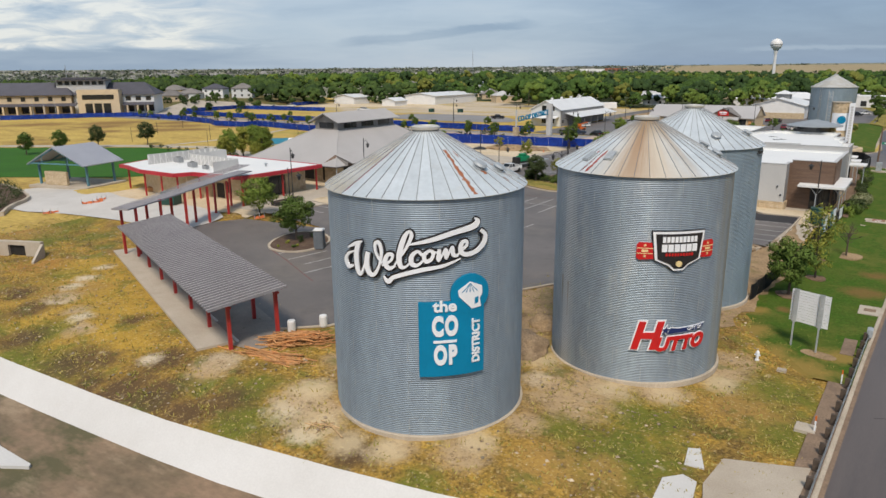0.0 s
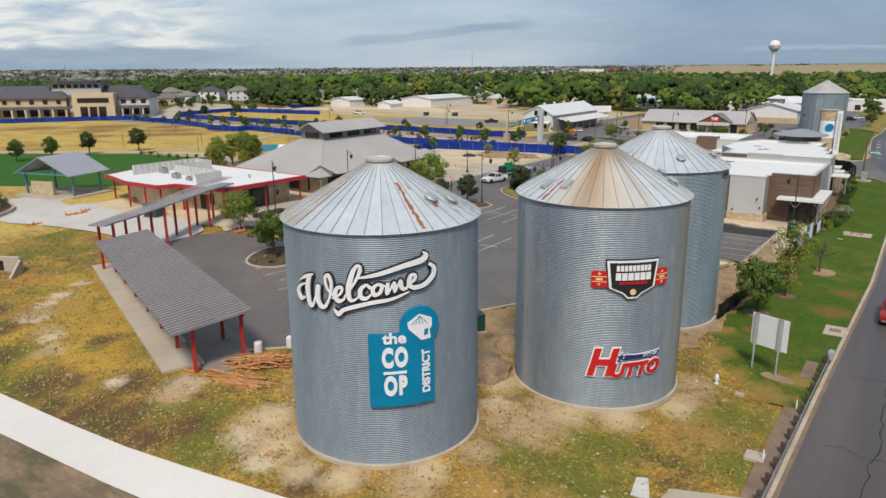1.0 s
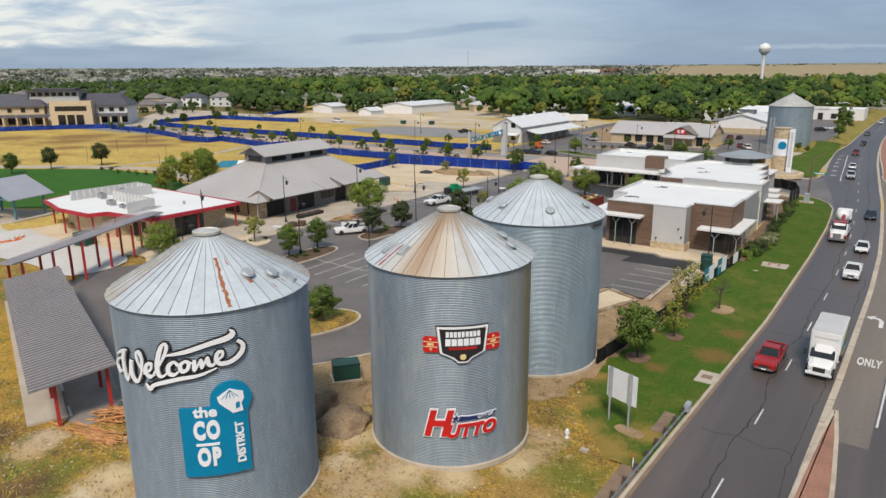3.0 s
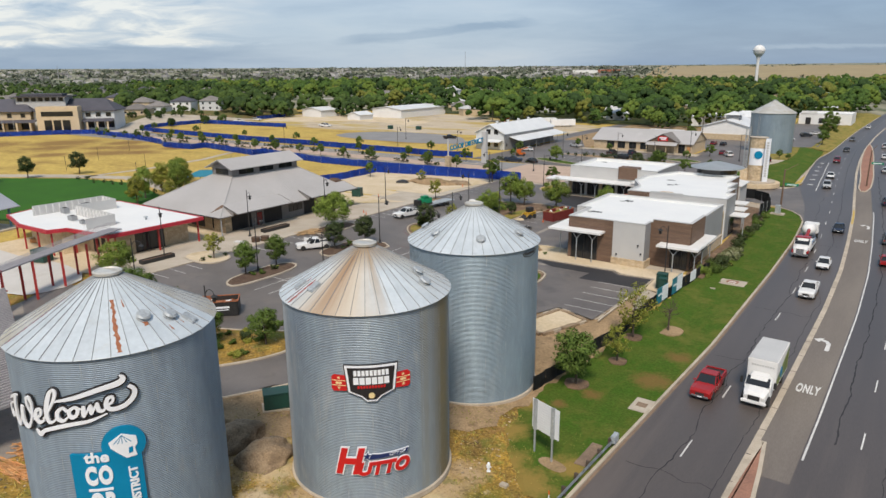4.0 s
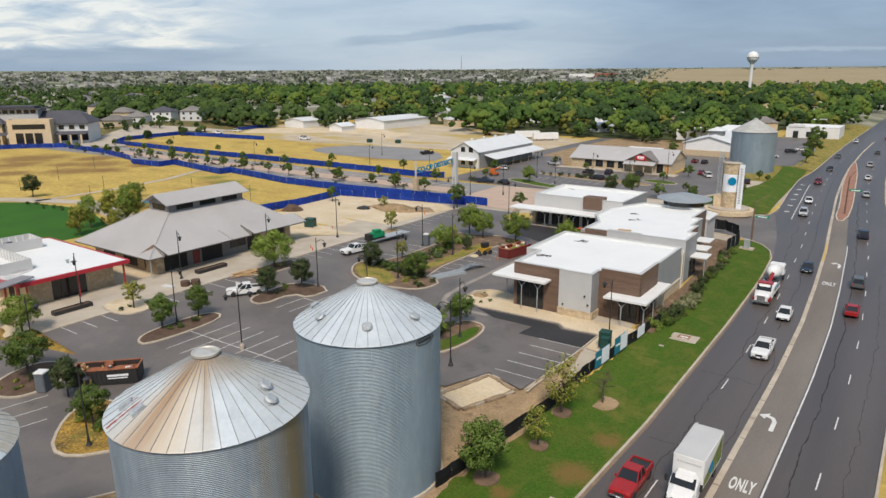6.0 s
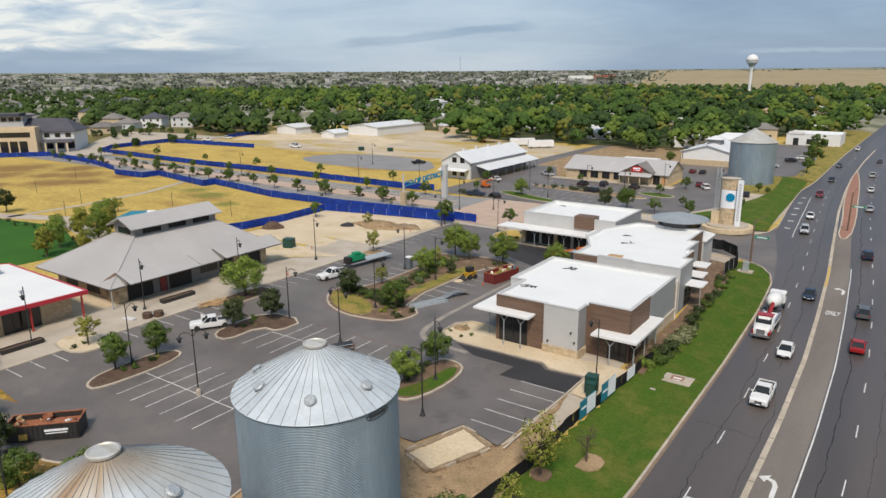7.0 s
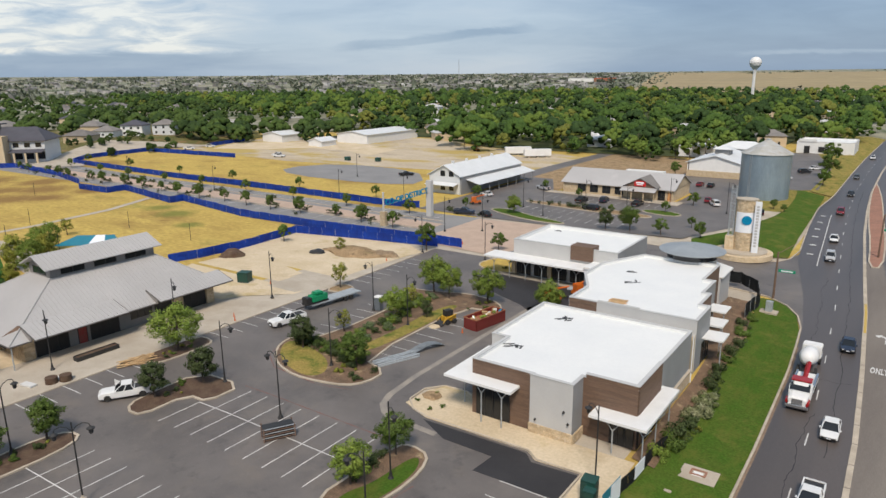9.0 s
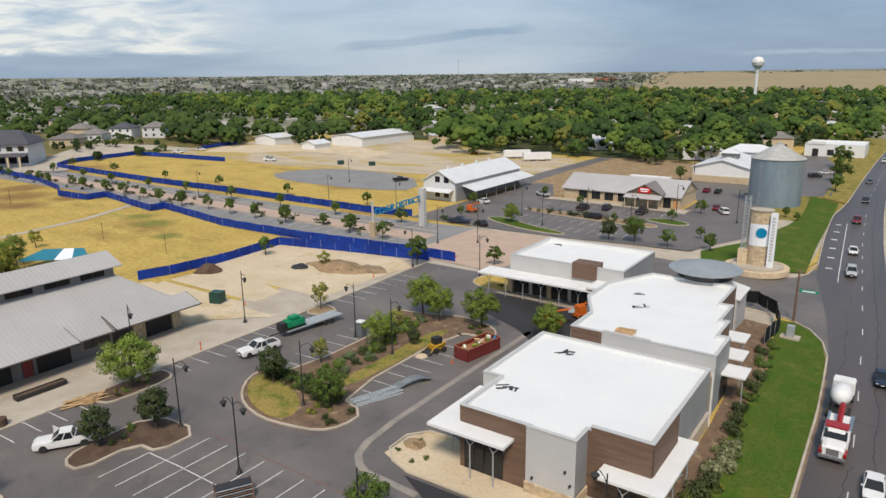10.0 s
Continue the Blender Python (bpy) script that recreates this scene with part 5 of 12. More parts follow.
for k in range(13):
    x = -82 + 2.8 * k
    ribbon(bm, [(x, 213), (x, 218.5)], [(x + 0.13, 213), (x + 0.13, 218.5)], 0.03)
    ribbon(bm, [(x, 205), (x, 210)], [(x + 0.13, 205), (x + 0.13, 210)], 0.03)
    ribbon(bm, [(x, 233), (x, 238)], [(x + 0.13, 233), (x + 0.13, 238)], 0.03)
tagged(part("parking_lines", bm, M_PAINT), "white bay lines in the market car park", "parking lines", "", "structure")
island([(-88, 208), (-70, 200.5), (-60, 201), (-62, 203.6), (-72, 206), (-82, 212)], "green planted island in the market lot", M_LAWN)
island([(-83, 222.5), (-48, 218.5), (-44, 220.5), (-48, 224), (-84, 227)], "long hedge island in the market lot", M_DIRT)
island([(-52, 228), (-42, 224), (-38, 228), (-46, 232)], "green island in the market lot", M_LAWN)
kerb_run("lot_kerb", [(-86, 242.5), (-60, 242.5), (-44, 240)], 0.0, 0.15, 0.25)
drape("market_walk", [(-86, 242.6), (-44, 240.2), (-44, 246), (-86, 246)], 0.08, M_CONC, "pale concrete walk before the market", "sidewalk", 50, z=0.0)

# ---- grain silos ----
SILO_R, RING_H, RINGS, PANELS = 5.92, 1.157, 12, 40
def ring_mesh(material):
    """One course of corrugated wall sheets, with the normals of the true wave."""
    n, waves, per, amp = 96, 10, 4, 0.014
    verts_, faces_, norms = [], [], []
    for j in range(waves * per + 1):
        ph = 2 * math.pi * j / per
        r, tilt = SILO_R + amp * math.cos(ph), 2 * math.pi * waves / RING_H * amp * math.sin(ph)
        for k in range(n):
            c, sn = math.cos(2 * math.pi * k / n), math.sin(2 * math.pi * k / n)
            verts_.append((r * c, r * sn, RING_H * j / (waves * per)))
            norms.append(Vector((c, sn, tilt)).normalized())
    for j in range(waves * per):
        for k in range(n):
            faces_.append((j * n + k, j * n + (k + 1) % n, (j + 1) * n + (k + 1) % n, (j + 1) * n + k))
    me = bpy.data.meshes.new("wall_ring"); me.from_pydata(verts_, [], faces_)
    me.polygons.foreach_set("use_smooth", [True] * len(me.polygons))
    me.normals_split_custom_set_from_vertices(norms)
    me.materials.append(material)
    return me
RING_MESH = {0: ring_mesh(M_GALV), 1: ring_mesh(M_GALVPALE), 2: ring_mesh(M_GALVSTAINSHEEN)}

def panel_mesh(material):
    """One pie-shaped roof sheet with a standing rib on its edge; the slope runs along x."""
    bm = B()
    a = math.pi / PANELS
    r0, z0, r1, z1 = 0.55, 3.12, 6.06, -0.03
    t = 0.02
    q = [(r0, -a * r0, z0), (r1, -a * r1, z1), (r1, a * r1, z1), (r0, a * r0, z0)]
    plate(bm, q, t)
    plate(bm, [(r1, -a * r1 * 0.97, z1), (r1 + 0.035, -a * r1 * 0.97, z1 - 0.03), (r1 + 0.035, a * r1 * 0.97, z1 - 0.03), (r1, a * r1 * 0.97, z1)], t)
    w, h = 0.022, 0.055
    for s in (1,):
        lo = [(r0, a * r0 - 0.012, z0), (r1, a * r1 - w, z1), (r1, a * r1 + w, z1), (r0, a * r0 + 0.012, z0)]
        v = [bm.verts.new(p) for p in lo] + [bm.verts.new((x, y - math.copysign(0.015, y - a * x), z + h)) for x, y, z in lo]
        for f in ((4, 5, 6, 7), (0, 1, 5, 4), (1, 2, 6, 5), (2, 3, 7, 6), (3, 0, 4, 7)):
            bm.faces.new([v[i] for i in f]).material_index = 1
    bmesh.ops.recalc_face_normals(bm, faces=bm.faces[:])
    me = bpy.data.meshes.new("roof_panel"); bm.to_mesh(me); bm.free(); me.materials.append(material); me.materials.append(M_SEAM)
    return me
PANEL_MESH = {k: panel_mesh(m) for k, m in (("clean", M_GALVROOF), ("fan", M_FANROOF), ("tan", M_TANROOF))}
LAP, ROOF_Z = (3.12 + 0.03) / (6.06 - 0.55), 13.9

def roof_z(r):
    return ROOF_Z + 3.12 - LAP * (r - 0.55)

def slope_frame(phi, r):
    """On the roof at a bearing and radius: x down the slope, y across, z out."""
    return pose(0, 0, 0, 0, 0, phi) @ Matrix.Translation((r, 0, roof_z(r))) @ Matrix.Rotation(math.atan(LAP), 4, "Y")

def silo(at, label, kinds, vents, streaks, stains=(), pale=0):
    s = thing("grain_silo", label, "silo", at, group="corrugated grain silos")
    for k in range(RINGS):
        share("wall_ring", RING_MESH[pale], pose(0, 0, k * RING_H, 0, 0, 11.0 * (k % 2) + 5 * k), s)
    for k in range(PANELS):
        deg = 360 * k / PANELS
        d = ((deg + 180) % 360) - 180
        kind = "clean"
        for lo, hi, what in kinds:
            if lo <= d < hi:
                kind = what
        share("roof_panel", PANEL_MESH[kind], pose(0, 0, ROOF_Z, 0, 0, deg), s)
    part("foundation", lathe(B(), [(5.96, -0.3), (6.09, -0.3), (6.09, 0.05), (6.05, 0.09), (5.96, 0.09)], 64), M_KERB, s, "pale concrete ring foundation")
    bm = lathe(B(), [(0.62, 16.92), (0.84, 16.98), (0.86, 17.14), (0.74, 17.2), (0.66, 17.12), (0.2, 17.14), (0.02, 17.15)], 28)
    part("roof_cap", bm, M_TANROOF, s, "round metal cap at the roof peak")
    part("eave_ring", lathe(B(), [(5.88, 13.8), (5.97, 13.8), (5.97, 13.86), (5.88, 13.86)], 64), M_SEAM, s)
    for phi, r, kind in vents:
        bm = B()
        if kind == "pipe":
            rod(bm, (0, 0, -0.05), (0, 0, 0.22), 0.3, 14); rod(bm, (0, 0, 0.22), (0, 0, 0.32), 0.42, 14, 0.3)
            lathe(bm, [(0.3, 0.0), (0.42, 0.02), (0.42, 0.06), (0.3, 0.08)], 14)
        else:
            v = [(-0.45, -0.3), (0.45, -0.3), (0.45, 0.3), (-0.45, 0.3)]
            slab(bm, v, -0.02, 0.10); slab(bm, [(x * 0.86, y * 0.86) for x, y in v], 0.10, 0.16)
            rod(bm, (-0.4, -0.18, 0.16), (-0.4, 0.18, 0.16), 0.025, 6)
        part("roof_vent" if kind == "pipe" else "roof_hatch", move(bm, slope_frame(phi, r)), M_STEEL, s, "domed roof vent" if kind == "pipe" else "hinged steel roof hatch")
    rng = random.Random(int(at[1] * 10))
    for phi, r0, r1, w, m in streaks:
        bm = B()
        r = r0
        prev = None
        while r <= r1:
            half = w * (0.35 + 0.65 * rng.random()) / 2
            off = (rng.random() - 0.5) * w * 0.3
            f = slope_frame(phi, r)
            pr = [bm.verts.new(f @ Vector((0, off - half, 0.012))), bm.verts.new(f @ Vector((0, off + half, 0.012)))]
            if prev:
                bm.faces.new((prev[0], pr[0], pr[1], prev[1]))
            prev = pr
            r += 0.14
        part("rust_streak", bm, m, s, "flaking rust along a roof sheet")
    # bolted vertical lap seams
    bm = B()
    for k in range(RINGS):
        for j in range(10):
            phi = math.radians(36 * j + 18 * (k % 2) + 7)
            for d in (-0.02, 0.02):
                c, sn = math.cos(phi + d / SILO_R), math.sin(phi + d / SILO_R)
                rr = SILO_R + 0.012
                v = []
                for e, z in ((-0.008, 0.02), (0.008, 0.02), (0.008, RING_H - 0.02), (-0.008, RING_H - 0.02)):
                    v.append(bm.verts.new((rr * c - e * sn, rr * sn + e * c, k * RING_H + z)))
                bm.faces.new(v)
    tagged(part("lap_seams", bm, M_STEEL, s), kind="stuff")
    bm = B()   # dark strips that paint the shadow line where one course laps the next
    for k in range(1, RINGS):
        a = rng.uniform(0, 0.4)
        while a < 2 * math.pi:
            w = rng.uniform(0.06, 0.30)
            q = 4
            lo_, hi_ = [], []
            for i in range(q + 1):
                c, sn = math.cos(a + w * i / q), math.sin(a + w * i / q)
                hgt = 0.022 * math.sin(math.pi * i / q) + 0.002
                lo_.append(bm.verts.new(((SILO_R + 0.024) * c, (SILO_R + 0.024) * sn, k * RING_H - hgt + 0.004 * i)))
                hi_.append(bm.verts.new(((SILO_R + 0.024) * c, (SILO_R + 0.024) * sn, k * RING_H + 0.004 * i)))
            for i in range(q):
                bm.faces.new((lo_[i], lo_[i + 1], hi_[i + 1], hi_[i]))
            a += w + rng.choice((0.05, 0.12, 0.4))
    tagged(part("lap_lip", bm, M_SEAM, s, "dark lips of lapped wall sheets"), kind="stuff")
    for phi, z0, z1, wd in stains:
        bm = B(); prev = None
        for i in range(41):
            z = z0 + (z1 - z0) * i / 40
            hw = wd * (0.3 + 0.7 * rng.random()) * (0.4 + 0.6 * i / 40) / 2
            off = rng.uniform(-0.1, 0.1) * wd
            row = []
            for e in (-1, 0, 1):
                a = radians(phi) + (off + e * hw) / SILO_R
                row.append(bm.verts.new(((SILO_R + 0.019) * math.cos(a), (SILO_R + 0.019) * math.sin(a), z)))
            if prev:
                bm.faces.new((prev[0], prev[1], row[1], row[0])); bm.faces.new((prev[1], prev[2], row[2], row[1]))
            prev = row
        part("wall_stain", bm, M_STAIN, s, "brown rain stain down the wall")
    return s

silo((-24.39, 32.97, -0.42), "tall corrugated grey grain silo with lettered signs", [(40, 180, "tan"), (-180, -104, "tan")],
    [(-5, 4.0, "pipe"), (14, 4.5, "pipe"), (24, 5.2, "hatch")],
    [(-27.3, 2.4, 6.0, 0.3, M_RUST), (-6.5, 3.9, 4.7, 0.26, M_RUST), (-16, 2.5, 3.1, 0.1, M_RUST), (-103, 2.4, 6.0, 0.08, M_REDRUST), (7, 5.0, 5.5, 0.08, M_RUST), (17.5, 3.6, 5.4, 0.07, M_RUST)])
silo((-15.83, 47.02, -0.42), "corrugated grain silo with a rust-stained conical roof", [(-180, 180, "fan")],
    [(-100, 4.4, "hatch"), (-119, 4.7, "hatch"), (12, 4.6, "pipe"), (22, 3.8, "pipe")],
    [(-108.5, 3.9, 6.0, 0.22, M_REDRUST), (-117.5, 4.0, 5.2, 0.12, M_REDRUST), (-112.5, 4.8, 6.0, 0.2, M_REDRUST)],
    [(-128, 4.4, 6.4, 0.2), (-121, 3.6, 6.1, 0.18)], 2)
silo((-17.2, 63.6, -0.45), "clean pale corrugated grain silo with a small logo", [],
    [(-50, 4.5, "pipe"), (-108, 4.3, "pipe"), (4, 4.5, "pipe"), (-150, 4.4, "pipe"), (60, 4.4, "hatch")], [], (), 1)

def wrap(bm, phi0, z0, cells=0.35, stand=0.0, r=SILO_R):
    """Bends a plane drawing (x right, y up, z out) round a silo wall."""
    if cells:
        lo, hi = min(v.co.x for v in bm.verts), max(v.co.x for v in bm.verts)
        k = math.floor(lo / cells) * cells + cells
        while k < hi:
            bmesh.ops.bisect_plane(bm, geom=bm.verts[:] + bm.edges[:] + bm.faces[:], plane_co=(k, 0, 0), plane_no=(1, 0, 0))
            k += cells
    for v in bm.verts:
        a = radians(phi0) + v.co.x / r
        d = r + 0.02 + stand + v.co.z
        v.co = Vector((d * math.cos(a), d * math.sin(a), z0 + v.co.y))
    return bm

def shape(pts, z0, z1):
    return slab(B(), pts, z0, z1)

def swash(pts, z0, z1, steps=14):
    """A tapered brush stroke through x, y, width points."""
    path = []
    for i in range(len(pts) - 1):
        p0, p1, p2, p3 = pts[max(0, i - 1)], pts[i], pts[i + 1], pts[min(len(pts) - 1, i + 2)]
        for k in range(steps):
            t = k / steps
            path.append([0.5 * (2 * b + (c - a) * t + (2 * a - 5 * b + 4 * c - d) * t * t + (3 * b - a - 3 * c + d) * t ** 3) for a, b, c, d in zip(p0, p1, p2, p3)])
    path.append(list(pts[-1]))
    bm = B(); rows = []
    for i, (x, y, w) in enumerate(path):
        a, b = path[max(0, i - 1)], path[min(len(path) - 1, i + 1)]
        d = Vector((b[0] - a[0], b[1] - a[1])).normalized(); n = Vector((-d.y, d.x)) * max(0.01, w) / 2
        rows.append([bm.verts.new((x + n.x * s, y + n.y * s, z)) for s, z in ((1, z0), (1, z1), (-1, z1), (-1, z0))])
    for a, b in zip(rows, rows[1:]):
        for k in range(4):
            bm.faces.new((a[k], a[(k + 1) % 4], b[(k + 1) % 4], b[k]))
    bm.faces.new(rows[0][::-1]); bm.faces.new(rows[-1])
    return bm

# script sign, drawn as brush strokes (x, y, width), letter by letter
SCRIPT = [
    [(-3.15, 0.55, 0.1), (-3.55, 0.35, 0.2), (-3.75, -0.05, 0.3), (-3.55, -0.45, 0.28), (-3.2, -0.35, 0.14)],
    [(-3.55, 0.75, 0.08), (-3.0, 1.05, 0.22), (-2.55, 1.2, 0.1)],
    [(-2.75, 1.15, 0.3), (-2.95, 0.4, 0.36), (-2.9, -0.6, 0.3), (-2.68, -0.85, 0.2), (-2.45, -0.3, 0.14), (-2.2, 0.5, 0.16)],
    [(-2.2, 0.55, 0.3), (-2.3, -0.2, 0.36), (-2.15, -0.75, 0.3), (-1.85, -0.8, 0.22), (-1.55, -0.2, 0.16), (-1.42, 0.6, 0.2), (-1.55, 1.15, 0.22), (-1.75, 1.1, 0.2), (-1.72, 0.5, 0.16), (-1.4, -0.1, 0.14)],
    [(-1.4, -0.25, 0.12), (-0.95, 0.05, 0.16), (-0.85, 0.4, 0.18), (-1.1, 0.42, 0.22), (-1.25, -0.05, 0.3), (-1.05, -0.42, 0.24), (-0.7, -0.25, 0.12)],
    [(-0.75, -0.2, 0.12), (-0.2, 0.7, 0.16), (0.12, 1.5, 0.22), (0.0, 1.78, 0.16), (-0.25, 1.4, 0.28), (-0.5, 0.4, 0.32), (-0.45, -0.3, 0.26), (-0.2, -0.35, 0.14), (0.05, -0.05, 0.1)],
    [(0.62, 0.3, 0.2), (0.4, 0.55, 0.16), (0.12, 0.3, 0.26), (0.1, -0.15, 0.28), (0.35, -0.3, 0.2), (0.65, -0.05, 0.1)],
    [(0.98, 0.55, 0.14), (0.72, 0.3, 0.24), (0.78, -0.1, 0.24), (1.05, 0.0, 0.2), (1.15, 0.4, 0.22), (0.95, 0.55, 0.12), (1.35, 0.35, 0.1)],
    [(1.45, 0.55, 0.2), (1.4, 0.0, 0.26), (1.45, -0.1, 0.12), (1.75, 0.5, 0.16), (1.78, 0.1, 0.26), (1.8, -0.02, 0.12), (2.08, 0.58, 0.16), (2.12, 0.15, 0.26), (2.3, 0.02, 0.16), (2.45, 0.2, 0.1)],
    [(2.45, 0.25, 0.12), (2.78, 0.5, 0.16), (2.82, 0.8, 0.16), (2.58, 0.75, 0.22), (2.5, 0.3, 0.28), (2.75, 0.0, 0.26), (3.3, 0.05, 0.26), (3.75, 0.45, 0.28), (3.85, 0.95, 0.26), (3.6, 1.3, 0.2)],
    [(0.0, 1.0, 0.1), (1.0, 1.15, 0.24), (2.2, 1.45, 0.28), (3.15, 1.62, 0.34), (3.4, 1.88, 0.3), (3.25, 2.12, 0.08)],
    [(-1.35, -0.9, 0.06), (-1.1, -1.25, 0.26), (-0.75, -0.95, 0.24), (0.5, -0.62, 0.24), (1.6, -0.5, 0.18), (2.5, -0.2, 0.06)],
]
welcome = thing("script_sign", "white brush-script sign with black edge on silo", "sign", (-24.39, 32.97, -0.42))
KIP = 0.10
for wide, depth, mat_, nm in ((0.19, (0.06, 0.16), M_SIGNBLACK, "letter_backing"), (0.0, (0.16, 0.24), M_SIGNWHITE, "letter_face")):
    for stroke in SCRIPT:
        pts = [(x * 1.065, (y + KIP * x) * 0.9, w * 0.9 + wide) for x, y, w in stroke]
        part(nm, wrap(swash(pts, *depth), -62.5, 10.55, 0), mat_, welcome)

# district sign
plaque = thing("district_sign", "teal plaque with white letters and a round badge", "sign", (-24.39, 32.97, -0.42))
def disc(cx, cy, r, z0, z1, n=40):
    return shape([(cx + r * math.cos(2 * math.pi * k / n), cy + r * math.sin(2 * math.pi * k / n)) for k in range(n)], z0, z1)
part("plate", wrap(shape([(-1.82, -2.2), (1.82, -2.2), (1.82, 2.15), (-1.82, 2.15)], 0.06, 0.22), -41.0, 6.05), M_SIGNBLUE, plaque)
part("badge", wrap(disc(1.0, 2.5, 1.12, 0.06, 0.232), -41.0, 6.05), M_SIGNBLUE, plaque)
for body, x, y, size, sx, sy, rz, bold in (("the", -0.42, 1.9, 0.95, 1.0, 0.92, 0, 0.03), ("CO", -0.42, 0.72, 1.5, 0.56, 1.0, 0, 0.085), ("OP", -0.42, -0.98, 1.5, 0.56, 1.0, 0, 0.085), ("DISTRICT", 1.32, -0.27, 0.62, 1.0, 1.0, 90, 0.02)):
    bm = move(words(body, size, 0.06, bold=bold, spacing=1.22 if len(body) == 2 else 1.0), pose(x, y, 0.25, 0, 0, rz) @ Matrix.Diagonal((sx, sy, 1, 1)))
    part("lettering", wrap(bm, -41.0, 6.05), M_SIGNWHITE, plaque, "raised white word")
part("hyphen", wrap(shape([(-1.05, -0.2), (0.2, -0.2), (0.2, -0.06), (-1.05, -0.06)], 0.2, 0.28), -41.0, 6.05), M_SIGNWHITE, plaque)
part("bin_emblem", wrap(shape([(0.28, 2.75), (0.95, 3.2), (1.65, 2.9), (1.68, 2.45), (1.52, 2.2), (1.6, 1.7), (1.05, 1.65), (0.34, 2.4)], 0.2, 0.28), -41.0, 6.05), M_SIGNWHITE, plaque, "white grain bin emblem")

for q in (0.5, 0.72, 0.94, 1.16, 1.38):
    part("emblem_rib", wrap(swash([(0.95, 3.12, 0.02), ((0.95 + q) / 2, 2.9 - 0.08 * abs(q - 0.95), 0.03), (q, 2.62, 0.045)], 0.26, 0.29), -41.0, 6.05), M_SIGNBLUE, plaque)
part("emblem_door", wrap(shape([(1.2, 1.9), (1.42, 1.95), (1.44, 2.3), (1.22, 2.28)], 0.26, 0.29), -41.0, 6.05), M_SIGNBLUE, plaque)

# market shield with plain bars for its lettering
shield = thing("market_sign", "black shield sign with red wings and white bars", "sign", (-15.83, 47.02, -0.42))
SH = [(-1.62, 1.2), (1.62, 1.2), (1.42, -0.55), (0.62, -0.9), (0.3, -1.22), (-0.3, -1.22), (-0.62, -0.9), (-1.42, -0.55)]
for k, (g, z0, z1, m_) in enumerate(((1.09, 0.05, 0.14, M_SIGNBLACK), (1.04, 0.14, 0.2, M_SIGNWHITE), (0.93, 0.2, 0.24, M_SIGNBLACK))):
    part("shield_layer", wrap(shape([(x * g, y * g) for x, y in SH], z0, z1), -47.2, 9.18), m_, shield)
for s in (-1, 1):
    part("wing", wrap(shape([(s * 1.3, 0.5), (s * 2.45, 0.55), (s * 2.6, 0.4), (s * 2.6, -0.45), (s * 2.45, -0.6), (s * 1.3, -0.5)], 0.05, 0.13), -47.2, 9.18), M_SIGNRED, shield, "red side wing")
    for yy in (-0.17, 0.17):
        part("wing_line", wrap(slab(B(), [(s * 1.62, yy - 0.025), (s * 2.58, yy - 0.025), (s * 2.58, yy + 0.025), (s * 1.62, yy + 0.025)], 0.13, 0.15), -47.2, 9.18), M_SIGNCREAM, shield)
    part("bar", wrap(slab(B(), [(s * 1.9, -0.08), (s * 2.3, -0.08), (s * 2.3, 0.08), (s * 1.9, 0.08)], 0.13, 0.15), -47.2, 9.18), M_SIGNCREAM, shield)
    for yy in (-0.34, 0.36):
        part("star", wrap(slab(B(), [(s * 2.1 + (0.12 if k % 2 == 0 else 0.05) * math.sin(2 * math.pi * k / 10), yy + (0.12 if k % 2 == 0 else 0.05) * math.cos(2 * math.pi * k / 10)) for k in range(10)], 0.13, 0.15), -47.2, 9.18), M_SIGNCREAM, shield)
for x0, x1, y0, y1, n_, m_ in ((-1.12, 1.12, 0.58, 0.95, 9, M_SIGNWHITE), (-1.15, 1.15, -0.02, 0.46, 6, M_SIGNWHITE), (-0.9, 0.9, -0.3, -0.12, 10, M_SIGNRED)):
    step = (x1 - x0) / n_
    for k in range(n_):
        bm = slab(B(), [(x0 + step * k + 0.03, y0), (x0 + step * (k + 1) - 0.03, y0), (x0 + step * (k + 1) - 0.03, y1), (x0 + step * k + 0.03, y1)], 0.24, 0.28)
        part("bar", wrap(bm, -47.2, 9.18), m_, shield)
part("medal", wrap(disc(0, -0.82, 0.2, 0.24, 0.28, 16), -47.2, 9.18), M_SIGNCREAM, shield)

# city sign
city = thing("city_sign", "red and navy slanted city sign with white edges", "sign", (-15.83, 47.02, -0.42))
def slant(bm):
    for v in bm.verts:
        v.co.x += 0.24 * v.co.y; v.co.y += 0.03 * v.co.x
    return bm
for grow, d, m_, nm in ((0.2, 0.10, M_SIGNWHITE, "letter_edge"), (0.1, 0.16, M_SIGNRED, "lettering")):
    part(nm, wrap(slant(move(words("H", 2.5, 0.06, bold=grow), pose(-1.65, 0.05, d) @ Matrix.Diagonal((0.95, 1.02, 1, 1)))), -46.8, 3.35), m_, city)
    part(nm, wrap(slant(move(words("UTTO", 1.32, 0.06, bold=grow * 0.7, spacing=1.06), pose(0.75, -0.5, d) @ Matrix.Diagonal((0.92, 0.95, 1, 1)))), -46.8, 3.35), m_, city)
STAR = [((0.42 if k % 2 == 0 else 0.18) * math.sin(2 * math.pi * k / 10) - 0.62, (0.42 if k % 2 == 0 else 0.18) * math.cos(2 * math.pi * k / 10) + 0.5) for k in range(10)]
BANNER = [(-0.55, 0.2), (2.1, 0.3), (2.2, 0.68), (0.2, 0.62), (-0.35, 0.7)]
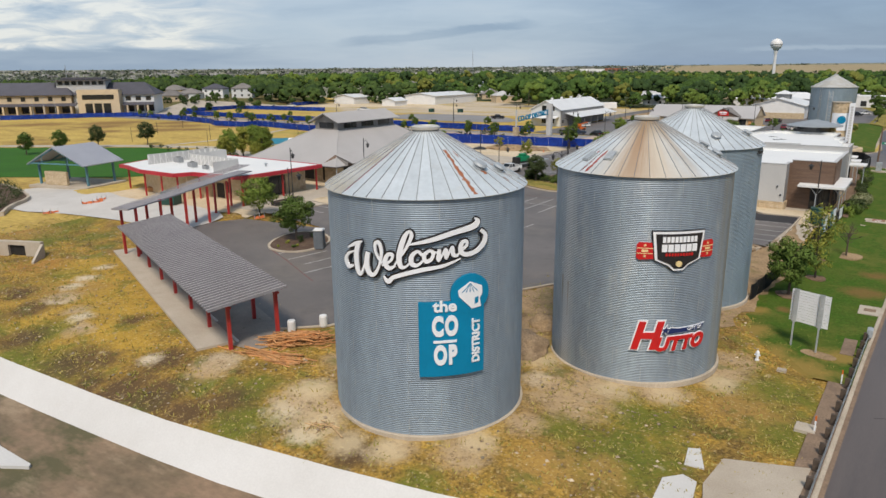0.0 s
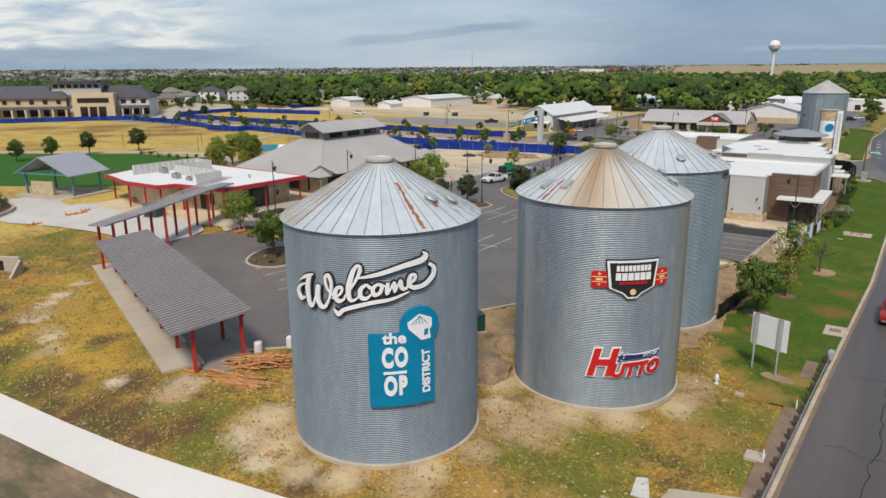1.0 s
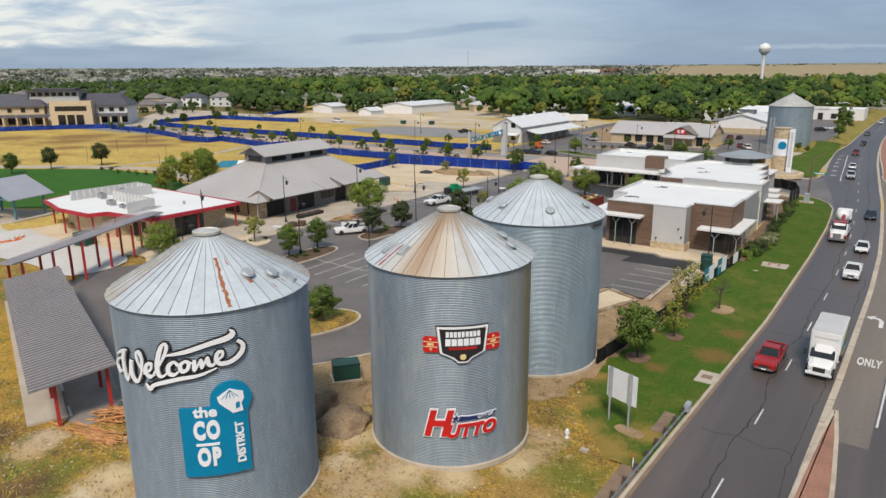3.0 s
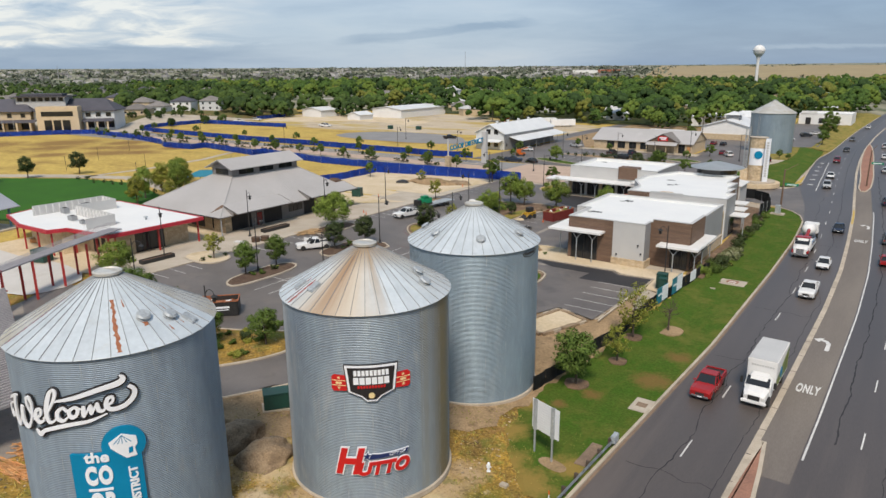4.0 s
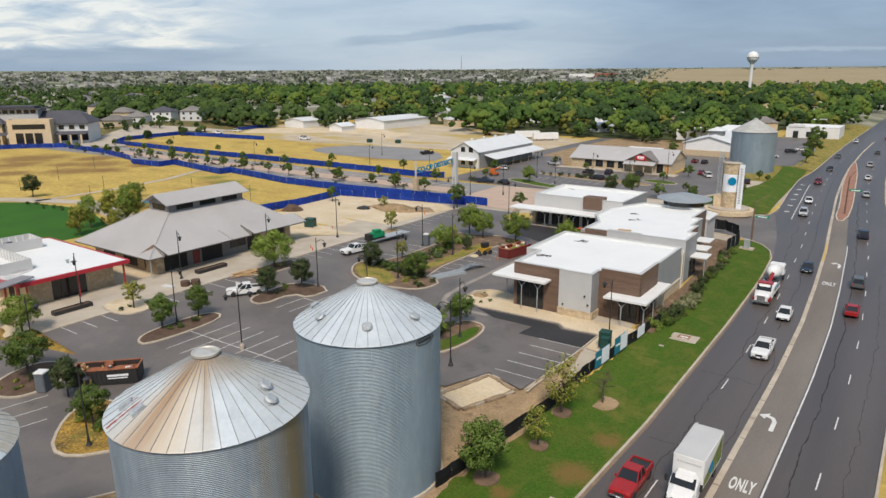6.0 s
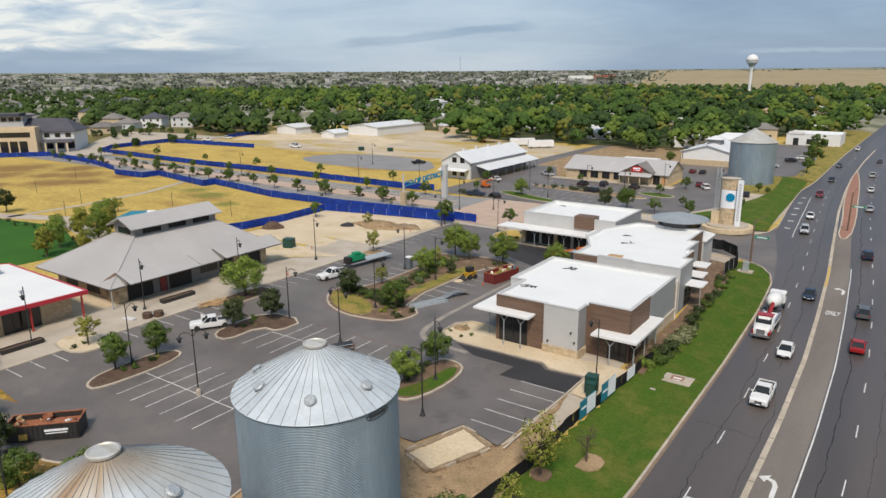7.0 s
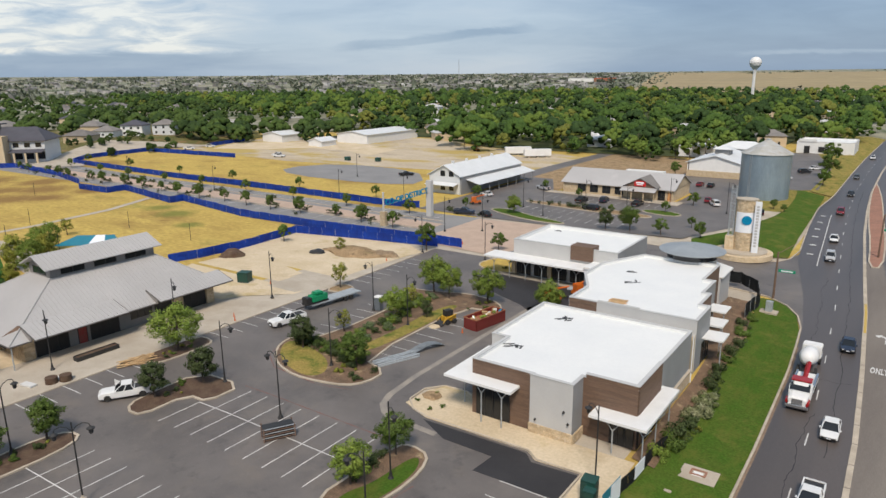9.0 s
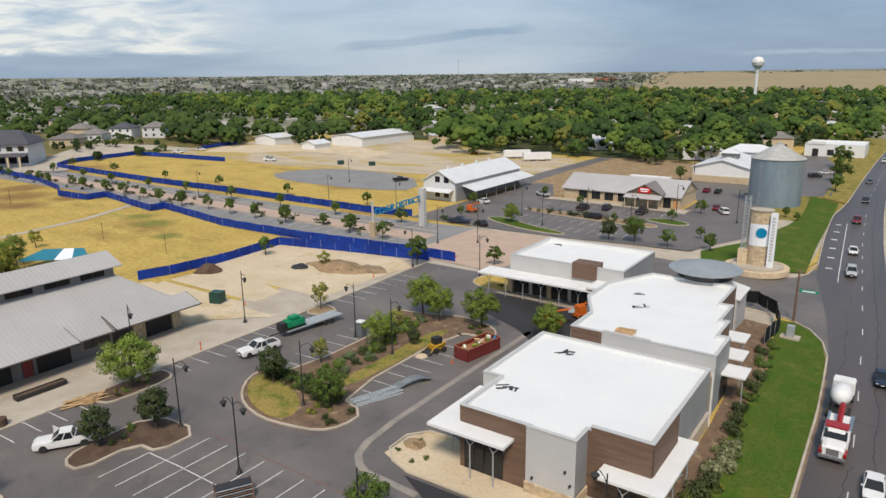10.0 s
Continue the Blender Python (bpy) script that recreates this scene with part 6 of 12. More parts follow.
for g, z0, z1, m_ in ((1.0, 0.1, 0.15, M_SIGNWHITE), (0.0, 0.15, 0.19, M_SIGNNAVY)):
    for poly in (BANNER, STAR):
        poly_ = poly if g else inset(poly, 0.05)[1]
        part("banner", wrap(slant(shape(poly_, z0, z1)), -46.8, 3.35), m_, city)
part("lettering", wrap(slant(move(words("CITY OF", 0.3, 0.02, bold=0.005), pose(1.4, 0.48, 0.2))), -46.8, 3.35), M_SIGNWHITE, city, "small white words on navy")
bm = B()
for k in range(9):
    slab(bm, [(-0.8 + 0.18 * k, -0.1), (-0.68 + 0.18 * k, -0.1), (-0.68 + 0.18 * k, 0.12), (-0.8 + 0.18 * k, 0.12)], 0.02, 0.04)
lathe_bars = bm
mk = thing("maker_badge", "faded dark maker badge under the silo eave", "badge", (-17.2, 63.6, -0.45))
part("bar_row", wrap(lathe_bars, -1.4, 13.35, 0), M_BLACKSTEEL, mk)
part("outline", wrap(swash([(1.05 * math.cos(2 * math.pi * k / 16), 0.3 * math.sin(2 * math.pi * k / 16), 0.05) for k in range(17)], 0.02, 0.04, 3), -1.4, 13.35, 0), M_BLACKSTEEL, mk)

# ---- building helpers ----
def wall_run(parent, a, b, z0, z1, t, material, name="wall", label=""):
    """A wall from a to b in plan; its thickness lies to the left of a-b."""
    a, b = Vector(a), Vector(b)
    d = (b - a).normalized(); n = Vector((-d.y, d.x)) * t
    return part(name, slab(B(), [tuple(a), tuple(b), tuple(b + n), tuple(a + n)], z0, z1), material, parent, label)

def flat_block(parent, poly, z1, mats, drop=0.5, t=0.3, z0=0.0, coping=None):
    """Walls edge by edge round a counter-clockwise plan, a membrane roof behind a parapet."""
    n = len(poly)
    outer, inner = inset(poly, t)
    for i in range(n):
        j = (i + 1) % n
        part("wall", slab(B(), [outer[i], outer[j], inner[j], inner[i]], z0, z1), mats[i % len(mats)], parent)
    part("roof", slab(B(), inner, z1 - drop - 0.25, z1 - drop), M_WHITEROOF, parent, "white membrane roof")
    bm = B(); ring(bm, inset(poly, -0.05)[1], t + 0.1, z1 - 0.02, z1 + 0.07); part("coping", bm, coping or M_GREYPANEL, parent)
    part("parapet_lining", (lambda bm: (ring(bm, inner, 0.02, z1 - drop - 0.01, z1 - 0.03), bm)[1])(B()), M_WHITEROOF, parent)

def recess(parent, axis_, plane, a, b, z0, z1, material, name, out, depth=0.08, label="", bars=0):
    """A door or window: a frame standing proud, dark leaf inside it. out: +1 or -1 along the wall's normal axis."""
    p0, p1 = sorted((plane - 0.02 * out, plane + depth * out))
    q0, q1 = sorted((plane - 0.02 * out, plane + (depth - 0.04) * out))
    mk_ = lambda u0, u1, w0, w1, s0, s1: box(B(), u0, u1, s0, s1, w0, w1) if axis_ == "x" else box(B(), s0, s1, u0, u1, w0, w1)
    leaf = part(name, mk_(a, b, z0, z1, q0, q1), material, parent, label)
    fr = B()
    for u0, u1, w0, w1 in ((a - 0.06, a, z0, z1 + 0.06), (b, b + 0.06, z0, z1 + 0.06), (a, b, z1, z1 + 0.06)):
        add(fr, mk_(u0, u1, w0, w1, p0, p1))
    for k in range(bars):
        u = a + (b - a) * (k + 1) / (bars + 1)
        add(fr, mk_(u - 0.04, u + 0.04, z0, z1, p0, p1))
    part("frame", fr, M_BLACKSTEEL, leaf)
    return leaf

def awning(parent, x0, x1, y0, y1, z, posts, t=0.32):
    """A flat white canopy with branching steel posts."""
    part("canopy", bbox(x0, x1, y0, y1, z - t, z, 0.03), M_WHITE, parent, "flat white steel canopy")
    # black sheet added beneath the white canopy to stand for its shade
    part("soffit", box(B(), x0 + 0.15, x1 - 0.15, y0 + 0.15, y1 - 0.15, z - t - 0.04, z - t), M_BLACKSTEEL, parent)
    for x, y in posts:
        p = part("post", cyl(B(), x, y, 0.0, z - t - 0.9, 0.07, n=10), M_STEEL, parent, "branching galvanised post")
        bm = B()
        for dx, dy in ((0.75, 0), (-0.75, 0)):
            rod(bm, (x, y, z - t - 1.0), (x + dx, y + dy, z - t - 0.05), 0.05, 8)
        part("branch", bm, M_STEEL, p)

def stone_base(parent, x0, x1, y0, y1, h):
    """A plinth of separate limestone blocks in courses round a rectangle's faces y0 and x1."""
    rng = random.Random(int(x0 * 7 + y0))
    z = 0.0
    while z < h - 0.05:
        ch = min(h - z, 0.28 + 0.08 * rng.random())
        x = x0
        while x < x1 - 0.05:
            w = min(x1 - x, 0.5 + 0.5 * rng.random())
            part("stone", bbox(x + 0.008, x + w - 0.008, y0 - 0.12 - 0.03 * rng.random(), y0 + 0.02, z, z + ch - 0.012, 0.015), M_STONE, parent)
            x += w
        y = y0
        while y < y1 - 0.05:
            w = min(y1 - y, 0.5 + 0.5 * rng.random())
            part("stone", bbox(x1 - 0.02, x1 + 0.12 + 0.03 * rng.random(), y + 0.008, y + w - 0.008, z, z + ch - 0.012, 0.015), M_STONE, parent)
            y += w
        z += ch

def planks(parent, axis_, plane, a, b, z0, z1, out, h=0.2, avoid=()):
    """Brown boards over a wall face, each its own piece, in staggered lengths."""
    rng = random.Random(int(a * 13 + z1 * 7 + plane))
    z = z0
    while z < z1 - 0.03:
        zh = min(z1, z + h)
        u = a
        while u < b - 0.02:
            w = min(b - u, 1.2 + 1.6 * rng.random())
            if b - u - w < 0.3:
                w = b - u
            if not any(u < q1 and u + w > q0 and z < q3 and zh > q2 for q0, q1, q2, q3 in avoid):
                p0, p1 = sorted((plane, plane + (0.022 + 0.008 * rng.random()) * out))
                bm = box(B(), u + 0.004, u + w - 0.004, p0, p1, z + 0.005, zh - 0.005) if axis_ == "x" else box(B(), p0, p1, u + 0.004, u + w - 0.004, z + 0.005, zh - 0.005)
                part("plank", bm, M_BROWN, parent)
            u += w
        z = zh

# ---- restaurant row ----
rest = thing("restaurant_building", "flat-roofed restaurant with brown planks and grey panels", "building")
R1 = [(-27.4, 107.0), (-20.2, 107.0), (-20.2, 106.8), (-15.4, 106.8), (-15.4, 109.3), (-9.6, 109.3), (-9.6, 116.4), (-9.75, 116.4), (-9.75, 128.2), (-29.4, 128.2), (-29.4, 114.5), (-27.4, 114.5)]
flat_block(rest, R1, 6.5, [M_BROWN, M_GREYPANEL, M_GREYPANEL, M_GREYSIDE, M_BROWN, M_BROWN, M_GREYSIDE, M_GREYSIDE, M_GREYPANEL, M_GREYPANEL, M_GREYPANEL, M_BROWN], 0.35)
part("raised_parapet", (lambda bm: (slab(bm, [(-15.1, 109.25), (-9.55, 109.25), (-9.55, 116.4), (-9.9, 116.4), (-9.9, 109.6), (-15.1, 109.6)], 6.5, 6.88), bm)[1])(B()), M_BROWN, rest)
part("coping", slab(B(), [(-15.15, 109.2), (-9.5, 109.2), (-9.5, 116.5), (-9.95, 116.5), (-9.95, 109.65), (-15.15, 109.65)], 6.88, 6.96), M_GREYPANEL, rest)
planks(rest, "x", 106.995, -27.35, -20.25, 0.35, 6.4, -1, 0.22, [(-26.9, -22.6, 0, 4.15)])
planks(rest, "x", 109.245, -15.05, -9.6, 0.3, 6.8, -1, 0.22, [(-12.4, -9.6, 0, 3.25)])
planks(rest, "y", -9.545, 109.35, 116.4, 3.3, 6.8, 1, 0.22)
recess(rest, "x", 106.98, -26.8, -22.7, 0.1, 4.0, M_GLASS, "storefront_window", -1, label="dark glass storefront", bars=3)
recess(rest, "x", 109.22, -12.3, -9.9, 0.1, 3.1, M_GLASS, "storefront_window", -1, label="dark glass storefront", bars=2)
recess(rest, "y", -9.52, 109.6, 115.6, 0.1, 3.1, M_GLASS, "storefront_window", 1, label="dark glass storefront", bars=4)
recess(rest, "y", -27.42, 107.4, 113.6, 0.1, 4.0, M_GLASS, "storefront_window", -1, label="dark glass storefront", bars=4)
stone_base(rest, -20.3, -15.3, 106.78, 109.2, 1.1)
part("stone_plinth", box(B(), -9.75, -9.5, 116.6, 128.0, 0, 1.5), M_STONE, rest)
part("plinth_cap", box(B(), -9.75, -9.42, 116.5, 128.1, 1.5, 1.62), M_CONC, rest)
awning(rest, -29.9, -21.5, 105.0, 114.6, 4.8, [(-25.4, 105.6), (-22.9, 105.6), (-29.4, 108.5), (-29.4, 113)])
awning(rest, -13.8, -7.9, 107.0, 117.5, 3.75, [(-11.4, 107.5), (-8.5, 108.0), (-8.5, 112), (-8.5, 116.4)])
part("drain_pipe", rod(B(), (-9.45, 128.0, 0), (-9.45, 128.0, 6.2), 0.08), M_WHITE, rest)
for a, b in ((-19.6, 1.5), (-16.4, 3.2), (-15.9, 2.0)):
    part("wall_light", box(B(), a, a + 0.18, 106.6, 106.8, b, b + 0.22), M_BLACKSTEEL, rest)
rng = random.Random(5)
def scraps(x, y, z, n_, spread_, label):
    t_ = thing("roof_scraps", label, "membrane scraps", (x, y, z))
    for k in range(n_):
        part("scrap", move(bbox(-0.3, 0.3, -0.09, 0.09, 0, 0.03, 0.01), pose(rng.uniform(-spread_, spread_), rng.uniform(-spread_, spread_) * 0.7, 0.002 * k, 0, 0, rng.choice((20, 35, 40, 110, 125)) + rng.uniform(-9, 9)) @ Matrix.Diagonal((rng.uniform(0.9, 2.4), rng.uniform(1.0, 2.2), 1, 1))), M_BLACKSTEEL, t_)
scraps(-25.6, 113.0, 6.152, 7, 0.9, "dark membrane offcuts lying on the white roof")
scraps(-24.4, 124.8, 6.152, 7, 0.8, "curled dark offcuts lying on the white roof")
scraps(-11.0, 110.6, 6.152, 3, 0.5, "few dark offcuts on the white roof corner")

rest2 = thing("restaurant_annex", "stepped flat-roofed building with white roof and awnings", "building")
R2 = [(-27.0, 131.0), (-9.9, 131.0), (-9.9, 137.6), (-11.2, 137.6), (-11.2, 143.0), (-12.2, 143.0), (-12.2, 149.5), (-13.8, 149.5), (-13.8, 158.5), (-26, 158.5), (-30, 150), (-30, 143), (-27.0, 137)]
flat_block(rest2, R2, 6.9, [M_GREYPANEL, M_GREYSIDE, M_GREYPANEL, M_BROWN, M_GREYPANEL, M_GREYSIDE, M_GREYPANEL, M_BROWN, M_GREYPANEL], 0.4)
planks(rest2, "x", 130.99, -26.95, -23.0, 4.6, 6.85, -1, 0.22)
part("raised_parapet", slab(B(), [(-22.9, 130.96), (-17.2, 130.96), (-17.2, 131.3), (-22.9, 131.3)], 6.9, 7.15), M_GREYPANEL, rest2)
part("link_roof", box(B(), -29.0, -10.2, 128.22, 130.98, 4.4, 4.7), M_WHITEROOF, rest2)
part("link_wall", box(B(), -10.3, -10.0, 128.22, 130.98, 0, 4.9), M_STONE, rest2, "limestone wall between the buildings")
for y0, y1, x in ((134.0, 137.4, -9.9), (139.2, 142.6, -11.2), (145.2, 148.6, -12.2)):
    part("awning", bbox(x, x + 2.6, y0, y1, 3.5, 3.72, 0.03), M_WHITE, rest2, "flat white awning")
    part("post", cyl(B(), x + 2.3, y0 + 0.3, 0, 3.5, 0.07, n=8), M_STEEL, rest2)
    recess(rest2, "y", x, y0, y1, 0.1, 2.9, M_GLASS, "storefront_window", 1, bars=2)
scraps(-23.2, 143.5, 6.502, 5, 1.2, "dark strips of roofing on the white roof")
scraps(-24.4, 148.5, 6.502, 3, 0.7, "dark strips of roofing on the white roof")
pal = thing("lumber_stack", "pallet of pale boards on the white roof", "lumber", (-21.0, 133.6, 6.502))
for k in range(9):
    part("board", move(box(B(), -1.1, 1.1, -0.09, 0.09, 0, 0.06), pose(rng.uniform(-0.3, 0.3), -0.8 + 0.2 * k, 0.06 * (k % 3), 0, 0, rng.uniform(-9, 9))), M_PALE if k % 3 else M_LUMBER, pal)
cup = thing("round_cupola", "round clerestory with a shallow metal cone roof", "cupola", (-19.0, 161.5, -0.2))
part("drum", lathe(B(), [(3.9, 4.0), (3.9, 7.2)], 32), M_GREYPANEL, cup)
part("window_band", lathe(B(), [(3.7, 7.1), (3.95, 7.1), (3.95, 8.2), (3.7, 8.2)], 32), M_GLASS, cup, "dark ribbon of glass")
part("cone_roof", lathe(B(), [(5.1, 8.15), (5.25, 8.2), (5.25, 8.32), (0.9, 9.35), (0.1, 9.45)], 40), M_CONEROOF, cup, "shallow grey metal cone")
part("base_wall", slab(B(), [(-3.8, -3), (5.5, -3), (5.5, 3.5), (3, 5.4), (-3.8, 5.4)], 0, 5.0), M_GREYPANEL, cup)
part("base_roof", slab(B(), [(-4.0, -3.1), (5.9, -3.1), (5.9, 3.7), (3.1, 5.7), (-4.0, 5.7)], 5.0, 5.2), M_WHITEROOF, cup)

north = thing("shop_building", "flat-roofed shops with deep white canopy and posts", "building")
RN = [(-50.4, 157.6), (-30.2, 157.6), (-30.2, 172.6), (-50.4, 172.6)]
flat_block(north, RN, 6.6, [M_GREYPANEL, M_GREYSIDE, M_GREYPANEL, M_STONE], 0.6)
part("raised_parapet", slab(B(), [(-38.8, 157.3), (-34.6, 157.3), (-34.6, 160), (-38.8, 160)], 4.4, 7.0), M_BROWN, north, "brown plank parapet block")
part("lower_roof", box(B(), -34.6, -27.5, 153.4, 160.0, 4.2, 4.55), M_WHITEROOF, north)
part("lower_wall", box(B(), -34.4, -27.8, 156.6, 159.8, 0, 4.2), M_GREYSIDE, north)
awning(north, -54.6, -30.6, 153.6, 157.8, 3.9, [(-52.8 + 3.3 * k, 154.4) for k in range(7)])
for k in range(5):
    recess(north, "x", 157.58, -49.6 + 3.6 * k, -46.8 + 3.6 * k, 0.1, 3.0, M_GLASS, "storefront_window", -1, bars=2)
part("stone_pier", box(B(), -50.6, -49.8, 157.2, 157.7, 0, 3.4), M_STONE, north)
part("stone_pier", box(B(), -43.2, -42.4, 157.2, 157.7, 0, 3.4), M_STONE, north)
scraps(-47.5, 170.0, 6.002, 3, 0.8, "dark vent scraps on the white roof")

def seams(parent, pts, al, pitch, m_):
    """Standing seams of a sheet roof, each its own strip."""
    bm = ribs(B(), pts, al, pitch, 0.05, 0.045)
    vs, fs_ = [v.co.copy() for v in bm.verts], 8
    bm.free()
    for k in range(0, len(vs), 8):
        b = B(); q = [b.verts.new(c) for c in vs[k:k + 8]]
        for f in ((0, 1, 5, 4), (1, 2, 6, 5), (2, 3, 7, 6), (3, 2, 1, 0), (4, 5, 6, 7)):
            b.faces.new([q[i] for i in f])
        part("roof_seam", b, m_, parent)

# ---- event hall ----
M_FASCIA = surf("dark_fascia", (0.075, 0.068, 0.063), (0.095, 0.086, 0.08), rough=0.7, size=2, fine=8)
hall = thing("event_hall", "long grey metal-roofed hall with clerestory and stone corners", "hall")
HX0, HX1, HY0, HY1 = -104.0, -84.6, 86.5, 116.0
for a, b, m_ in (((HX0, HY0), (HX1, HY0), M_STONE), ((HX1, HY0), (HX1, HY1), M_HALLWALL), ((HX1, HY1), (HX0, HY1), M_STONE), ((HX0, HY1), (HX0, HY0), M_HALLWALL)):
    wall_run(hall, a, b, 0, 3.4, 0.3, m_)
def roof_face(name, pts, al, pitch=0.62, parent=hall, m_=M_HALLROOF, thick=0.14):
    ob = part(name, plate(B(), pts, thick), m_, parent)
    seams(parent, pts, al, pitch, m_)
    return ob
EX0, EX1, EY0, EY1, EZ = -105.6, -82.4, 83.8, 117.4, 3.35
CX0, CX1, CY0, CY1, CZ = -97.2, -91.2, 94.0, 110.5, 8.3
ZM = EZ + 2.6 * (CZ - EZ) / (EX1 - CX1)   # the front slope is cut back where the shed dormers stand
roof_face("roof_slope", [(-85.0, 86.81, ZM), (-85.0, 115.36, ZM), (CX1, CY1, CZ), (CX1, CY0, CZ)], (0, 1, 0))
roof_face("roof_slope", [(EX1, 99.2, EZ), (EX1, 104.8, EZ), (-85.02, 104.8, ZM), (-85.02, 99.2, ZM)], (0, 1, 0))
part("roof_corner", plate(B(), [(EX1, EY0, EZ), (EX1, 86.6, EZ), (-84.8, 86.6, EZ + 1.35)], 0.14), M_HALLROOF, hall)
roof_face("roof_slope", [(EX0, EY0, EZ), (EX0, EY1, EZ), (CX0, CY1, CZ), (CX0, CY0, CZ)], (0, 1, 0))
roof_face("roof_slope", [(EX0, EY0, EZ), (EX1, EY0, EZ), (CX1, CY0, CZ), (CX0, CY0, CZ)], (1, 0, 0))
roof_face("roof_slope", [(EX0, EY1, EZ), (EX1, EY1, EZ), (CX1, CY1, CZ), (CX0, CY1, CZ)], (1, 0, 0))
for a, b in (((EX1, EY0, EZ), (CX1, CY0, CZ)), ((EX1, EY1, EZ), (CX1, CY1, CZ)), ((EX0, EY0, EZ), (CX0, CY0, CZ))):
    part("hip_cap", rod(B(), Vector(a) + Vector((0, 0, 0.05)), Vector(b) + Vector((0, 0, 0.05)), 0.09, 6), M_HALLROOF, hall)
part("clerestory_wall", slab(B(), [(CX0, CY0), (CX1, CY0), (CX1, CY1), (CX0, CY1)], 7.2, 9.75), M_HALLWALL, hall)
CE = [(CX0 - 0.9, CY0 - 1.0), (CX1 + 0.9, CY0 - 1.0), (CX1 + 0.9, CY1 + 1.0), (CX0 - 0.9, CY1 + 1.0)]
RX = (CX0 + CX1) / 2
roof_face("clerestory_roof", [(CE[1][0], CE[1][1], 9.75), (CE[2][0], CE[2][1], 9.75), (RX, CE[2][1], 11.35), (RX, CE[1][1], 11.35)], (0, 1, 0))
roof_face("clerestory_roof", [(CE[0][0], CE[0][1], 9.75), (CE[3][0], CE[3][1], 9.75), (RX, CE[3][1], 11.35), (RX, CE[0][1], 11.35)], (0, 1, 0))
part("clerestory_gable", plate(B(), [(CX0, CY0 + 0.05, 9.7), (CX1, CY0 + 0.05, 9.7), (RX, CY0 + 0.06, 11.2)], 0.05), M_HALLWALL, hall)
for k in range(3):
    y0 = CY0 + 1.6 + 5.0 * k
    recess(hall, "y", CX1, y0, y0 + 3.4, 8.55, 9.55, M_GLASS, "clerestory_window", 1, bars=1)
recess(hall, "x", CY0, CX0 + 1.2, CX1 - 1.2, 8.55, 9.55, M_GLASS, "clerestory_window", -1, bars=1)
for y0, y1, xo in ((86.4, 99.4, -80.9), (104.6, 117.9, -81.2)):   # shed dormers over the front doors
    roof_face("dormer_roof", [(xo, y0, 3.75), (xo, y1, 3.75), (-84.95, y1, 4.95), (-84.95, y0, 4.95)], (0, 1, 0))
    for y in (y0, y1):
        part("dormer_cheek", slab(B(), [(-84.9, y - 0.08), (-82.0, y - 0.08), (-82.0, y + 0.08), (-84.9, y + 0.08)], 3.3, lambda x, q: 3.9 + max(0, (-82 - x)) * 0.3), M_HALLWALL, hall)
    for a, b in (((xo, y0, 3.68), (xo, y1, 3.68)), ((xo, y0, 3.68), (-84.9, y0, 4.86)), ((xo, y1, 3.68), (-84.9, y1, 4.86))):
        part("fascia", rod(B(), a, b, 0.11, 4), M_FASCIA, hall, "dark fascia board")
    part("dormer_wall", box(B(), -84.7, -84.4, y0 + 0.3, y1 - 0.3, 3.0, 4.4), M_HALLWALL, hall)
for y0, y1, z1, m_, nm in ((87.9, 92.2, 3.0, M_DARK, "garage_door"), (93.6, 94.8, 2.4, M_REDRUST, "entrance_door"), (95.4, 99.6, 3.0, M_DARK, "garage_door"), (101.6, 105.0, 2.6, M_GLASS, "window"), (105.6, 108.4, 3.0, M_DARK, "garage_door"), (110.6, 114.6, 3.1, M_DARK, "garage_door")):
    recess(hall, "y", HX1, y0, y1, 1.2 if nm == "window" else 0.1, z1, m_, nm, 1, bars=0 if nm == "entrance_door" else 2)
for x0, x1 in ((-101, -97.5), (-94.5, -90.6), (-88.2, -85.8)):
    recess(hall, "x", HY0, x0, x1, 0.4, 2.7, M_DARK, "window", -1, bars=1)
for a, b in (((EX1, EY0), (EX1, 86.6)), ((EX1, 99.2), (EX1, 104.8)), ((EX0, EY0), (EX1, EY0)), ((EX0, EY1), (EX1, EY1))):
    part("fascia", rod(B(), (*a, EZ - 0.12), (*b, EZ - 0.12), 0.1, 4), M_FASCIA, hall, "dark fascia board")
def stone_pier(parent, x0, x1, y0, y1, h):
    rng_ = random.Random(int(x0 * 11 + y0 * 3)); z = 0
    while z < h - 0.05:
        ch = min(h - z, 0.3 + 0.12 * rng_.random())
        for ax, a, b in (("x", x0, x1), ("y", y0, y1)):
            u = a
            while u < b - 0.05:
                w = min(b - u, 0.45 + 0.5 * rng_.random())
                d = 0.03 * rng_.random()
                bm = bbox(u + 0.006, u + w - 0.006, y0 - 0.02 - d, y0 + 0.1, z, z + ch - 0.01, 0.012) if ax == "x" else bbox(x1 - 0.1, x1 + 0.02 + d, u + 0.006, u + w - 0.006, z, z + ch - 0.01, 0.012)
                part("stone", bm, M_STONE, parent); u += w
        z += ch
    part("core", box(B(), x0 + 0.02, x1 - 0.02, y0 + 0.02, y1 - 0.02, 0, h - 0.02), M_STONE, parent)
stone_pier(hall, -87.5, -84.3, 86.2, 87.6, 3.3)
stone_pier(hall, -85.2, -84.3, 108.6, 110.4, 3.3)
stone_pier(hall, -85.2, -84.3, 114.8, 116.2, 3.3)
part("corner_post", cyl(B(), -82.6, 84.1, 0, 3.4, 0.09, n=8), M_STEEL, hall)
part("corner_gable", plate(B(), [(-86.4, 84.0, 3.3), (-82.3, 87.6, 3.3), (-84.8, 86.2, 5.0)], 0.1), M_BROWN, hall)

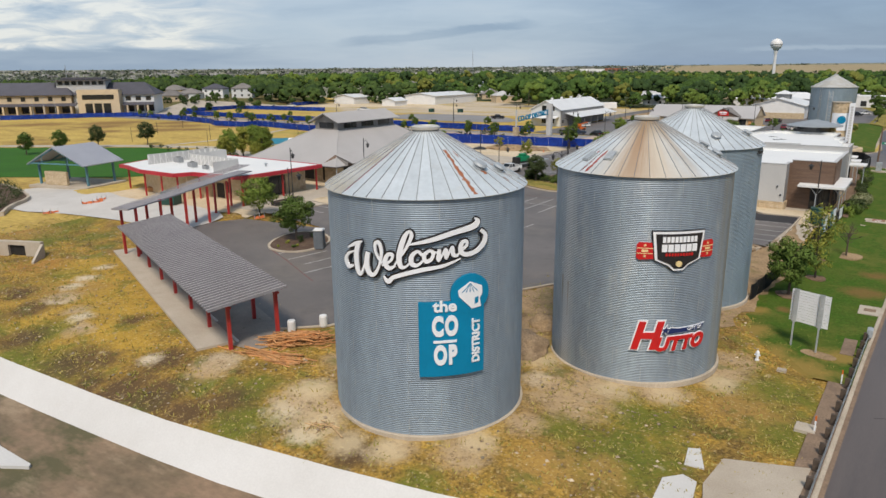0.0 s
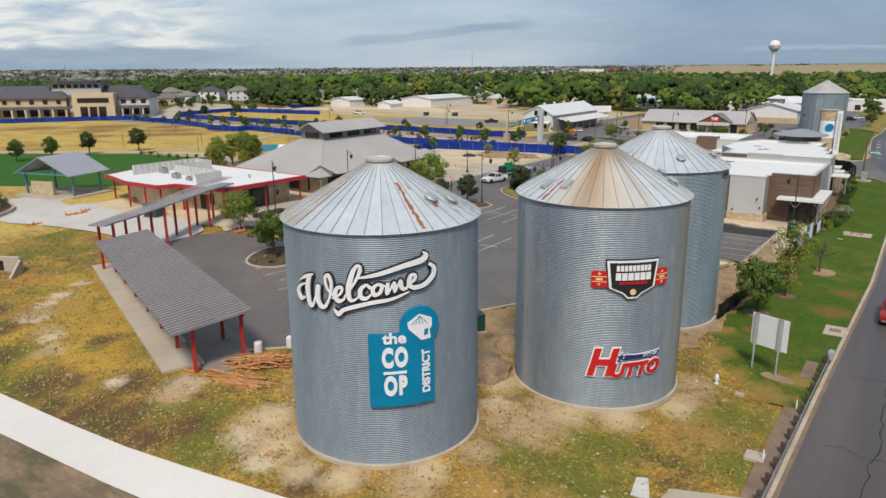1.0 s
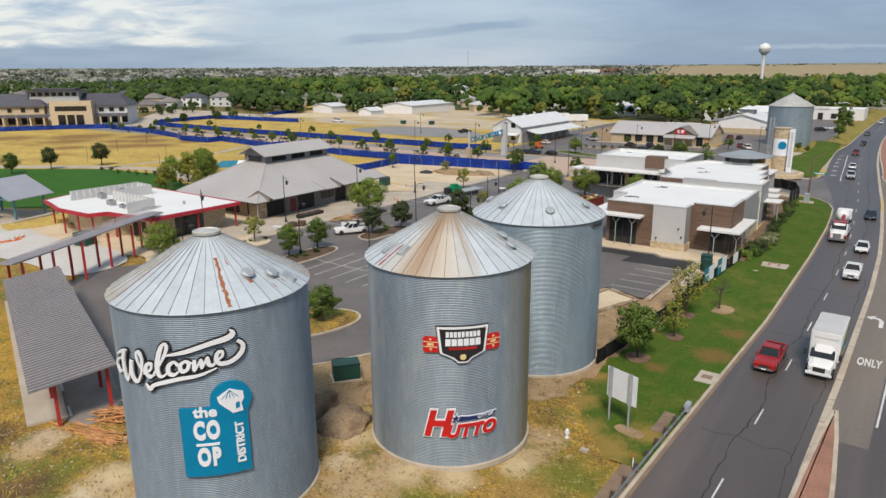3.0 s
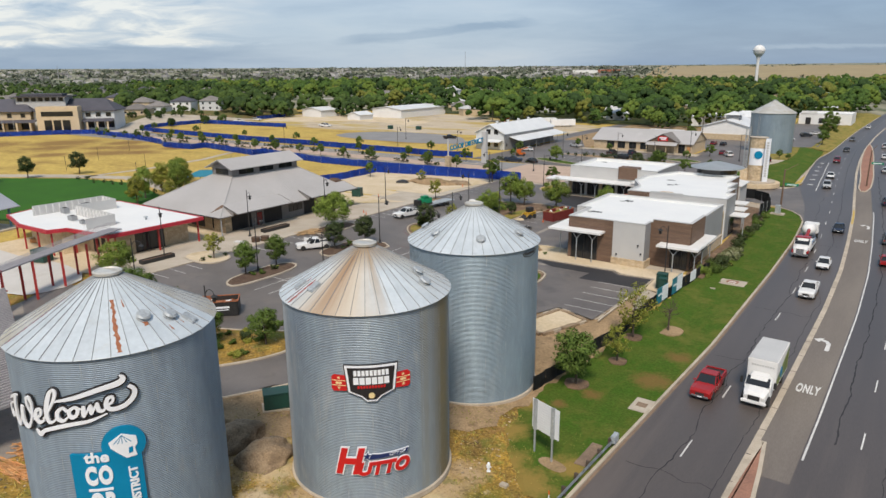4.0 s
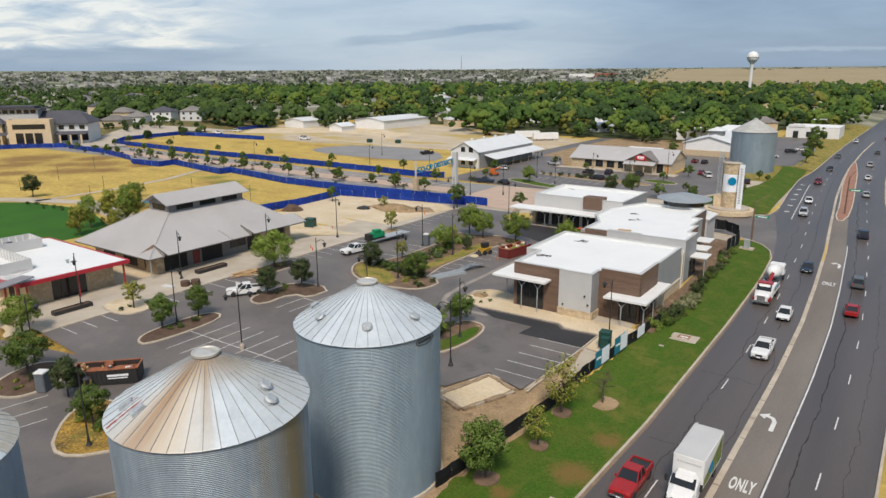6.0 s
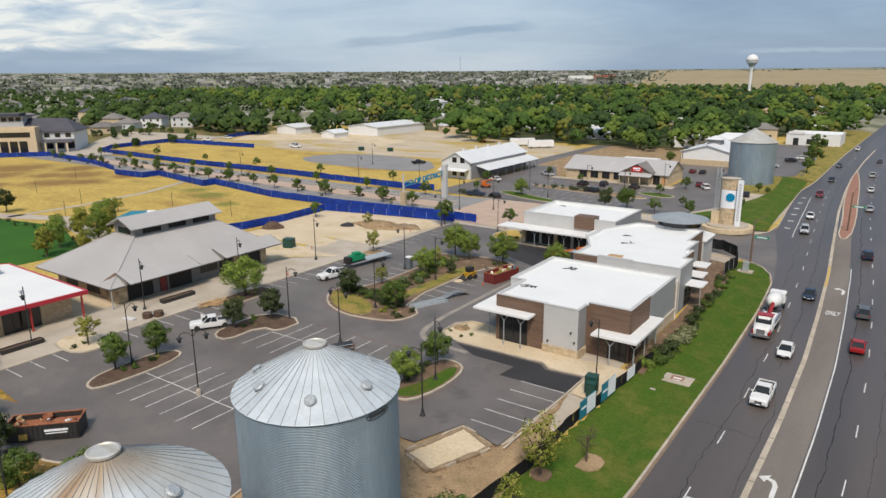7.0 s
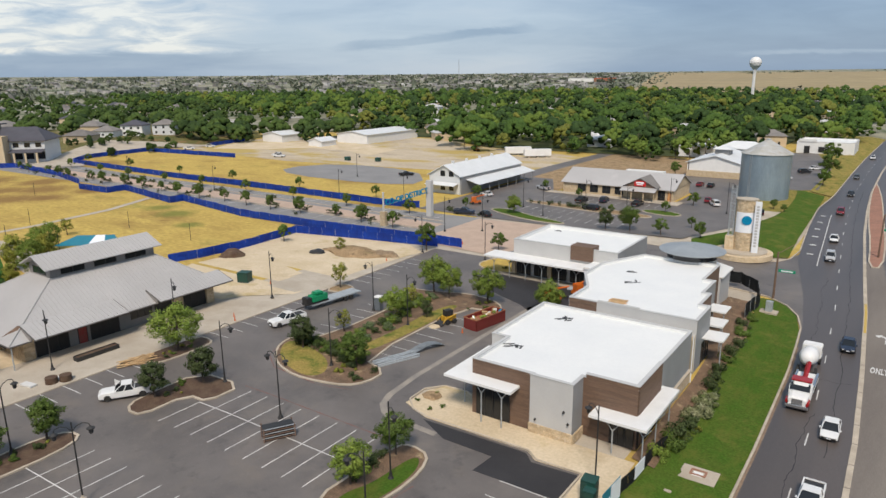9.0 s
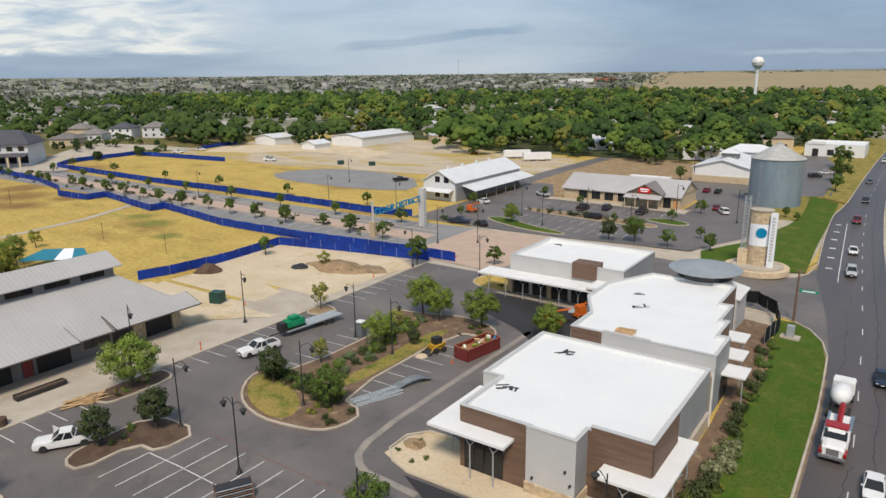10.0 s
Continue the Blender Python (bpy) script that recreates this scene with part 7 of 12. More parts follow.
# ---- red-trimmed building ----
red = thing("pavilion_building", "low building with white roof and red fascia", "building")
RED = [(-93.4, 63.2), (-83.2, 64.4), (-82.5, 80.4), (-108.2, 80.8), (-116.2, 71.6), (-113.0, 63.0), (-103.2, 60.4), (-94.5, 60.6)]
RZ = 4.15
part("roof", slab(B(), RED, RZ - 0.4, RZ), M_WHITEROOF, red, "broad white membrane roof")
bm = B(); ring(bm, inset(RED, -0.12)[1], 0.35, RZ - 0.5, RZ + 0.06); part("fascia", bm, M_REDTRIM, red, "bright red fascia board")
BODY = [(-93.0, 66.3), (-85.2, 66.3), (-85.2, 79.2), (-107.2, 79.2), (-113.2, 71.6), (-110.2, 65.2), (-101.8, 62.6), (-94.4, 62.8)]
outer, inner_ = inset(BODY, 0.3)
for i in range(len(outer)):
    j = (i + 1) % len(outer)
    part("wall", slab(B(), [outer[i], outer[j], inner_[j], inner_[i]], 0, RZ - 0.4), M_HALLWALL if i in (2, 3) else M_STONE, red)
recess(red, "y", -85.2, 69.6, 74.6, 0.1, 3.0, M_GLASS, "glass_door", 1, bars=3)
recess(red, "x", 66.3, -91.6, -90.0, 0.1, 2.3, M_DARK, "window", -1)
recess(red, "x", 66.3, -89.2, -88.2, 1.0, 2.6, M_DARK, "window", -1)
for x, y in ((-83.6, 65.4), (-83.4, 72.6), (-83.2, 79.8), (-93.2, 64.2), (-94.8, 61.4), (-98.4, 61.0), (-103, 61.0), (-112, 63.8)):
    part("post", box(B(), x - 0.11, x + 0.11, y - 0.11, y + 0.11, 0, RZ - 0.4), M_REDSTEEL, red, "red steel post")
SCREENS = [((-89.7, 64.5), (-89.6, 69.2)), ((-89.6, 69.2), (-102.6, 69.6)), ((-102.6, 69.6), (-102.2, 76.7)), ((-102.2, 76.7), (-107.4, 77.1)), ((-107.4, 77.1), (-107.9, 64.9))]
for a, b in SCREENS:   # grey panels outside, a white stud frame behind them
    a, b = Vector(a), Vector(b)
    scr = wall_run(red, a, b, RZ, RZ + 1.65, 0.08, M_GREYPANEL, "equipment_screen", "grey panelled equipment screen")
    d = (b - a).normalized(); nr = Vector((-d.y, d.x))
    for k in range(int((b - a).length / 1.1) + 1):
        c = a + d * min((b - a).length - 0.1, 0.1 + 1.1 * k) + nr * 0.12
        part("stud", move(box(B(), -0.04, 0.04, -0.04, 0.04, RZ + 0.002, RZ + 1.6), pose(c.x, c.y, 0, 0, 0, math.degrees(math.atan2(d.y, d.x)))), M_WHITE, scr)
        e_ = c + nr * 1.1
        part("brace", rod(B(), (c.x, c.y, RZ + 1.5), (e_.x, e_.y, RZ + 0.02), 0.03, 4), M_WHITE, scr)
for x, y, w, h_ in ((-104.6, 72.6, 0.9, 1.3), (-105.2, 69.0, 0.7, 1.0), (-98.0, 66.6, 0.7, 0.9), (-94.0, 66.2, 0.5, 0.7)):
    u_ = part("rooftop_unit", bbox(x - w, x + w, y - w * 0.7, y + w * 0.7, RZ + 0.15, RZ + h_, 0.04), M_GREYSIDE, red, "grey rooftop unit")
    part("curb", box(B(), x - w * 0.9, x + w * 0.9, y - w * 0.6, y + w * 0.6, RZ, RZ + 0.15), M_WHITE, u_)
    part("fan_grille", lathe(B(), [(w * 0.5, RZ + h_), (w * 0.5, RZ + h_ + 0.08), (w * 0.1, RZ + h_ + 0.08)], 14, x, y), M_BLACKSTEEL, u_)
part("roof_vent", lathe(B(), [(0.16, RZ), (0.16, RZ + 0.4), (0.34, RZ + 0.42), (0.34, RZ + 0.5), (0.05, RZ + 0.6)], 12, -88.8, 74.0), M_STEEL, red)

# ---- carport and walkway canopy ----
# grey roof colour; on the carport it paints shade into the rib valleys
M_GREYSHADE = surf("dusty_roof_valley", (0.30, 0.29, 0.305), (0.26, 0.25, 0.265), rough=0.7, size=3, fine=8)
carport = thing("carport", "long grey corrugated canopy on red steel posts", "canopy")
A = [(-39.6, 27.4, 3.55), (-37.6, 33.1, 4.25), (-69.3, 44.4, 4.25), (-71.3, 39.1, 3.55)]
bm = B(); prev = None
a0, a1, a2, a3 = [Vector(q) for q in A]
for k in range(60 * 4 + 1):
    t_ = k / (60 * 4)
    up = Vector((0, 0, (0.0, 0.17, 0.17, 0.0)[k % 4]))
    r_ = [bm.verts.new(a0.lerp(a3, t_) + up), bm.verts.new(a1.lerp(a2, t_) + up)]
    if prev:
        # valley and near rib faces take the darker colour, shade put into paint
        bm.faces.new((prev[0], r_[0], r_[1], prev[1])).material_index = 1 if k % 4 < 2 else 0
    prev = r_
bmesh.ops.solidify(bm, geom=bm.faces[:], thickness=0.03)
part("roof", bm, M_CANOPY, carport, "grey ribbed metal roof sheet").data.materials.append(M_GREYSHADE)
u_, v_ = Vector((A[3][0] - A[0][0], A[3][1] - A[0][1])).normalized(), Vector((A[1][0] - A[0][0], A[1][1] - A[0][1])).normalized()
o_ = Vector((A[0][0], A[0][1]))
for dv, zt in ((1.7, 3.5), (5.4, 3.94)):
    a, b = o_ + u_ * 0.3 + v_ * dv, o_ + u_ * 33.4 + v_ * dv
    part("beam", rod(B(), (*a, zt - 0.05), (*b, zt - 0.05), 0.11, 4), M_REDSTEEL, carport)
for k in range(7):
    for dv, zt in ((1.7, 3.5), (5.4, 3.9)):
        c = o_ + u_ * (1.0 + 5.3 * k) + v_ * dv
        part("post", move(box(B(), -0.13, 0.13, -0.13, 0.13, 0.02, zt), pose(c.x, c.y, 0, 0, 0, math.degrees(math.atan2(u_.y, u_.x)))), M_REDSTEEL, carport, "red steel post")
    a, b = o_ + u_ * (1.0 + 5.3 * k) + v_ * 0.25, o_ + u_ * (1.0 + 5.3 * k) + v_ * 5.85
    part("rafter", rod(B(), (*a, 3.45), (*b, 4.1), 0.09, 4), M_REDSTEEL, carport)
for k in range(8):
    c = o_ + u_ * (1.5 + 4.4 * k) + v_ * 3.3
    part("purlin", rod(B(), (*(o_ + u_ * 0.2 + v_ * (0.6 + 0.72 * k)), 3.56 + 0.083 * k), (*(o_ + u_ * 33.6 + v_ * (0.6 + 0.72 * k)), 3.56 + 0.083 * k), 0.05, 4), M_REDSTEEL, carport)
structure("footpath", slab(B(), [(-41.9, 27.8), (-74.7, 40.2), (-73.5, 43.0), (-40.8, 30.4)], -0.3, 0.14), M_CONC, "long pale concrete footpath beside the carport", "footpath")
for k in range(6):
    c = o_ + u_ * (3 + 5.3 * k) + v_ * 2.6
    ws = thing("wheel_stop", "low pale concrete wheel stop under the carport", "wheel stop", (c.x, c.y, 0.012), math.degrees(math.atan2(u_.y, u_.x)), "carport wheel stops")
    part("block", bbox(-0.95, 0.95, -0.1, 0.1, 0, 0.13, 0.03), M_CONCW, ws)
wc = thing("walkway_canopy", "narrow grey walkway roof on tall red posts", "canopy")
Wc = [(-71.6, 38.9, 5.6), (-69.7, 39.7, 5.6), (-83.4, 66.6, 4.75), (-85.5, 65.8, 4.75)]
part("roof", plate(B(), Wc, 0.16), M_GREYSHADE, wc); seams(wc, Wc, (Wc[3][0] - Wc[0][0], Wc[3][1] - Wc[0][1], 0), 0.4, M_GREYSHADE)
for k in range(6):
    f = (k + 0.3) / 6
    for a, b in ((0, 3), (1, 2)):
        x, y = Wc[a][0] + (Wc[b][0] - Wc[a][0]) * f, Wc[a][1] + (Wc[b][1] - Wc[a][1]) * f
        sx = 0.15 if a == 0 else -0.15
        part("post", box(B(), x + sx - 0.12, x + sx + 0.12, y - 0.12, y + 0.12, -0.1, 5.42 + 0.24 * f - 1.088 * west_rise(x + sx, y)), M_REDSTEEL, wc, "red steel post")

# ---- open pavilion ----
M_PAVROOF = surf("blue_grey_metal_roof", (0.34, 0.355, 0.40), (0.30, 0.315, 0.36), rough=0.5, metal=0.05, size=6, fine=5, grain=0.05)
pav = thing("open_pavilion", "gabled picnic pavilion with teal steel frame", "pavilion", (-125.6, 62.6, 0), 16)
for s in (-1, 1):
    pts = [(s * 6.4, -4.6, 4.2), (s * 6.4, 4.6, 4.2), (0, 4.6, 7.3), (0, -4.6, 7.3)]
    part("roof_slope", plate(B(), pts, 0.15), M_PAVROOF, pav); seams(pav, pts, (0, 1, 0), 0.6, M_PAVROOF)
    for y in (-4.4, 0, 4.4):
        part("rafter", rod(B(), (s * 6.2, y, 4.08), (0, y, 7.05), 0.16, 4), M_TEALSTEEL, pav)
        part("strut", rod(B(), (s * 2.9, y, 4.4), (s * 2.9, y, 5.6), 0.08, 4), M_TEALSTEEL, pav)
    part("eave_beam", rod(B(), (s * 5.4, -4.4, 4.3), (s * 5.4, 4.4, 4.3), 0.14, 4), M_TEALSTEEL, pav)
    for y in (-3.0, 3.0):
        part("post", box(B(), s * 5.4 - 0.16, s * 5.4 + 0.16, y - 0.16, y + 0.16, 0.5, 4.3), M_TEALSTEEL, pav, "teal steel post")
for y in (-4.4, 0, 4.4):
    part("tie_beam", box(B(), -6.0, 6.0, y - 0.1, y + 0.1, 4.25, 4.47), M_TEALSTEEL, pav)
part("stage", slab(B(), [(-6.4, -4.8), (6.8, -4.8), (6.8, 4.4), (-6.4, 4.4)], 0, 0.5), M_CONC, pav)
part("stone_wall", bbox(-3.6, 1.4, -3.7, -3.2, 0.5, 2.9, 0.04), M_STONE, pav)

# ---- planting ----
def mesh_of(name, verts, faces, material):
    me = bpy.data.meshes.new(name); me.from_pydata(verts, [], faces); me.materials.append(material)
    return me

def leaf_cloud(rs, centres, radii, per, leaf, tidy=0.8, core=None, skin=0.35, round_=0.75):
    """Small leaf quads scattered in clumps: an array of corners and of the clump's outward directions there."""
    k = len(centres)
    idx = np.repeat(np.arange(k), per)
    n = len(idx)
    d = rs.normal(size=(n, 3)); d /= np.linalg.norm(d, axis=1)[:, None]
    r = rs.uniform(skin, 1.0, n) ** 0.6
    c = centres[idx] + d * (r * radii[idx])[:, None] * np.array([1, 1, 0.8])
    nrm = d * tidy + rs.normal(size=(n, 3)) * (0.4 / tidy) + np.array([0, 0, 0.35]); nrm /= np.linalg.norm(nrm, axis=1)[:, None]
    a = np.cross(nrm, rs.normal(size=(n, 3))); a /= np.linalg.norm(a, axis=1)[:, None]
    b = np.cross(nrm, a)
    s = (leaf * rs.uniform(0.6, 1.4, n))[:, None]
    q = np.stack([c - a * s, c - b * s * 0.6, c + a * s, c + b * s * 0.6], 1)
    out = d * 0.7 + nrm * 0.35
    if core is not None:   # leaves of one crown turn outwards from its heart
        away = c - (core[idx] if core.ndim == 2 else core)
        out = out + away / np.maximum(1e-6, np.linalg.norm(away, axis=1))[:, None] * round_
    out /= np.linalg.norm(out, axis=1)[:, None]
    return np.concatenate([q.reshape(-1, 3), np.repeat(out, 4, axis=0)], 1)

def cloud_mesh(name, pts, material):
    n = len(pts) // 4
    me = bpy.data.meshes.new(name)
    me.from_pydata(pts[:, :3].tolist(), [], np.arange(n * 4).reshape(n, 4).tolist())
    me.polygons.foreach_set("use_smooth", [True] * n)
    me.normals_split_custom_set_from_vertices(pts[:, 3:].tolist())
    me.materials.append(material)
    return me

def crown_centres(rs, h, r, base, n, upright):
    """Middles of leaf clumps spread evenly through an egg-shaped crown, dense towards its skin."""
    out = []
    while len(out) < n:
        p = rs.uniform(-1, 1, 3)
        q = p @ p
        if q > 1 or q < 0.08 or (q < 0.4 and rs.random() < 0.5):
            continue
        taper = 1.0 - upright * (p[2] * 0.5 + 0.5) * 0.62
        lump = 1.0 + 0.2 * math.sin(3 * math.atan2(p[1], p[0]) + 5 * p[2]) + (0.22 if rs.random() < 0.12 else 0.0)
        out.append((p[0] * r * taper * lump, p[1] * r * taper * lump, base + (h - base) * (p[2] * 0.47 + 0.5)))
    return np.array(out)

TREE_KINDS = {}
def tree_kind(key, h, r, base, leafm, seed, clumps=26, per=42, leaf=0.16, upright=0.6, bare=False):
    rs = np.random.RandomState(seed); rg = random.Random(seed)
    bm = B()
    lean = Vector((rg.uniform(-0.12, 0.12), rg.uniform(-0.12, 0.12), 0))
    top = Vector((0, 0, h * 0.72)) + lean * h * 0.5
    mid = Vector((0, 0, base * 1.0)) + lean * base * 0.4
    w = 0.028 * h
    rod(bm, (0, 0, -0.1), mid, w, 8, w * 0.75); rod(bm, mid, top, w * 0.75, 7, w * 0.25)
    centres = crown_centres(rs, h, r, base, clumps, upright)
    for c in centres[:9 if not bare else 20]:
        st = mid.lerp(top, rg.uniform(0.0, 0.8))
        rod(bm, st, st.lerp(Vector(c), 0.9), w * 0.35, 5, w * 0.1)
        if bare:
            e_ = st.lerp(Vector(c), 0.6)
            for _ in range(3):
                rod(bm, e_, Vector(c) + Vector((rg.uniform(-0.4, 0.4), rg.uniform(-0.4, 0.4), rg.uniform(0, 0.5))), 0.015, 4, 0.006)
    me_t = bpy.data.meshes.new("trunk"); bm.to_mesh(me_t); bm.free(); me_t.materials.append(M_BARK)
    radii = rs.uniform(0.2, 0.34, clumps) * r
    me_c = None if bare else cloud_mesh("crown", leaf_cloud(rs, centres, radii, per, leaf, 0.8, np.array([0, 0, base + (h - base) * 0.42])), leafm)
    TREE_KINDS[key] = (me_t, me_c)

tree_kind("oak_a", 4.6, 1.75, 1.0, M_LEAF, 1, 74, 100, 0.085)
tree_kind("oak_b", 4.4, 1.55, 1.0, M_LEAF3, 2, 70, 100, 0.085, 0.4)
tree_kind("oak_c", 5.0, 1.9, 1.1, M_LEAF, 3, 76, 100, 0.09, 0.3)
tree_kind("elm_a", 5.4, 2.3, 1.2, M_LEAF2, 4, 76, 95, 0.10, 0.2)
tree_kind("elm_b", 6.4, 3.0, 1.2, M_LEAF2, 5, 90, 105, 0.11, 0.1)
tree_kind("young", 3.4, 1.2, 0.9, M_LEAFY, 6, 34, 50, 0.085, 0.3)
tree_kind("tall", 8.5, 2.7, 1.0, M_LEAFY, 7, 80, 80, 0.15, 0.5)
tree_kind("tall_g", 9.5, 2.9, 1.4, M_LEAF2, 8, 80, 80, 0.15, 0.5)
tree_kind("bare", 4.2, 1.6, 1.4, M_LEAF3, 9, 24, 5, 0.1, 0.3, True)
tree_kind("street", 4.4, 1.55, 1.3, M_LEAF, 10, 44, 60, 0.13, 0.2)
tree_kind("street_g", 4.0, 1.35, 1.3, M_LEAF, 11, 44, 60, 0.12, 0.3)
tree_kind("sparse", 4.8, 1.7, 0.9, M_LEAFY, 12, 52, 36, 0.085, 0.4)

TREE_LABEL = {"oak_a": "young live oak with dense rounded green crown", "oak_b": "young dark green oak with an upright crown", "oak_c": "leafy young oak with a full green crown", "elm_a": "bright green elm with a broad crown",
    "elm_b": "large bright green tree with spreading crown", "young": "small sapling with sparse yellow-green leaves", "tall": "tall yellowing tree beside the hall", "tall_g": "tall light green tree beside the lawn", "bare": "bare leafless tree on a mulch pad",
    "street": "dark green street tree beside the kerb", "street_g": "small green street tree", "sparse": "thin-leaved pale green tree on the verge"}
trng = random.Random(77)
def tree(x, y, key, s=1.0, z=None, group=""):
    t_ = thing("tree", TREE_LABEL[key], "tree", (x, y, (height(x, y) if z is None else z)), trng.uniform(0, 360), group)
    t_.scale = (s * trng.uniform(0.92, 1.08), s * trng.uniform(0.92, 1.08), s)
    trunk, crown = TREE_KINDS[key]
    share("trunk", trunk, Matrix(), t_)
    if crown:
        share("crown", crown, Matrix(), t_)
    return t_

for x, y, k, s in ((-61.2, 71.9, "oak_a", 1.05), (-61.0, 77.4, "oak_a", 1.02), (-60.4, 89.4, "oak_b", 1.0), (-58.7, 94.9, "oak_b", 1.05), (-56.8, 109.6, "oak_b", 1.05), (-46.4, 108.9, "oak_c", 0.95),
        (-53.0, 125.6, "elm_a", 0.95), (-56.0, 139.6, "elm_a", 1.2), (-52.0, 138.4, "elm_a", 1.05), (-45.2, 139.6, "elm_a", 1.15), (-56.2, 117.2, "young", 1.0), (-49.5, 128.6, "oak_b", 0.6), (-54.8, 131.5, "young", 1.1),
        (-29.2, 88.9, "elm_a", 0.85), (-28.9, 95.2, "oak_c", 0.9), (-70.9, 100.0, "elm_b", 1.0), (-72.0, 74.4, "young", 1.2), (-74.8, 60.4, "elm_b", 0.8), (-60.3, 54.6, "oak_c", 1.1), (-52.0, 54.8, "oak_b", 1.0),
        (-43.8, 53.0, "oak_c", 0.85), (-39.0, 56.6, "oak_c", 0.85), (-71.6, 133.0, "young", 1.35), (-74.2, 162.2, "street", 1.35), (-61.2, 170.4, "street", 0.9), (-34.8, 140.5, "elm_a", 1.0)):
    tree(x, y, k, s, 0.1)
for x, y, k, s in ((-8.4, 68.0, "oak_c", 1.15), (-7.1, 75.3, "sparse", 0.9), (-7.9, 82.0, "sparse", 1.35), (-5.4, 86.8, "bare", 1.0)):
    tree(x, y, k, s)
for x, y, r, m_ in ((-8.4, 68.0, 1.2, M_BED), (-7.1, 75.3, 0.95, M_BED), (-7.9, 82.0, 1.0, M_BED), (-5.4, 86.8, 1.6, M_DIRT)):
    mr = thing("mulch_ring", "low frayed round mulch patch under a verge tree", "mulch ring", (x, y, height(x, y) + 0.06))
    part("mulch", slab(B(), ragged([(r * math.cos(0.45 * k), r * math.sin(0.45 * k)) for k in range(14)], 0.25, 0.4), -0.1, 0.11), m_, mr)
for x, y, k, s in ((-124, 94, "tall", 0.75), (-129, 99, "tall_g", 0.8), (-133, 106, "tall", 0.85), (-126, 106, "tall_g", 0.8), (-138, 113, "tall_g", 0.75), (-121.5, 100.5, "tall", 0.55), (-131, 111, "tall", 0.8), (-143, 118, "tall_g", 0.7),
        (-184, 98.5, "oak_b", 1.35), (-180, 110.6, "oak_b", 1.4), (-183.8, 88.4, "oak_a", 1.2), (-184, 80, "oak_a", 1.2), (-155.5, 127.5, "young", 1.2), (-106, 151, "street_g", 1.0), (-88.5, 151, "young", 1.0)):
    tree(x, y, k, s, 0.0)
for k in range(19):   # street trees in pairs along the planted median
    x = -292 + 11.0 * k
    tree(x, 176.0 + trng.uniform(-1.5, 2.5), trng.choice(("street", "street_g", "street_g")), trng.uniform(0.75, 1.15), 0.0, "street trees")
    if k % 2:
        tree(x + 3.5, 191 + trng.uniform(-1, 1), trng.choice(("street", "street_g")), trng.uniform(0.7, 1.1), 0.0, "street trees")
    if k % 3 == 0:
        tree(x + 2.0, 205 + trng.uniform(-1, 1), "street_g", trng.uniform(0.8, 1.1), 0.0, "street trees")
for x, y, k, s in ((-77.8, 207, "elm_a", 0.95), (-99, 222, "street", 0.9), (-72, 236, "street_g", 0.8), (-88, 246, "street_g", 0.8), (-50, 202, "oak_b", 1.1), (-44.5, 203.5, "oak_c", 1.2), (-37, 203, "street", 0.9), (-28.5, 204.5, "street", 0.9), (-33, 214, "street_g", 0.7), (-56, 221, "street_g", 0.6),
        (-44, 229, "street_g", 0.8), (-40.5, 243, "street", 0.9), (-18, 246, "street", 0.55), (-21, 250, "street", 0.65), (-20, 222, "street", 0.6), (-22.5, 226, "street_g", 1.1), (-15.5, 322, "street", 1.9), (-15, 301, "street", 1.3), (-19, 362, "street", 2.0), (-57, 352, "street", 2.3), (-62, 298, "street", 1.2), (-115, 262, "street", 0.7)):
    tree(x, y, k, s, -0.1 if x > -30 else 0.0)

# shrubs
M_LEAFGREY = leafmat("grey_green_leaves", (0.15, 0.19, 0.10), (0.12, 0.165, 0.07))
SHRUBS = {}
for key, m_, seed, r in (("green", M_LEAF, 21, 0.8), ("dark", M_LEAF3, 22, 0.8), ("bright", M_LEAF2, 23, 0.8), ("flower", M_FLOWER, 24, 0.8), ("grassy", M_LEAFY, 25, 0.6), ("grey", M_LEAFGREY, 26, 0.7)):
    rs = np.random.RandomState(seed)
    c = np.stack([rs.uniform(-0.6, 0.6, 12), rs.uniform(-0.6, 0.6, 12), rs.uniform(0.1, 0.9, 12)], 1) * r
    SHRUBS[key] = cloud_mesh("shrub", leaf_cloud(rs, c, rs.uniform(0.3, 0.5, 12) * r, 110, 0.055, 0.8, np.array([0, 0, 0.2 * r])), m_)
SHRUB_LABEL = {"green": "rounded green shrub in a planting bed", "dark": "dark green shrub in a planting bed", "bright": "bright green leafy shrub", "flower": "pale flowering shrub against the wall", "grassy": "clump of yellow ornamental grass", "grey": "grey-green clump of ornamental grass"}
FAR_SHRUBS = []
def settle_up(x, y):
    return 1.09 * west_rise(x, y)
def shrub(x, y, key, s=1.0, z=0.12):
    m = pose(x, y, z, 0, 0, trng.uniform(0, 360)) @ Matrix.Diagonal((s, s, s * trng.uniform(0.8, 1.2), 1))
    if x < -84 or y > 160:   # too far off to tell apart
        FAR_SHRUBS.append((x, y, z, s))
        return
    ob = new("shrub", SHRUBS[key])
    ob.matrix_basis = m
    tagged(ob, SHRUB_LABEL[key], "shrub")
for k in range(34):   # long island: a belt across its south end, then a hedge along its back
    t_ = k / 33
    shrub(-59.6 + 13.4 * t_ + trng.uniform(-0.7, 0.7), 111.9 - 2.6 * t_ + trng.uniform(-1.0, 1.0), trng.choice(("green", "dark", "dark")), trng.uniform(0.8, 1.4))
for k in range(52):
    t_ = k / 51
    shrub(-53.8 + 1.4 * math.sin(5 * t_) + trng.uniform(-1.6, 1.6), 112 + 26 * t_, trng.choice(("green", "grey", "grey", "bright", "dark")), trng.uniform(0.7, 1.35))
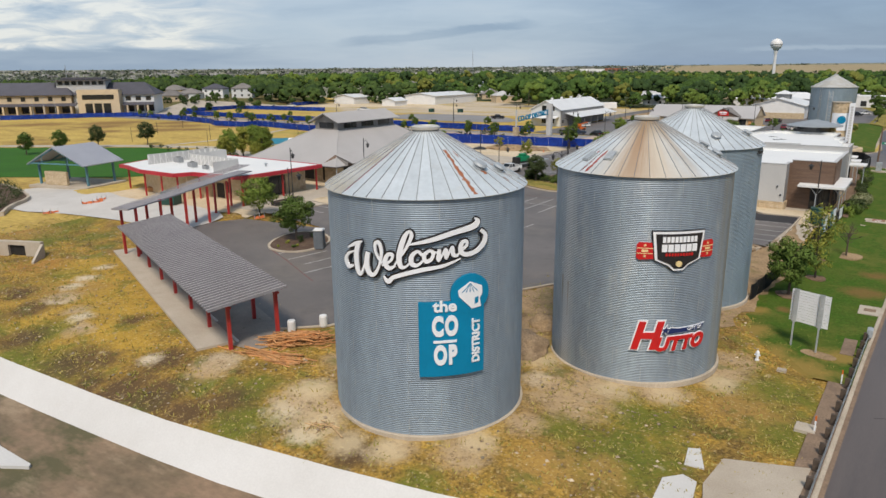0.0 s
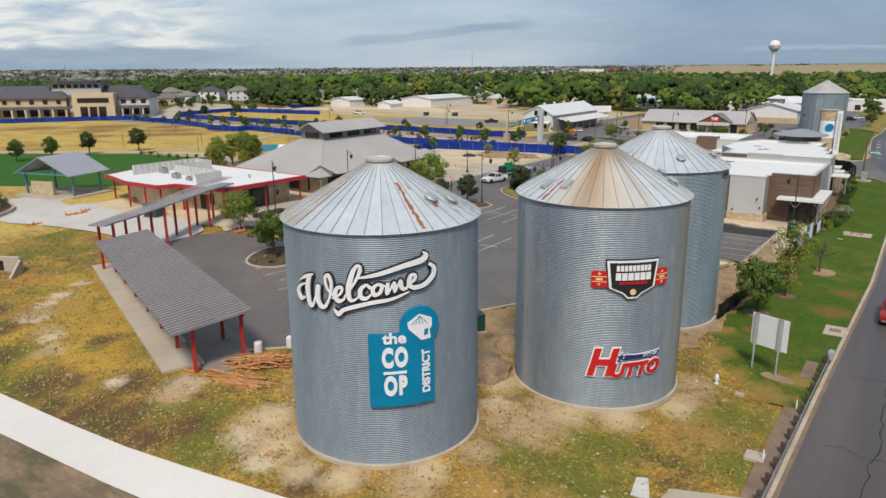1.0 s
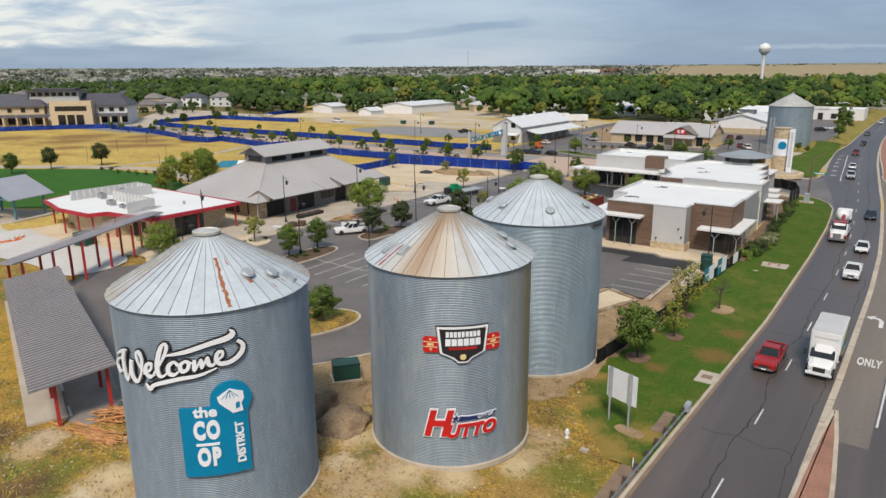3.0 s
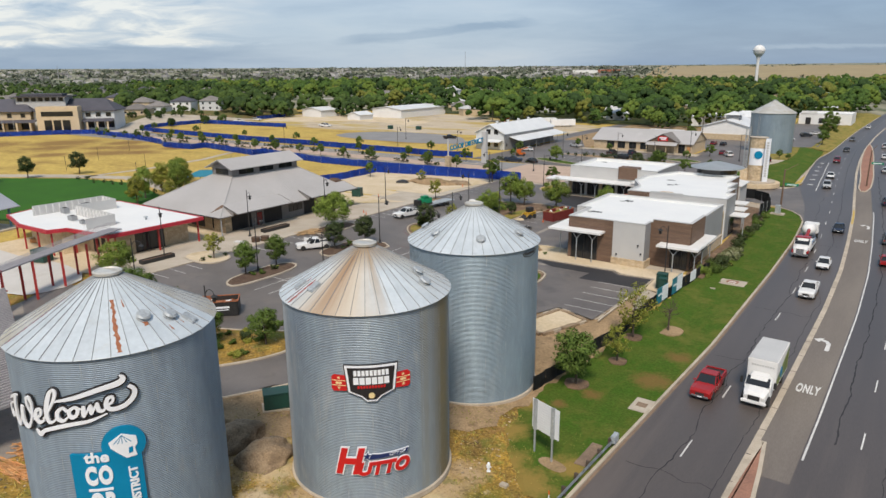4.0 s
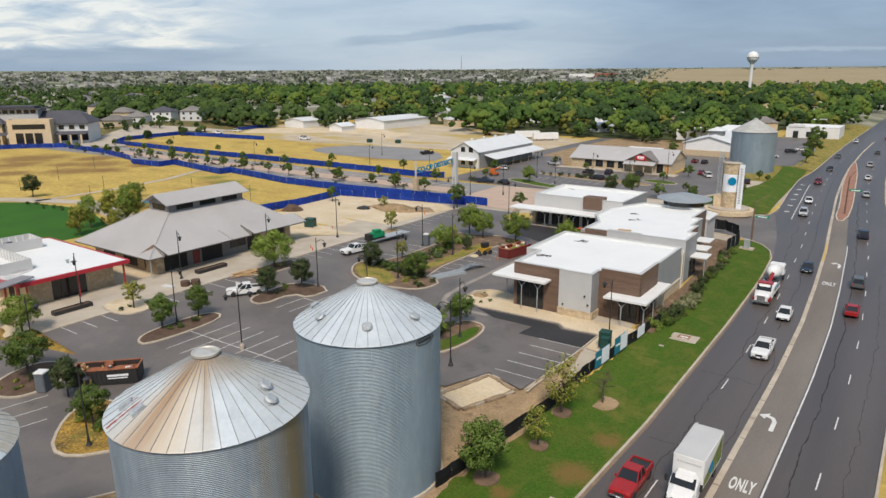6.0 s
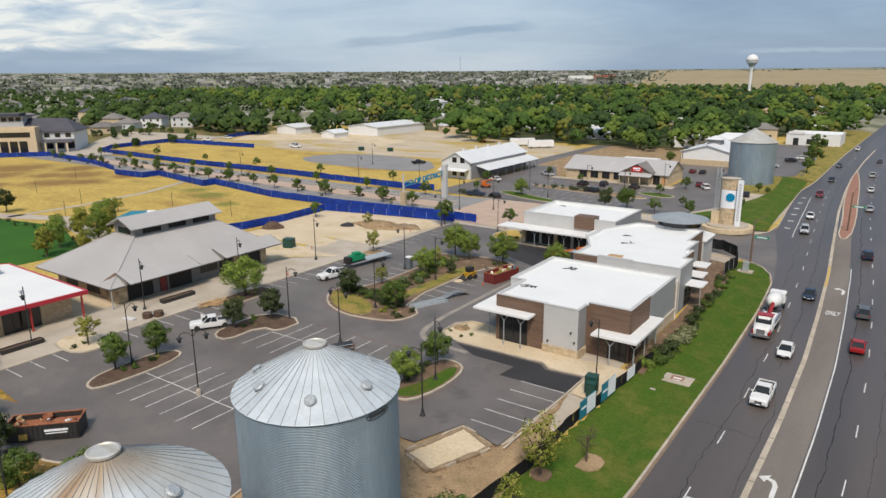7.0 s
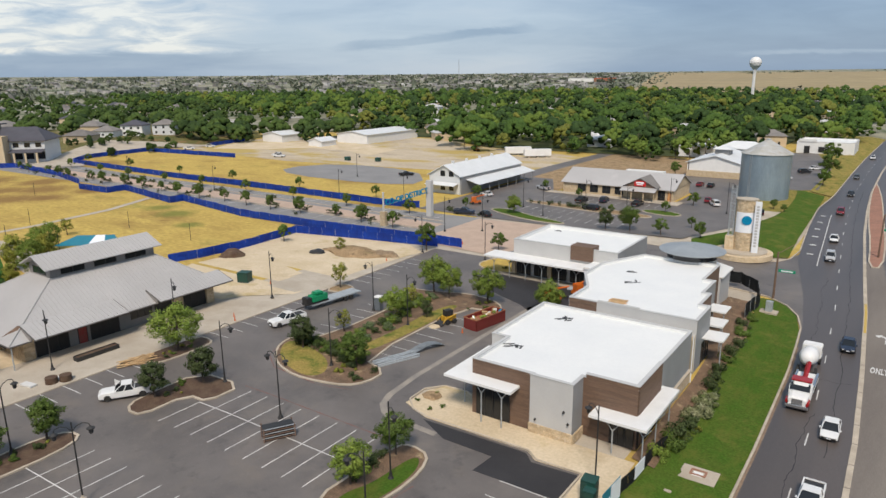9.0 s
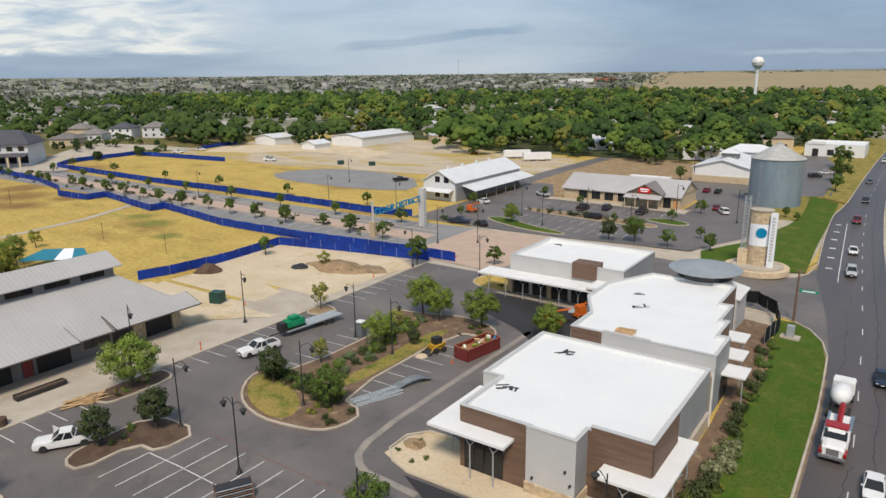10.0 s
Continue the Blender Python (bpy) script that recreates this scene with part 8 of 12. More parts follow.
for k in range(10):
    shrub(-47.5 + 4.5 * trng.random(), 105.5 + 3.5 * trng.random(), trng.choice(("dark", "grassy")), trng.uniform(0.5, 0.9))
for x, y in ((-34.0, 105.6), (-33.2, 108.4), (-31.6, 104.8), (-30.8, 106.0)):
    shrub(x, y, "green", 0.45, 0.05)
for k in range(9):
    shrub(-30.2 + 1.2 * trng.random(), 89.5 + 0.62 * k, "dark", trng.uniform(0.6, 0.9))
for cx_, cy_, n_ in ((-60, 74.5, 9), (-60, 92, 6), (-71, 100, 7), (-45, 138, 9), (-59, 54, 6), (-72, 74, 3), (-53, 161, 9)):
    for k in range(n_):
        shrub(cx_ + trng.uniform(-1.4, 1.4), cy_ + trng.uniform(-3, 3), trng.choice(("dark", "grassy", "green")), trng.uniform(0.4, 0.75))
for k in range(16):
    shrub(-46.5 + 8.5 * trng.random(), 52.4 + 5 * trng.random(), trng.choice(("grassy", "green", "grassy", "dark")), trng.uniform(0.6, 1.2))
for x, y, k, s in ((-7.6, 110.2, "bright", 2.0), (-7.0, 112.6, "green", 2.4), (-6.9, 115.2, "dark", 2.6), (-6.6, 117.6, "dark", 2.4), (-7.2, 119.6, "flower", 2.2), (-6.4, 121.4, "flower", 2.3), (-7.0, 123.6, "flower", 2.5), (-6.6, 126.0, "flower", 2.2), (-7.0, 128.6, "dark", 2.2), (-7.2, 131.4, "dark", 2.0), (-7.6, 134.4, "dark", 2.1), (-7.4, 138, "green", 1.9),
        (-7.8, 141, "dark", 2.3), (-7.6, 145, "dark", 2.2), (-8.2, 149, "green", 2.3), (-8.6, 153, "dark", 2.1), (-8.2, 156.4, "green", 1.7), (-5.9, 118.4, "grassy", 1.2), (-5.8, 124.8, "flower", 1.3)):
    shrub(x, y, k, s * 0.78, height(x, y) - 0.1)
for k in range(30):   # beds in the street and the market lot
    shrub(-82 + 34 * trng.random(), 224 - 0.1 * 17 * trng.random() + trng.uniform(-1, 1), trng.choice(("green", "bright", "green")), trng.uniform(0.8, 1.5))
for k in range(46):
    shrub(-290 + 205 * trng.random(), trng.choice((175, 178, 190, 200, 183)) + trng.uniform(-1, 1), trng.choice(("dark", "green")), trng.uniform(0.8, 1.5), 0.02)
for k in range(12):
    shrub(-97 + 14 * trng.random(), 199 + 4 * trng.random(), trng.choice(("dark", "green", "grassy")), trng.uniform(0.7, 1.3), 0.02)
for k in range(14):
    a = trng.random() * 6.28
    shrub(-128 + 5 * math.cos(a), 103 + 7 * math.sin(a), "green", trng.uniform(0.8, 1.4), 0.02)
for k in range(10):
    shrub(-136 + 26 * k / 9 - 30, 103 + 6 * k / 9, "dark", trng.uniform(0.8, 1.3), 0.02)
bed_poly = rounded([(-106, 41.5), (-112.8, 45.8), (-116.2, 50.0), (-122, 52.3), (-134, 54.5), (-146, 54), (-146, 42), (-118, 36)], 1)
bed = thing("plaza_bed", "raised dark planting bed with pale stone edge", "planting bed", kind="structure")
b_ = B(); ring(b_, bed_poly, 0.4, -0.2, 0.6); part("edge", b_, M_KERB, bed)
part("soil", slab(B(), inset(bed_poly, 0.35)[1], -0.2, 0.42), M_MULCH, bed)
for x, y, s_ in ((-112, 44.2, 1.5), (-114.2, 45.6, 2.0), (-115.8, 47.8, 2.2), (-118.8, 49.4, 2.3), (-121.4, 50.6, 2.1), (-118.2, 46.2, 2.4), (-122.6, 48.4, 2.6), (-126, 51.4, 2.4), (-129.6, 52.2, 2.3), (-127, 48, 2.4), (-133, 52.4, 2.4), (-123.4, 44.6, 2.4), (-115, 42.6, 1.8), (-131, 49, 2.2), (-137, 52.6, 2.2), (-120, 43, 2.0)):
    shrub(x, y, "dark", s_, 0.3)
# weeds over the dry slope
rs = np.random.RandomState(40)
tufts = []
for k in range(6500):
    x, y = rs.uniform(-100, -3), rs.uniform(21, 60)
    if y < bank_top(x) + 0.6 or (x > -34 and math.hypot(x + 24.4, y - 33) < 6.8) or math.hypot(x + 15.8, y - 47) < 6.8 or math.hypot(x + 17.2, y - 63.6) < 6.8:
        continue
    if y > 41 - (x + 40) * 0.36 and x < -33 or (x > -34 and x < -29 and y > 44):
        continue
    if x < -36 and y > 27.4 - (x + 42) * 0.378:
        continue
    tufts.append((x, y))
tv, tf = [], []
for x, y in tufts:
    z = height(x, y) - 0.03
    for j in range(5):
        a, l_ = rs.uniform(0, 6.28), rs.uniform(0.06, 0.26)
        p = np.array([x + rs.normal() * 0.16, y + rs.normal() * 0.16, z])
        w = np.array([math.cos(a), math.sin(a), 0]) * 0.045
        tip = p + np.array([rs.normal() * 0.12, rs.normal() * 0.12, l_])
        i = len(tv); tv += [tuple(p - w), tuple(p + w), tuple(tip)]; tf.append((i, i + 1, i + 2))
M_WEED = surf("dry_weeds", (0.42, 0.33, 0.10), (0.24, 0.24, 0.06), rough=0.9, size=5, fine=3, grain=0.3, island=0.3, spec=0.1)
tagged(new("weeds", mesh_of("weeds", tv, tf, M_WEED)), "scattered dry weeds and grass tufts", "weeds", "", "stuff")
# pale stones and rubble on bare ground
rv, rf = [], []
for k in range(3600):
    if k % 3:
        x, y = rs.uniform(-100, -28), rs.uniform(21, 46)
    else:
        x, y = rs.uniform(-32, -8), rs.uniform(25, 60)
    if y < bank_top(x) + 0.5 or y > 38 - (x + 40) * 0.3 and x < -33:
        continue
    if min(math.hypot(x + 24.4, y - 33), math.hypot(x + 15.8, y - 47), math.hypot(x + 17.2, y - 63.6)) < 6.6:
        continue
    s, z = 0.03 + 0.13 * rs.random() ** 2.5, height(x, y) - 0.03
    i = len(rv)
    rv += [(x + s * a * rs.uniform(0.7, 1.3), y + s * b * rs.uniform(0.7, 1.3), z + s * c) for a, b, c in ((1, 0, 0), (0, 1, 0), (-1, 0, 0), (0, -1, 0), (0.1, 0.1, 0.7))]
    rf += [(i, i + 1, i + 4), (i + 1, i + 2, i + 4), (i + 2, i + 3, i + 4), (i + 3, i, i + 4)]
tagged(new("rubble", mesh_of("rubble", rv, rf, surf("rubble_stone", (0.40, 0.33, 0.23), (0.2, 0.15, 0.10), rough=0.95, size=1.5, fine=9, island=0.6))), "scattered pale stones and rubble", "rubble", "", "stuff")

# ---- far woods ----
rs = np.random.RandomState(50)
M_FLOOR = surf("woods_grass", (0.05, 0.07, 0.025), (0.08, 0.085, 0.04), rough=0.95, size=20, fine=0.5, spec=0.1)
GOLD = (1 + 5 ** 0.5) / 2
KNOB = np.array([(-1, GOLD, 0), (1, GOLD, 0), (-1, -GOLD, 0), (1, -GOLD, 0), (0, -1, GOLD), (0, 1, GOLD), (0, -1, -GOLD), (0, 1, -GOLD), (GOLD, 0, -1), (GOLD, 0, 1), (-GOLD, 0, -1), (-GOLD, 0, 1)]) / math.hypot(1, GOLD)
KNOB_F = np.array([(0, 11, 5), (0, 5, 1), (0, 1, 7), (0, 7, 10), (0, 10, 11), (1, 5, 9), (5, 11, 4), (11, 10, 2), (10, 7, 6), (7, 1, 8), (3, 9, 4), (3, 4, 2), (3, 2, 6), (3, 6, 8), (3, 8, 9), (4, 9, 5), (2, 4, 11), (6, 2, 10), (8, 6, 7), (9, 8, 1)])
def woods(name, spots, label, leafm=M_FOREST):
    """Many tree crowns: each a heap of rough foliage knobs, frayed by loose leaves."""
    pts, nrm, faces, at = [], [], [], 0
    for x, y, h, r in spots:
        far = math.hypot(x, y) > 600
        n = 20 if far else 40
        z0 = max(0.0, height(x, y))
        a, q = rs.uniform(0, 6.28, n), np.sqrt(rs.uniform(0, 1, n)) * r * 0.8
        up = h * (0.84 - 0.5 * (q / r) ** 2) - rs.uniform(0, 0.45, n) * h * (np.arange(n) % 3 == 0)
        c = np.stack([x + q * np.cos(a), y + q * np.sin(a), z0 + up], 1)
        heart = np.array([x, y, z0 + h * 0.36])
        rad = rs.uniform(0.14, 0.27, n) * r * (1.2 if far else 1.0)
        turn = rs.normal(size=(n, 3, 3)); turn = np.linalg.qr(turn)[0]
        p = np.einsum("vk,nkj->nvj", KNOB, turn) * rs.uniform(0.62, 1.38, (n, 12, 1))
        away = c - heart; away /= np.linalg.norm(away, axis=1)[:, None]
        pts.append((c[:, None, :] + p * rad[:, None, None] * np.array([1, 1, 0.85])).reshape(-1, 3))
        nrm.append((p * 0.95 + away[:, None, :] * 0.6).reshape(-1, 3))
        faces += (KNOB_F[None] + (at + 12 * np.arange(n))[:, None, None]).reshape(-1, 3).tolist()
        at += 12 * n
        fray = leaf_cloud(rs, c, rad * 1.22, 8 if far else 15, 0.40 if far else 0.25, 0.9, heart, 0.8, 0.6)
        k = len(fray) // 4
        pts.append(fray[:, :3]); nrm.append(fray[:, 3:])
        faces += (at + np.arange(4 * k)).reshape(k, 4).tolist()
        at += 4 * k
    me = bpy.data.meshes.new(name)
    me.from_pydata(np.concatenate(pts).tolist(), [], faces)
    me.polygons.foreach_set("use_smooth", [True] * len(faces))
    nn = np.concatenate(nrm); nn /= np.linalg.norm(nn, axis=1)[:, None]
    me.normals_split_custom_set_from_vertices(nn.tolist())
    me.materials.append(leafm)
    return tagged(new(name, me), label, "woods", "", "stuff")

def in_woods(x, y):
    edge = interp(x, [(-520, 470), (-408, 400), (-300, 372), (-222, 372), (-170, 316), (-150, 340), (-116, 340), (-112, 352), (-100, 352), (-98, 330), (-70, 336), (-60, 352), (-45, 430), (60, 440), (300, 420)])
    return y > edge
TOWN = []   # houses among the trees, with trees on the camera's sight line before them left out
hr = random.Random(77)
while len(TOWN) < 34:
    d, a = hr.uniform(385, 900), radians(hr.uniform(91, 128))
    x, y = d * math.cos(a), d * math.sin(a)
    if in_woods(x, y) and not -24 < x - interp(y, [(0, 0), (480, -7), (900, 6)]) < 44 and all(math.hypot(x - p, y - q) > 26 for p, q in TOWN):
        TOWN.append((x, y))
# true for trees beside a house or hiding it from the camera
def yard(x, y, r):
    for p, q in TOWN:
        d = math.hypot(p, q)
        for f in (0, 11):
            if math.hypot(x - p * (1 - f / d), y - q * (1 - f / d)) < r * 0.8 + (6 if f == 0 else 2.5):
                return True
    return False
spots = []
k = 0
tries = 0
while k < 2300:
    d, a = 330 + 900 * rs.random() ** 1.35, radians(rs.uniform(72, 148))
    x, y = d * math.cos(a), d * math.sin(a)
    rx = x - interp(y, [(0, 0), (480, -7), (900, 6), (1300, 20)])
    if not in_woods(x, y) or -8 < rx < 34:
        continue
    h = rs.choice((8.5, 10.5, 12.0, 13.5, 16.0)) * rs.uniform(0.9, 1.08)
    if yard(x, y, h * 0.5):
        continue
    tries += 1
    if tries < 30000 and any((x - q[0]) ** 2 + (y - q[1]) ** 2 < (0.72 * (h * 0.44 + q[3])) ** 2 for q in spots):
        continue
    spots.append((x, y, h, h * rs.uniform(0.36, 0.52))); k += 1
FOREST = [surf("woodland_leaves", a, b, rough=0.8, size=4, fine=1.6, grain=0.45, island=0.1, spec=0.06) for a, b in (((0.068, 0.116, 0.027), (0.049, 0.089, 0.024)), ((0.028, 0.052, 0.020), (0.042, 0.072, 0.024)), ((0.12, 0.168, 0.034), (0.09, 0.136, 0.03)), ((0.155, 0.158, 0.036), (0.11, 0.13, 0.032)))]
for m_, pick, lab in ((0, (0, 1, 2, 3), "dense mid-green woods behind the town"), (1, (4, 5, 6), "dark green trees in the woods"), (2, (7, 8), "bright green trees in the woods"), (3, (9,), "yellowing trees in the woods")):
    woods("woods", [q for i, q in enumerate(spots) if (i * 7) % 10 in pick], lab, FOREST[m_])
spots = []
k = 0
while k < 760:   # suburb trees, more open
    d, a = 430 + 1000 * rs.random() ** 1.7, radians(rs.uniform(136, 172))
    x, y = d * math.cos(a), d * math.sin(a)
    if x > -425 or (d < 520 and math.degrees(a) > 152):
        continue
    h = rs.uniform(7, 12)
    spots.append((x, y, h, h * rs.uniform(0.36, 0.55))); k += 1
for x, y, h, r in ((-336, 284, 11, 7.5), (-325, 288, 12, 8), (-314, 290, 12, 8.5), (-305, 300, 11, 7.5), (-312, 306, 13, 8), (-327, 304, 13, 8), (-343, 300, 12, 7.5), (-358, 300, 12, 7), (-372, 296, 12, 7.5), (-388, 290, 12, 7.5), (-380, 272, 9, 5.5), (-398, 278, 12, 7.5), (-395, 258, 11, 6.5), (-408, 262, 12, 7), (-384, 246, 10, 6), (-404, 238, 11, 7),
        (-298, 322, 13, 7.5), (-286, 330, 12, 7), (-275, 333, 13, 7.5), (-271, 322, 10, 5), (-268, 345, 14, 8), (-280, 350, 13, 8), (-296, 345, 14, 8), (-312, 330, 14, 9), (-330, 325, 13, 8), (-352, 320, 13, 8), (-372, 318, 13, 8), (-394, 310, 13, 8), (-418, 292, 13, 8), (-420, 270, 12, 7)):
    spots.append((x, y, h, r))
for k in range(26):   # young trees before the houses
    spots.append((rs.uniform(-352, -300), rs.uniform(222, 266), rs.uniform(3.5, 5.5), rs.uniform(1.5, 2.2)))
woods("suburb_trees", spots, "scattered leafy suburb trees among roofs")
spots = []
for k in range(900):   # tree belts towards the horizon
    d, a = rs.uniform(1250, 4500), radians(rs.uniform(84, 170))
    if 80 < math.degrees(a) < 107.5 and 1350 < d < 4000 and rs.random() < 0.96:
        continue
    for j in range(3):
        spots.append((d * math.cos(a) + rs.normal() * 30, d * math.sin(a) + rs.normal() * 12, rs.uniform(7, 12), rs.uniform(8, 14)))
out = []
for x, y, h, r in spots:
    n = 4
    c = np.stack([x + rs.uniform(-1, 1, n) * r, y + rs.uniform(-1, 1, n) * r, rs.uniform(0.2, 0.75, n) * h + height(x, y)], 1)
    out.append(leaf_cloud(rs, c, np.full(n, r * 0.5), 3, 4.2))
# leaf colour lightened, so the haze of distance sits in the material
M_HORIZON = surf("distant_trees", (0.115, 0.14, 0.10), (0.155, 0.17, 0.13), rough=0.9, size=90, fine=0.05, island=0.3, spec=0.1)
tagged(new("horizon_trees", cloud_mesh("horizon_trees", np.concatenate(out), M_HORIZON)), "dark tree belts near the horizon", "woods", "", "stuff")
bm = B()
rg = random.Random(9)
for k in range(620):   # specks of distant roofs
    d, a = rg.uniform(1300, 4300), radians(rg.uniform(109, 172))
    x, y = d * math.cos(a), d * math.sin(a)
    s, w = rg.uniform(6, 16), rg.uniform(4, 7)
    z_ = max(0.0, height(x, y))
    box(bm, x - s, x + s, y - w, y + w, z_, z_ + rg.uniform(4, 8))
M_ROOFSPECK = surf("distant_roofs", (0.40, 0.39, 0.38), (0.24, 0.235, 0.235), rough=0.9, size=60, fine=0.1, island=0.55, spec=0.1)
tagged(part("distant_roofs", bm, M_ROOFSPECK), "distant roofs of the suburbs", "roofs", "", "stuff")
drape("wheat_field", [(-440, 1290), (500, 1120), (1600, 4200), (-1330, 4200)], 3.0, M_WHEAT, "wide tan field towards the horizon", "field", 250)

drape("woods_floor", [(-560, 480), (-408, 404), (-300, 376), (-222, 376), (-170, 346), (-100, 349), (-62, 356), (-46, 434), (-40, 700), (-90, 1250), (-500, 1250), (-800, 1000)], 0.05, M_FLOOR, "shaded grass floor of the woods", "woods floor", 500, z=0.2)

# ---- houses and far buildings ----
def house(x, y, rz, w, d, h, wall, roof, label, name="house", cat="house", group="", windows=2, storeys=1):
    t_ = thing(name, label, cat, (x, y, -0.02 + (max(0.0, height(x, y)) if x < -300 else 0.0)), rz, group)
    o_, i_ = inset([(-w / 2, -d / 2), (w / 2, -d / 2), (w / 2, d / 2), (-w / 2, d / 2)], 0.25)
    for k in range(4):
        j = (k + 1) % 4
        part("wall", slab(B(), [o_[k], o_[j], i_[j], i_[k]], -2.0 if x < -300 else 0, h), wall, t_)
    e_, rise, rl = 0.5, d * 0.26, max(0.5, w - d) / 2
    a = [(-w / 2 - e_, -d / 2 - e_, h), (w / 2 + e_, -d / 2 - e_, h), (w / 2 + e_, d / 2 + e_, h), (-w / 2 - e_, d / 2 + e_, h)]
    r0, r1 = (-rl, 0, h + rise), (rl, 0, h + rise)
    bm = B()
    v = [bm.verts.new(p) for p in a] + [bm.verts.new(r0), bm.verts.new(r1)] + [bm.verts.new((p[0], p[1], p[2] - 0.25)) for p in a]
    for f in ((0, 1, 5, 4), (1, 2, 5), (2, 3, 4, 5), (3, 0, 4), (0, 6, 7, 1), (1, 7, 8, 2), (2, 8, 9, 3), (3, 9, 6, 0), (9, 8, 7, 6)):
        bm.faces.new([v[k] for k in f])
    part("roof", bm, roof, t_)
    for st in range(storeys):
        for k in range(windows):
            u = -w / 2 + w * (k + 0.5) / windows
            z0 = 1.0 + 2.9 * st
            if z0 + 1.4 < h:
                wd = part("window", box(B(), u - 0.6, u + 0.6, -d / 2 - 0.04, -d / 2 + 0.05, z0, z0 + 1.3), M_GLASS, t_)
                part("window_frame", (lambda b: (box(b, u - 0.7, u + 0.7, -d / 2 - 0.06, -d / 2, z0 + 1.3, z0 + 1.4), box(b, u - 0.7, u + 0.7, -d / 2 - 0.08, -d / 2, z0 - 0.1, z0), b)[2])(B()), M_WHITE, wd)
    return t_
HW = [M_BEIGE, M_WHITE, M_BARNWHITE, M_BEIGE]
for x, y, rz, w, d, h, wl_, rf_, st in ((-355.5, 237.5, 33, 14, 11, 3.4, M_BEIGE, M_SHINGLE, 1), (-367, 258.5, 32, 12, 11, 3.6, M_BARNWHITE, M_SHINGLE, 1), (-362, 272.5, 33, 12.5, 11, 6.0, M_WHITE, M_SLATE, 2), (-352, 285.5, 40, 12.5, 11, 6.0, M_BARNWHITE, M_SHINGLE, 2), (-372, 222, 40, 13, 11, 5.8, M_BARNWHITE, M_SLATE, 2), (-388, 262, 30, 13, 11, 5.4, M_BEIGE, M_SHINGLE, 1), (-404, 224, 30, 14, 11, 5.4, M_WHITE, M_SHINGLE, 1)):
    house(x, y, rz, w, d, h, wl_, rf_, "suburban house with hipped shingle roof", group="houses at the field edge", storeys=st, windows=3)
for k in range(44):
    d, a = rg.uniform(440, 1000), radians(rg.uniform(140, 166))
    house(d * math.cos(a), d * math.sin(a), rg.uniform(0, 90), rg.uniform(12, 18), rg.uniform(9, 12), rg.choice((3.2, 5.6)), rg.choice(HW), rg.choice((M_SHINGLE, M_SLATE, M_SHINGLE)), "distant suburban house with shingle roof", group="distant suburb houses", storeys=1)
for x, y in TOWN:   # town roofs among the trees
    house(x, y, hr.uniform(-30, 50), hr.uniform(11, 18), hr.uniform(8, 11), hr.uniform(3.6, 5.4), hr.choice((M_WHITE, M_BARNWHITE, M_BEIGE)), hr.choice((M_TIN, M_HALLROOF, M_SHINGLE, M_GREYPANEL)), "town house with pale roof among trees", group="houses among trees", windows=2)
fs = thing("far_school", "distant red-roofed building with a white wing", "building", (-850, 2190, height(-850, 2190) - 1), 20)
part("wall", box(B(), -34, 34, -14, 14, 0, 9), M_BRICKPAVE, fs)
part("roof", slab(B(), [(-35, -15), (35, -15), (35, 15), (-35, 15)], 9, 12), surf("red_metal_roof", (0.42, 0.13, 0.07), (0.36, 0.11, 0.06), rough=0.6, size=20, fine=1), fs)
part("wing", box(B(), -116, -36, -10, 12, 0, 11), M_WHITE, fs, "white wing")
house(-123, 378, 10, 12, 9, 4, M_WHITE, M_TIN, "small white house at the edge of the woods")
house(-70, 362, 0, 16, 12, 5, M_WHITE, M_TIN, "white metal-roofed shed behind the market")
house(-50, 350, 0, 18, 10, 6, M_BARNWHITE, M_TIN, "pale two-storey building behind the market", storeys=2)

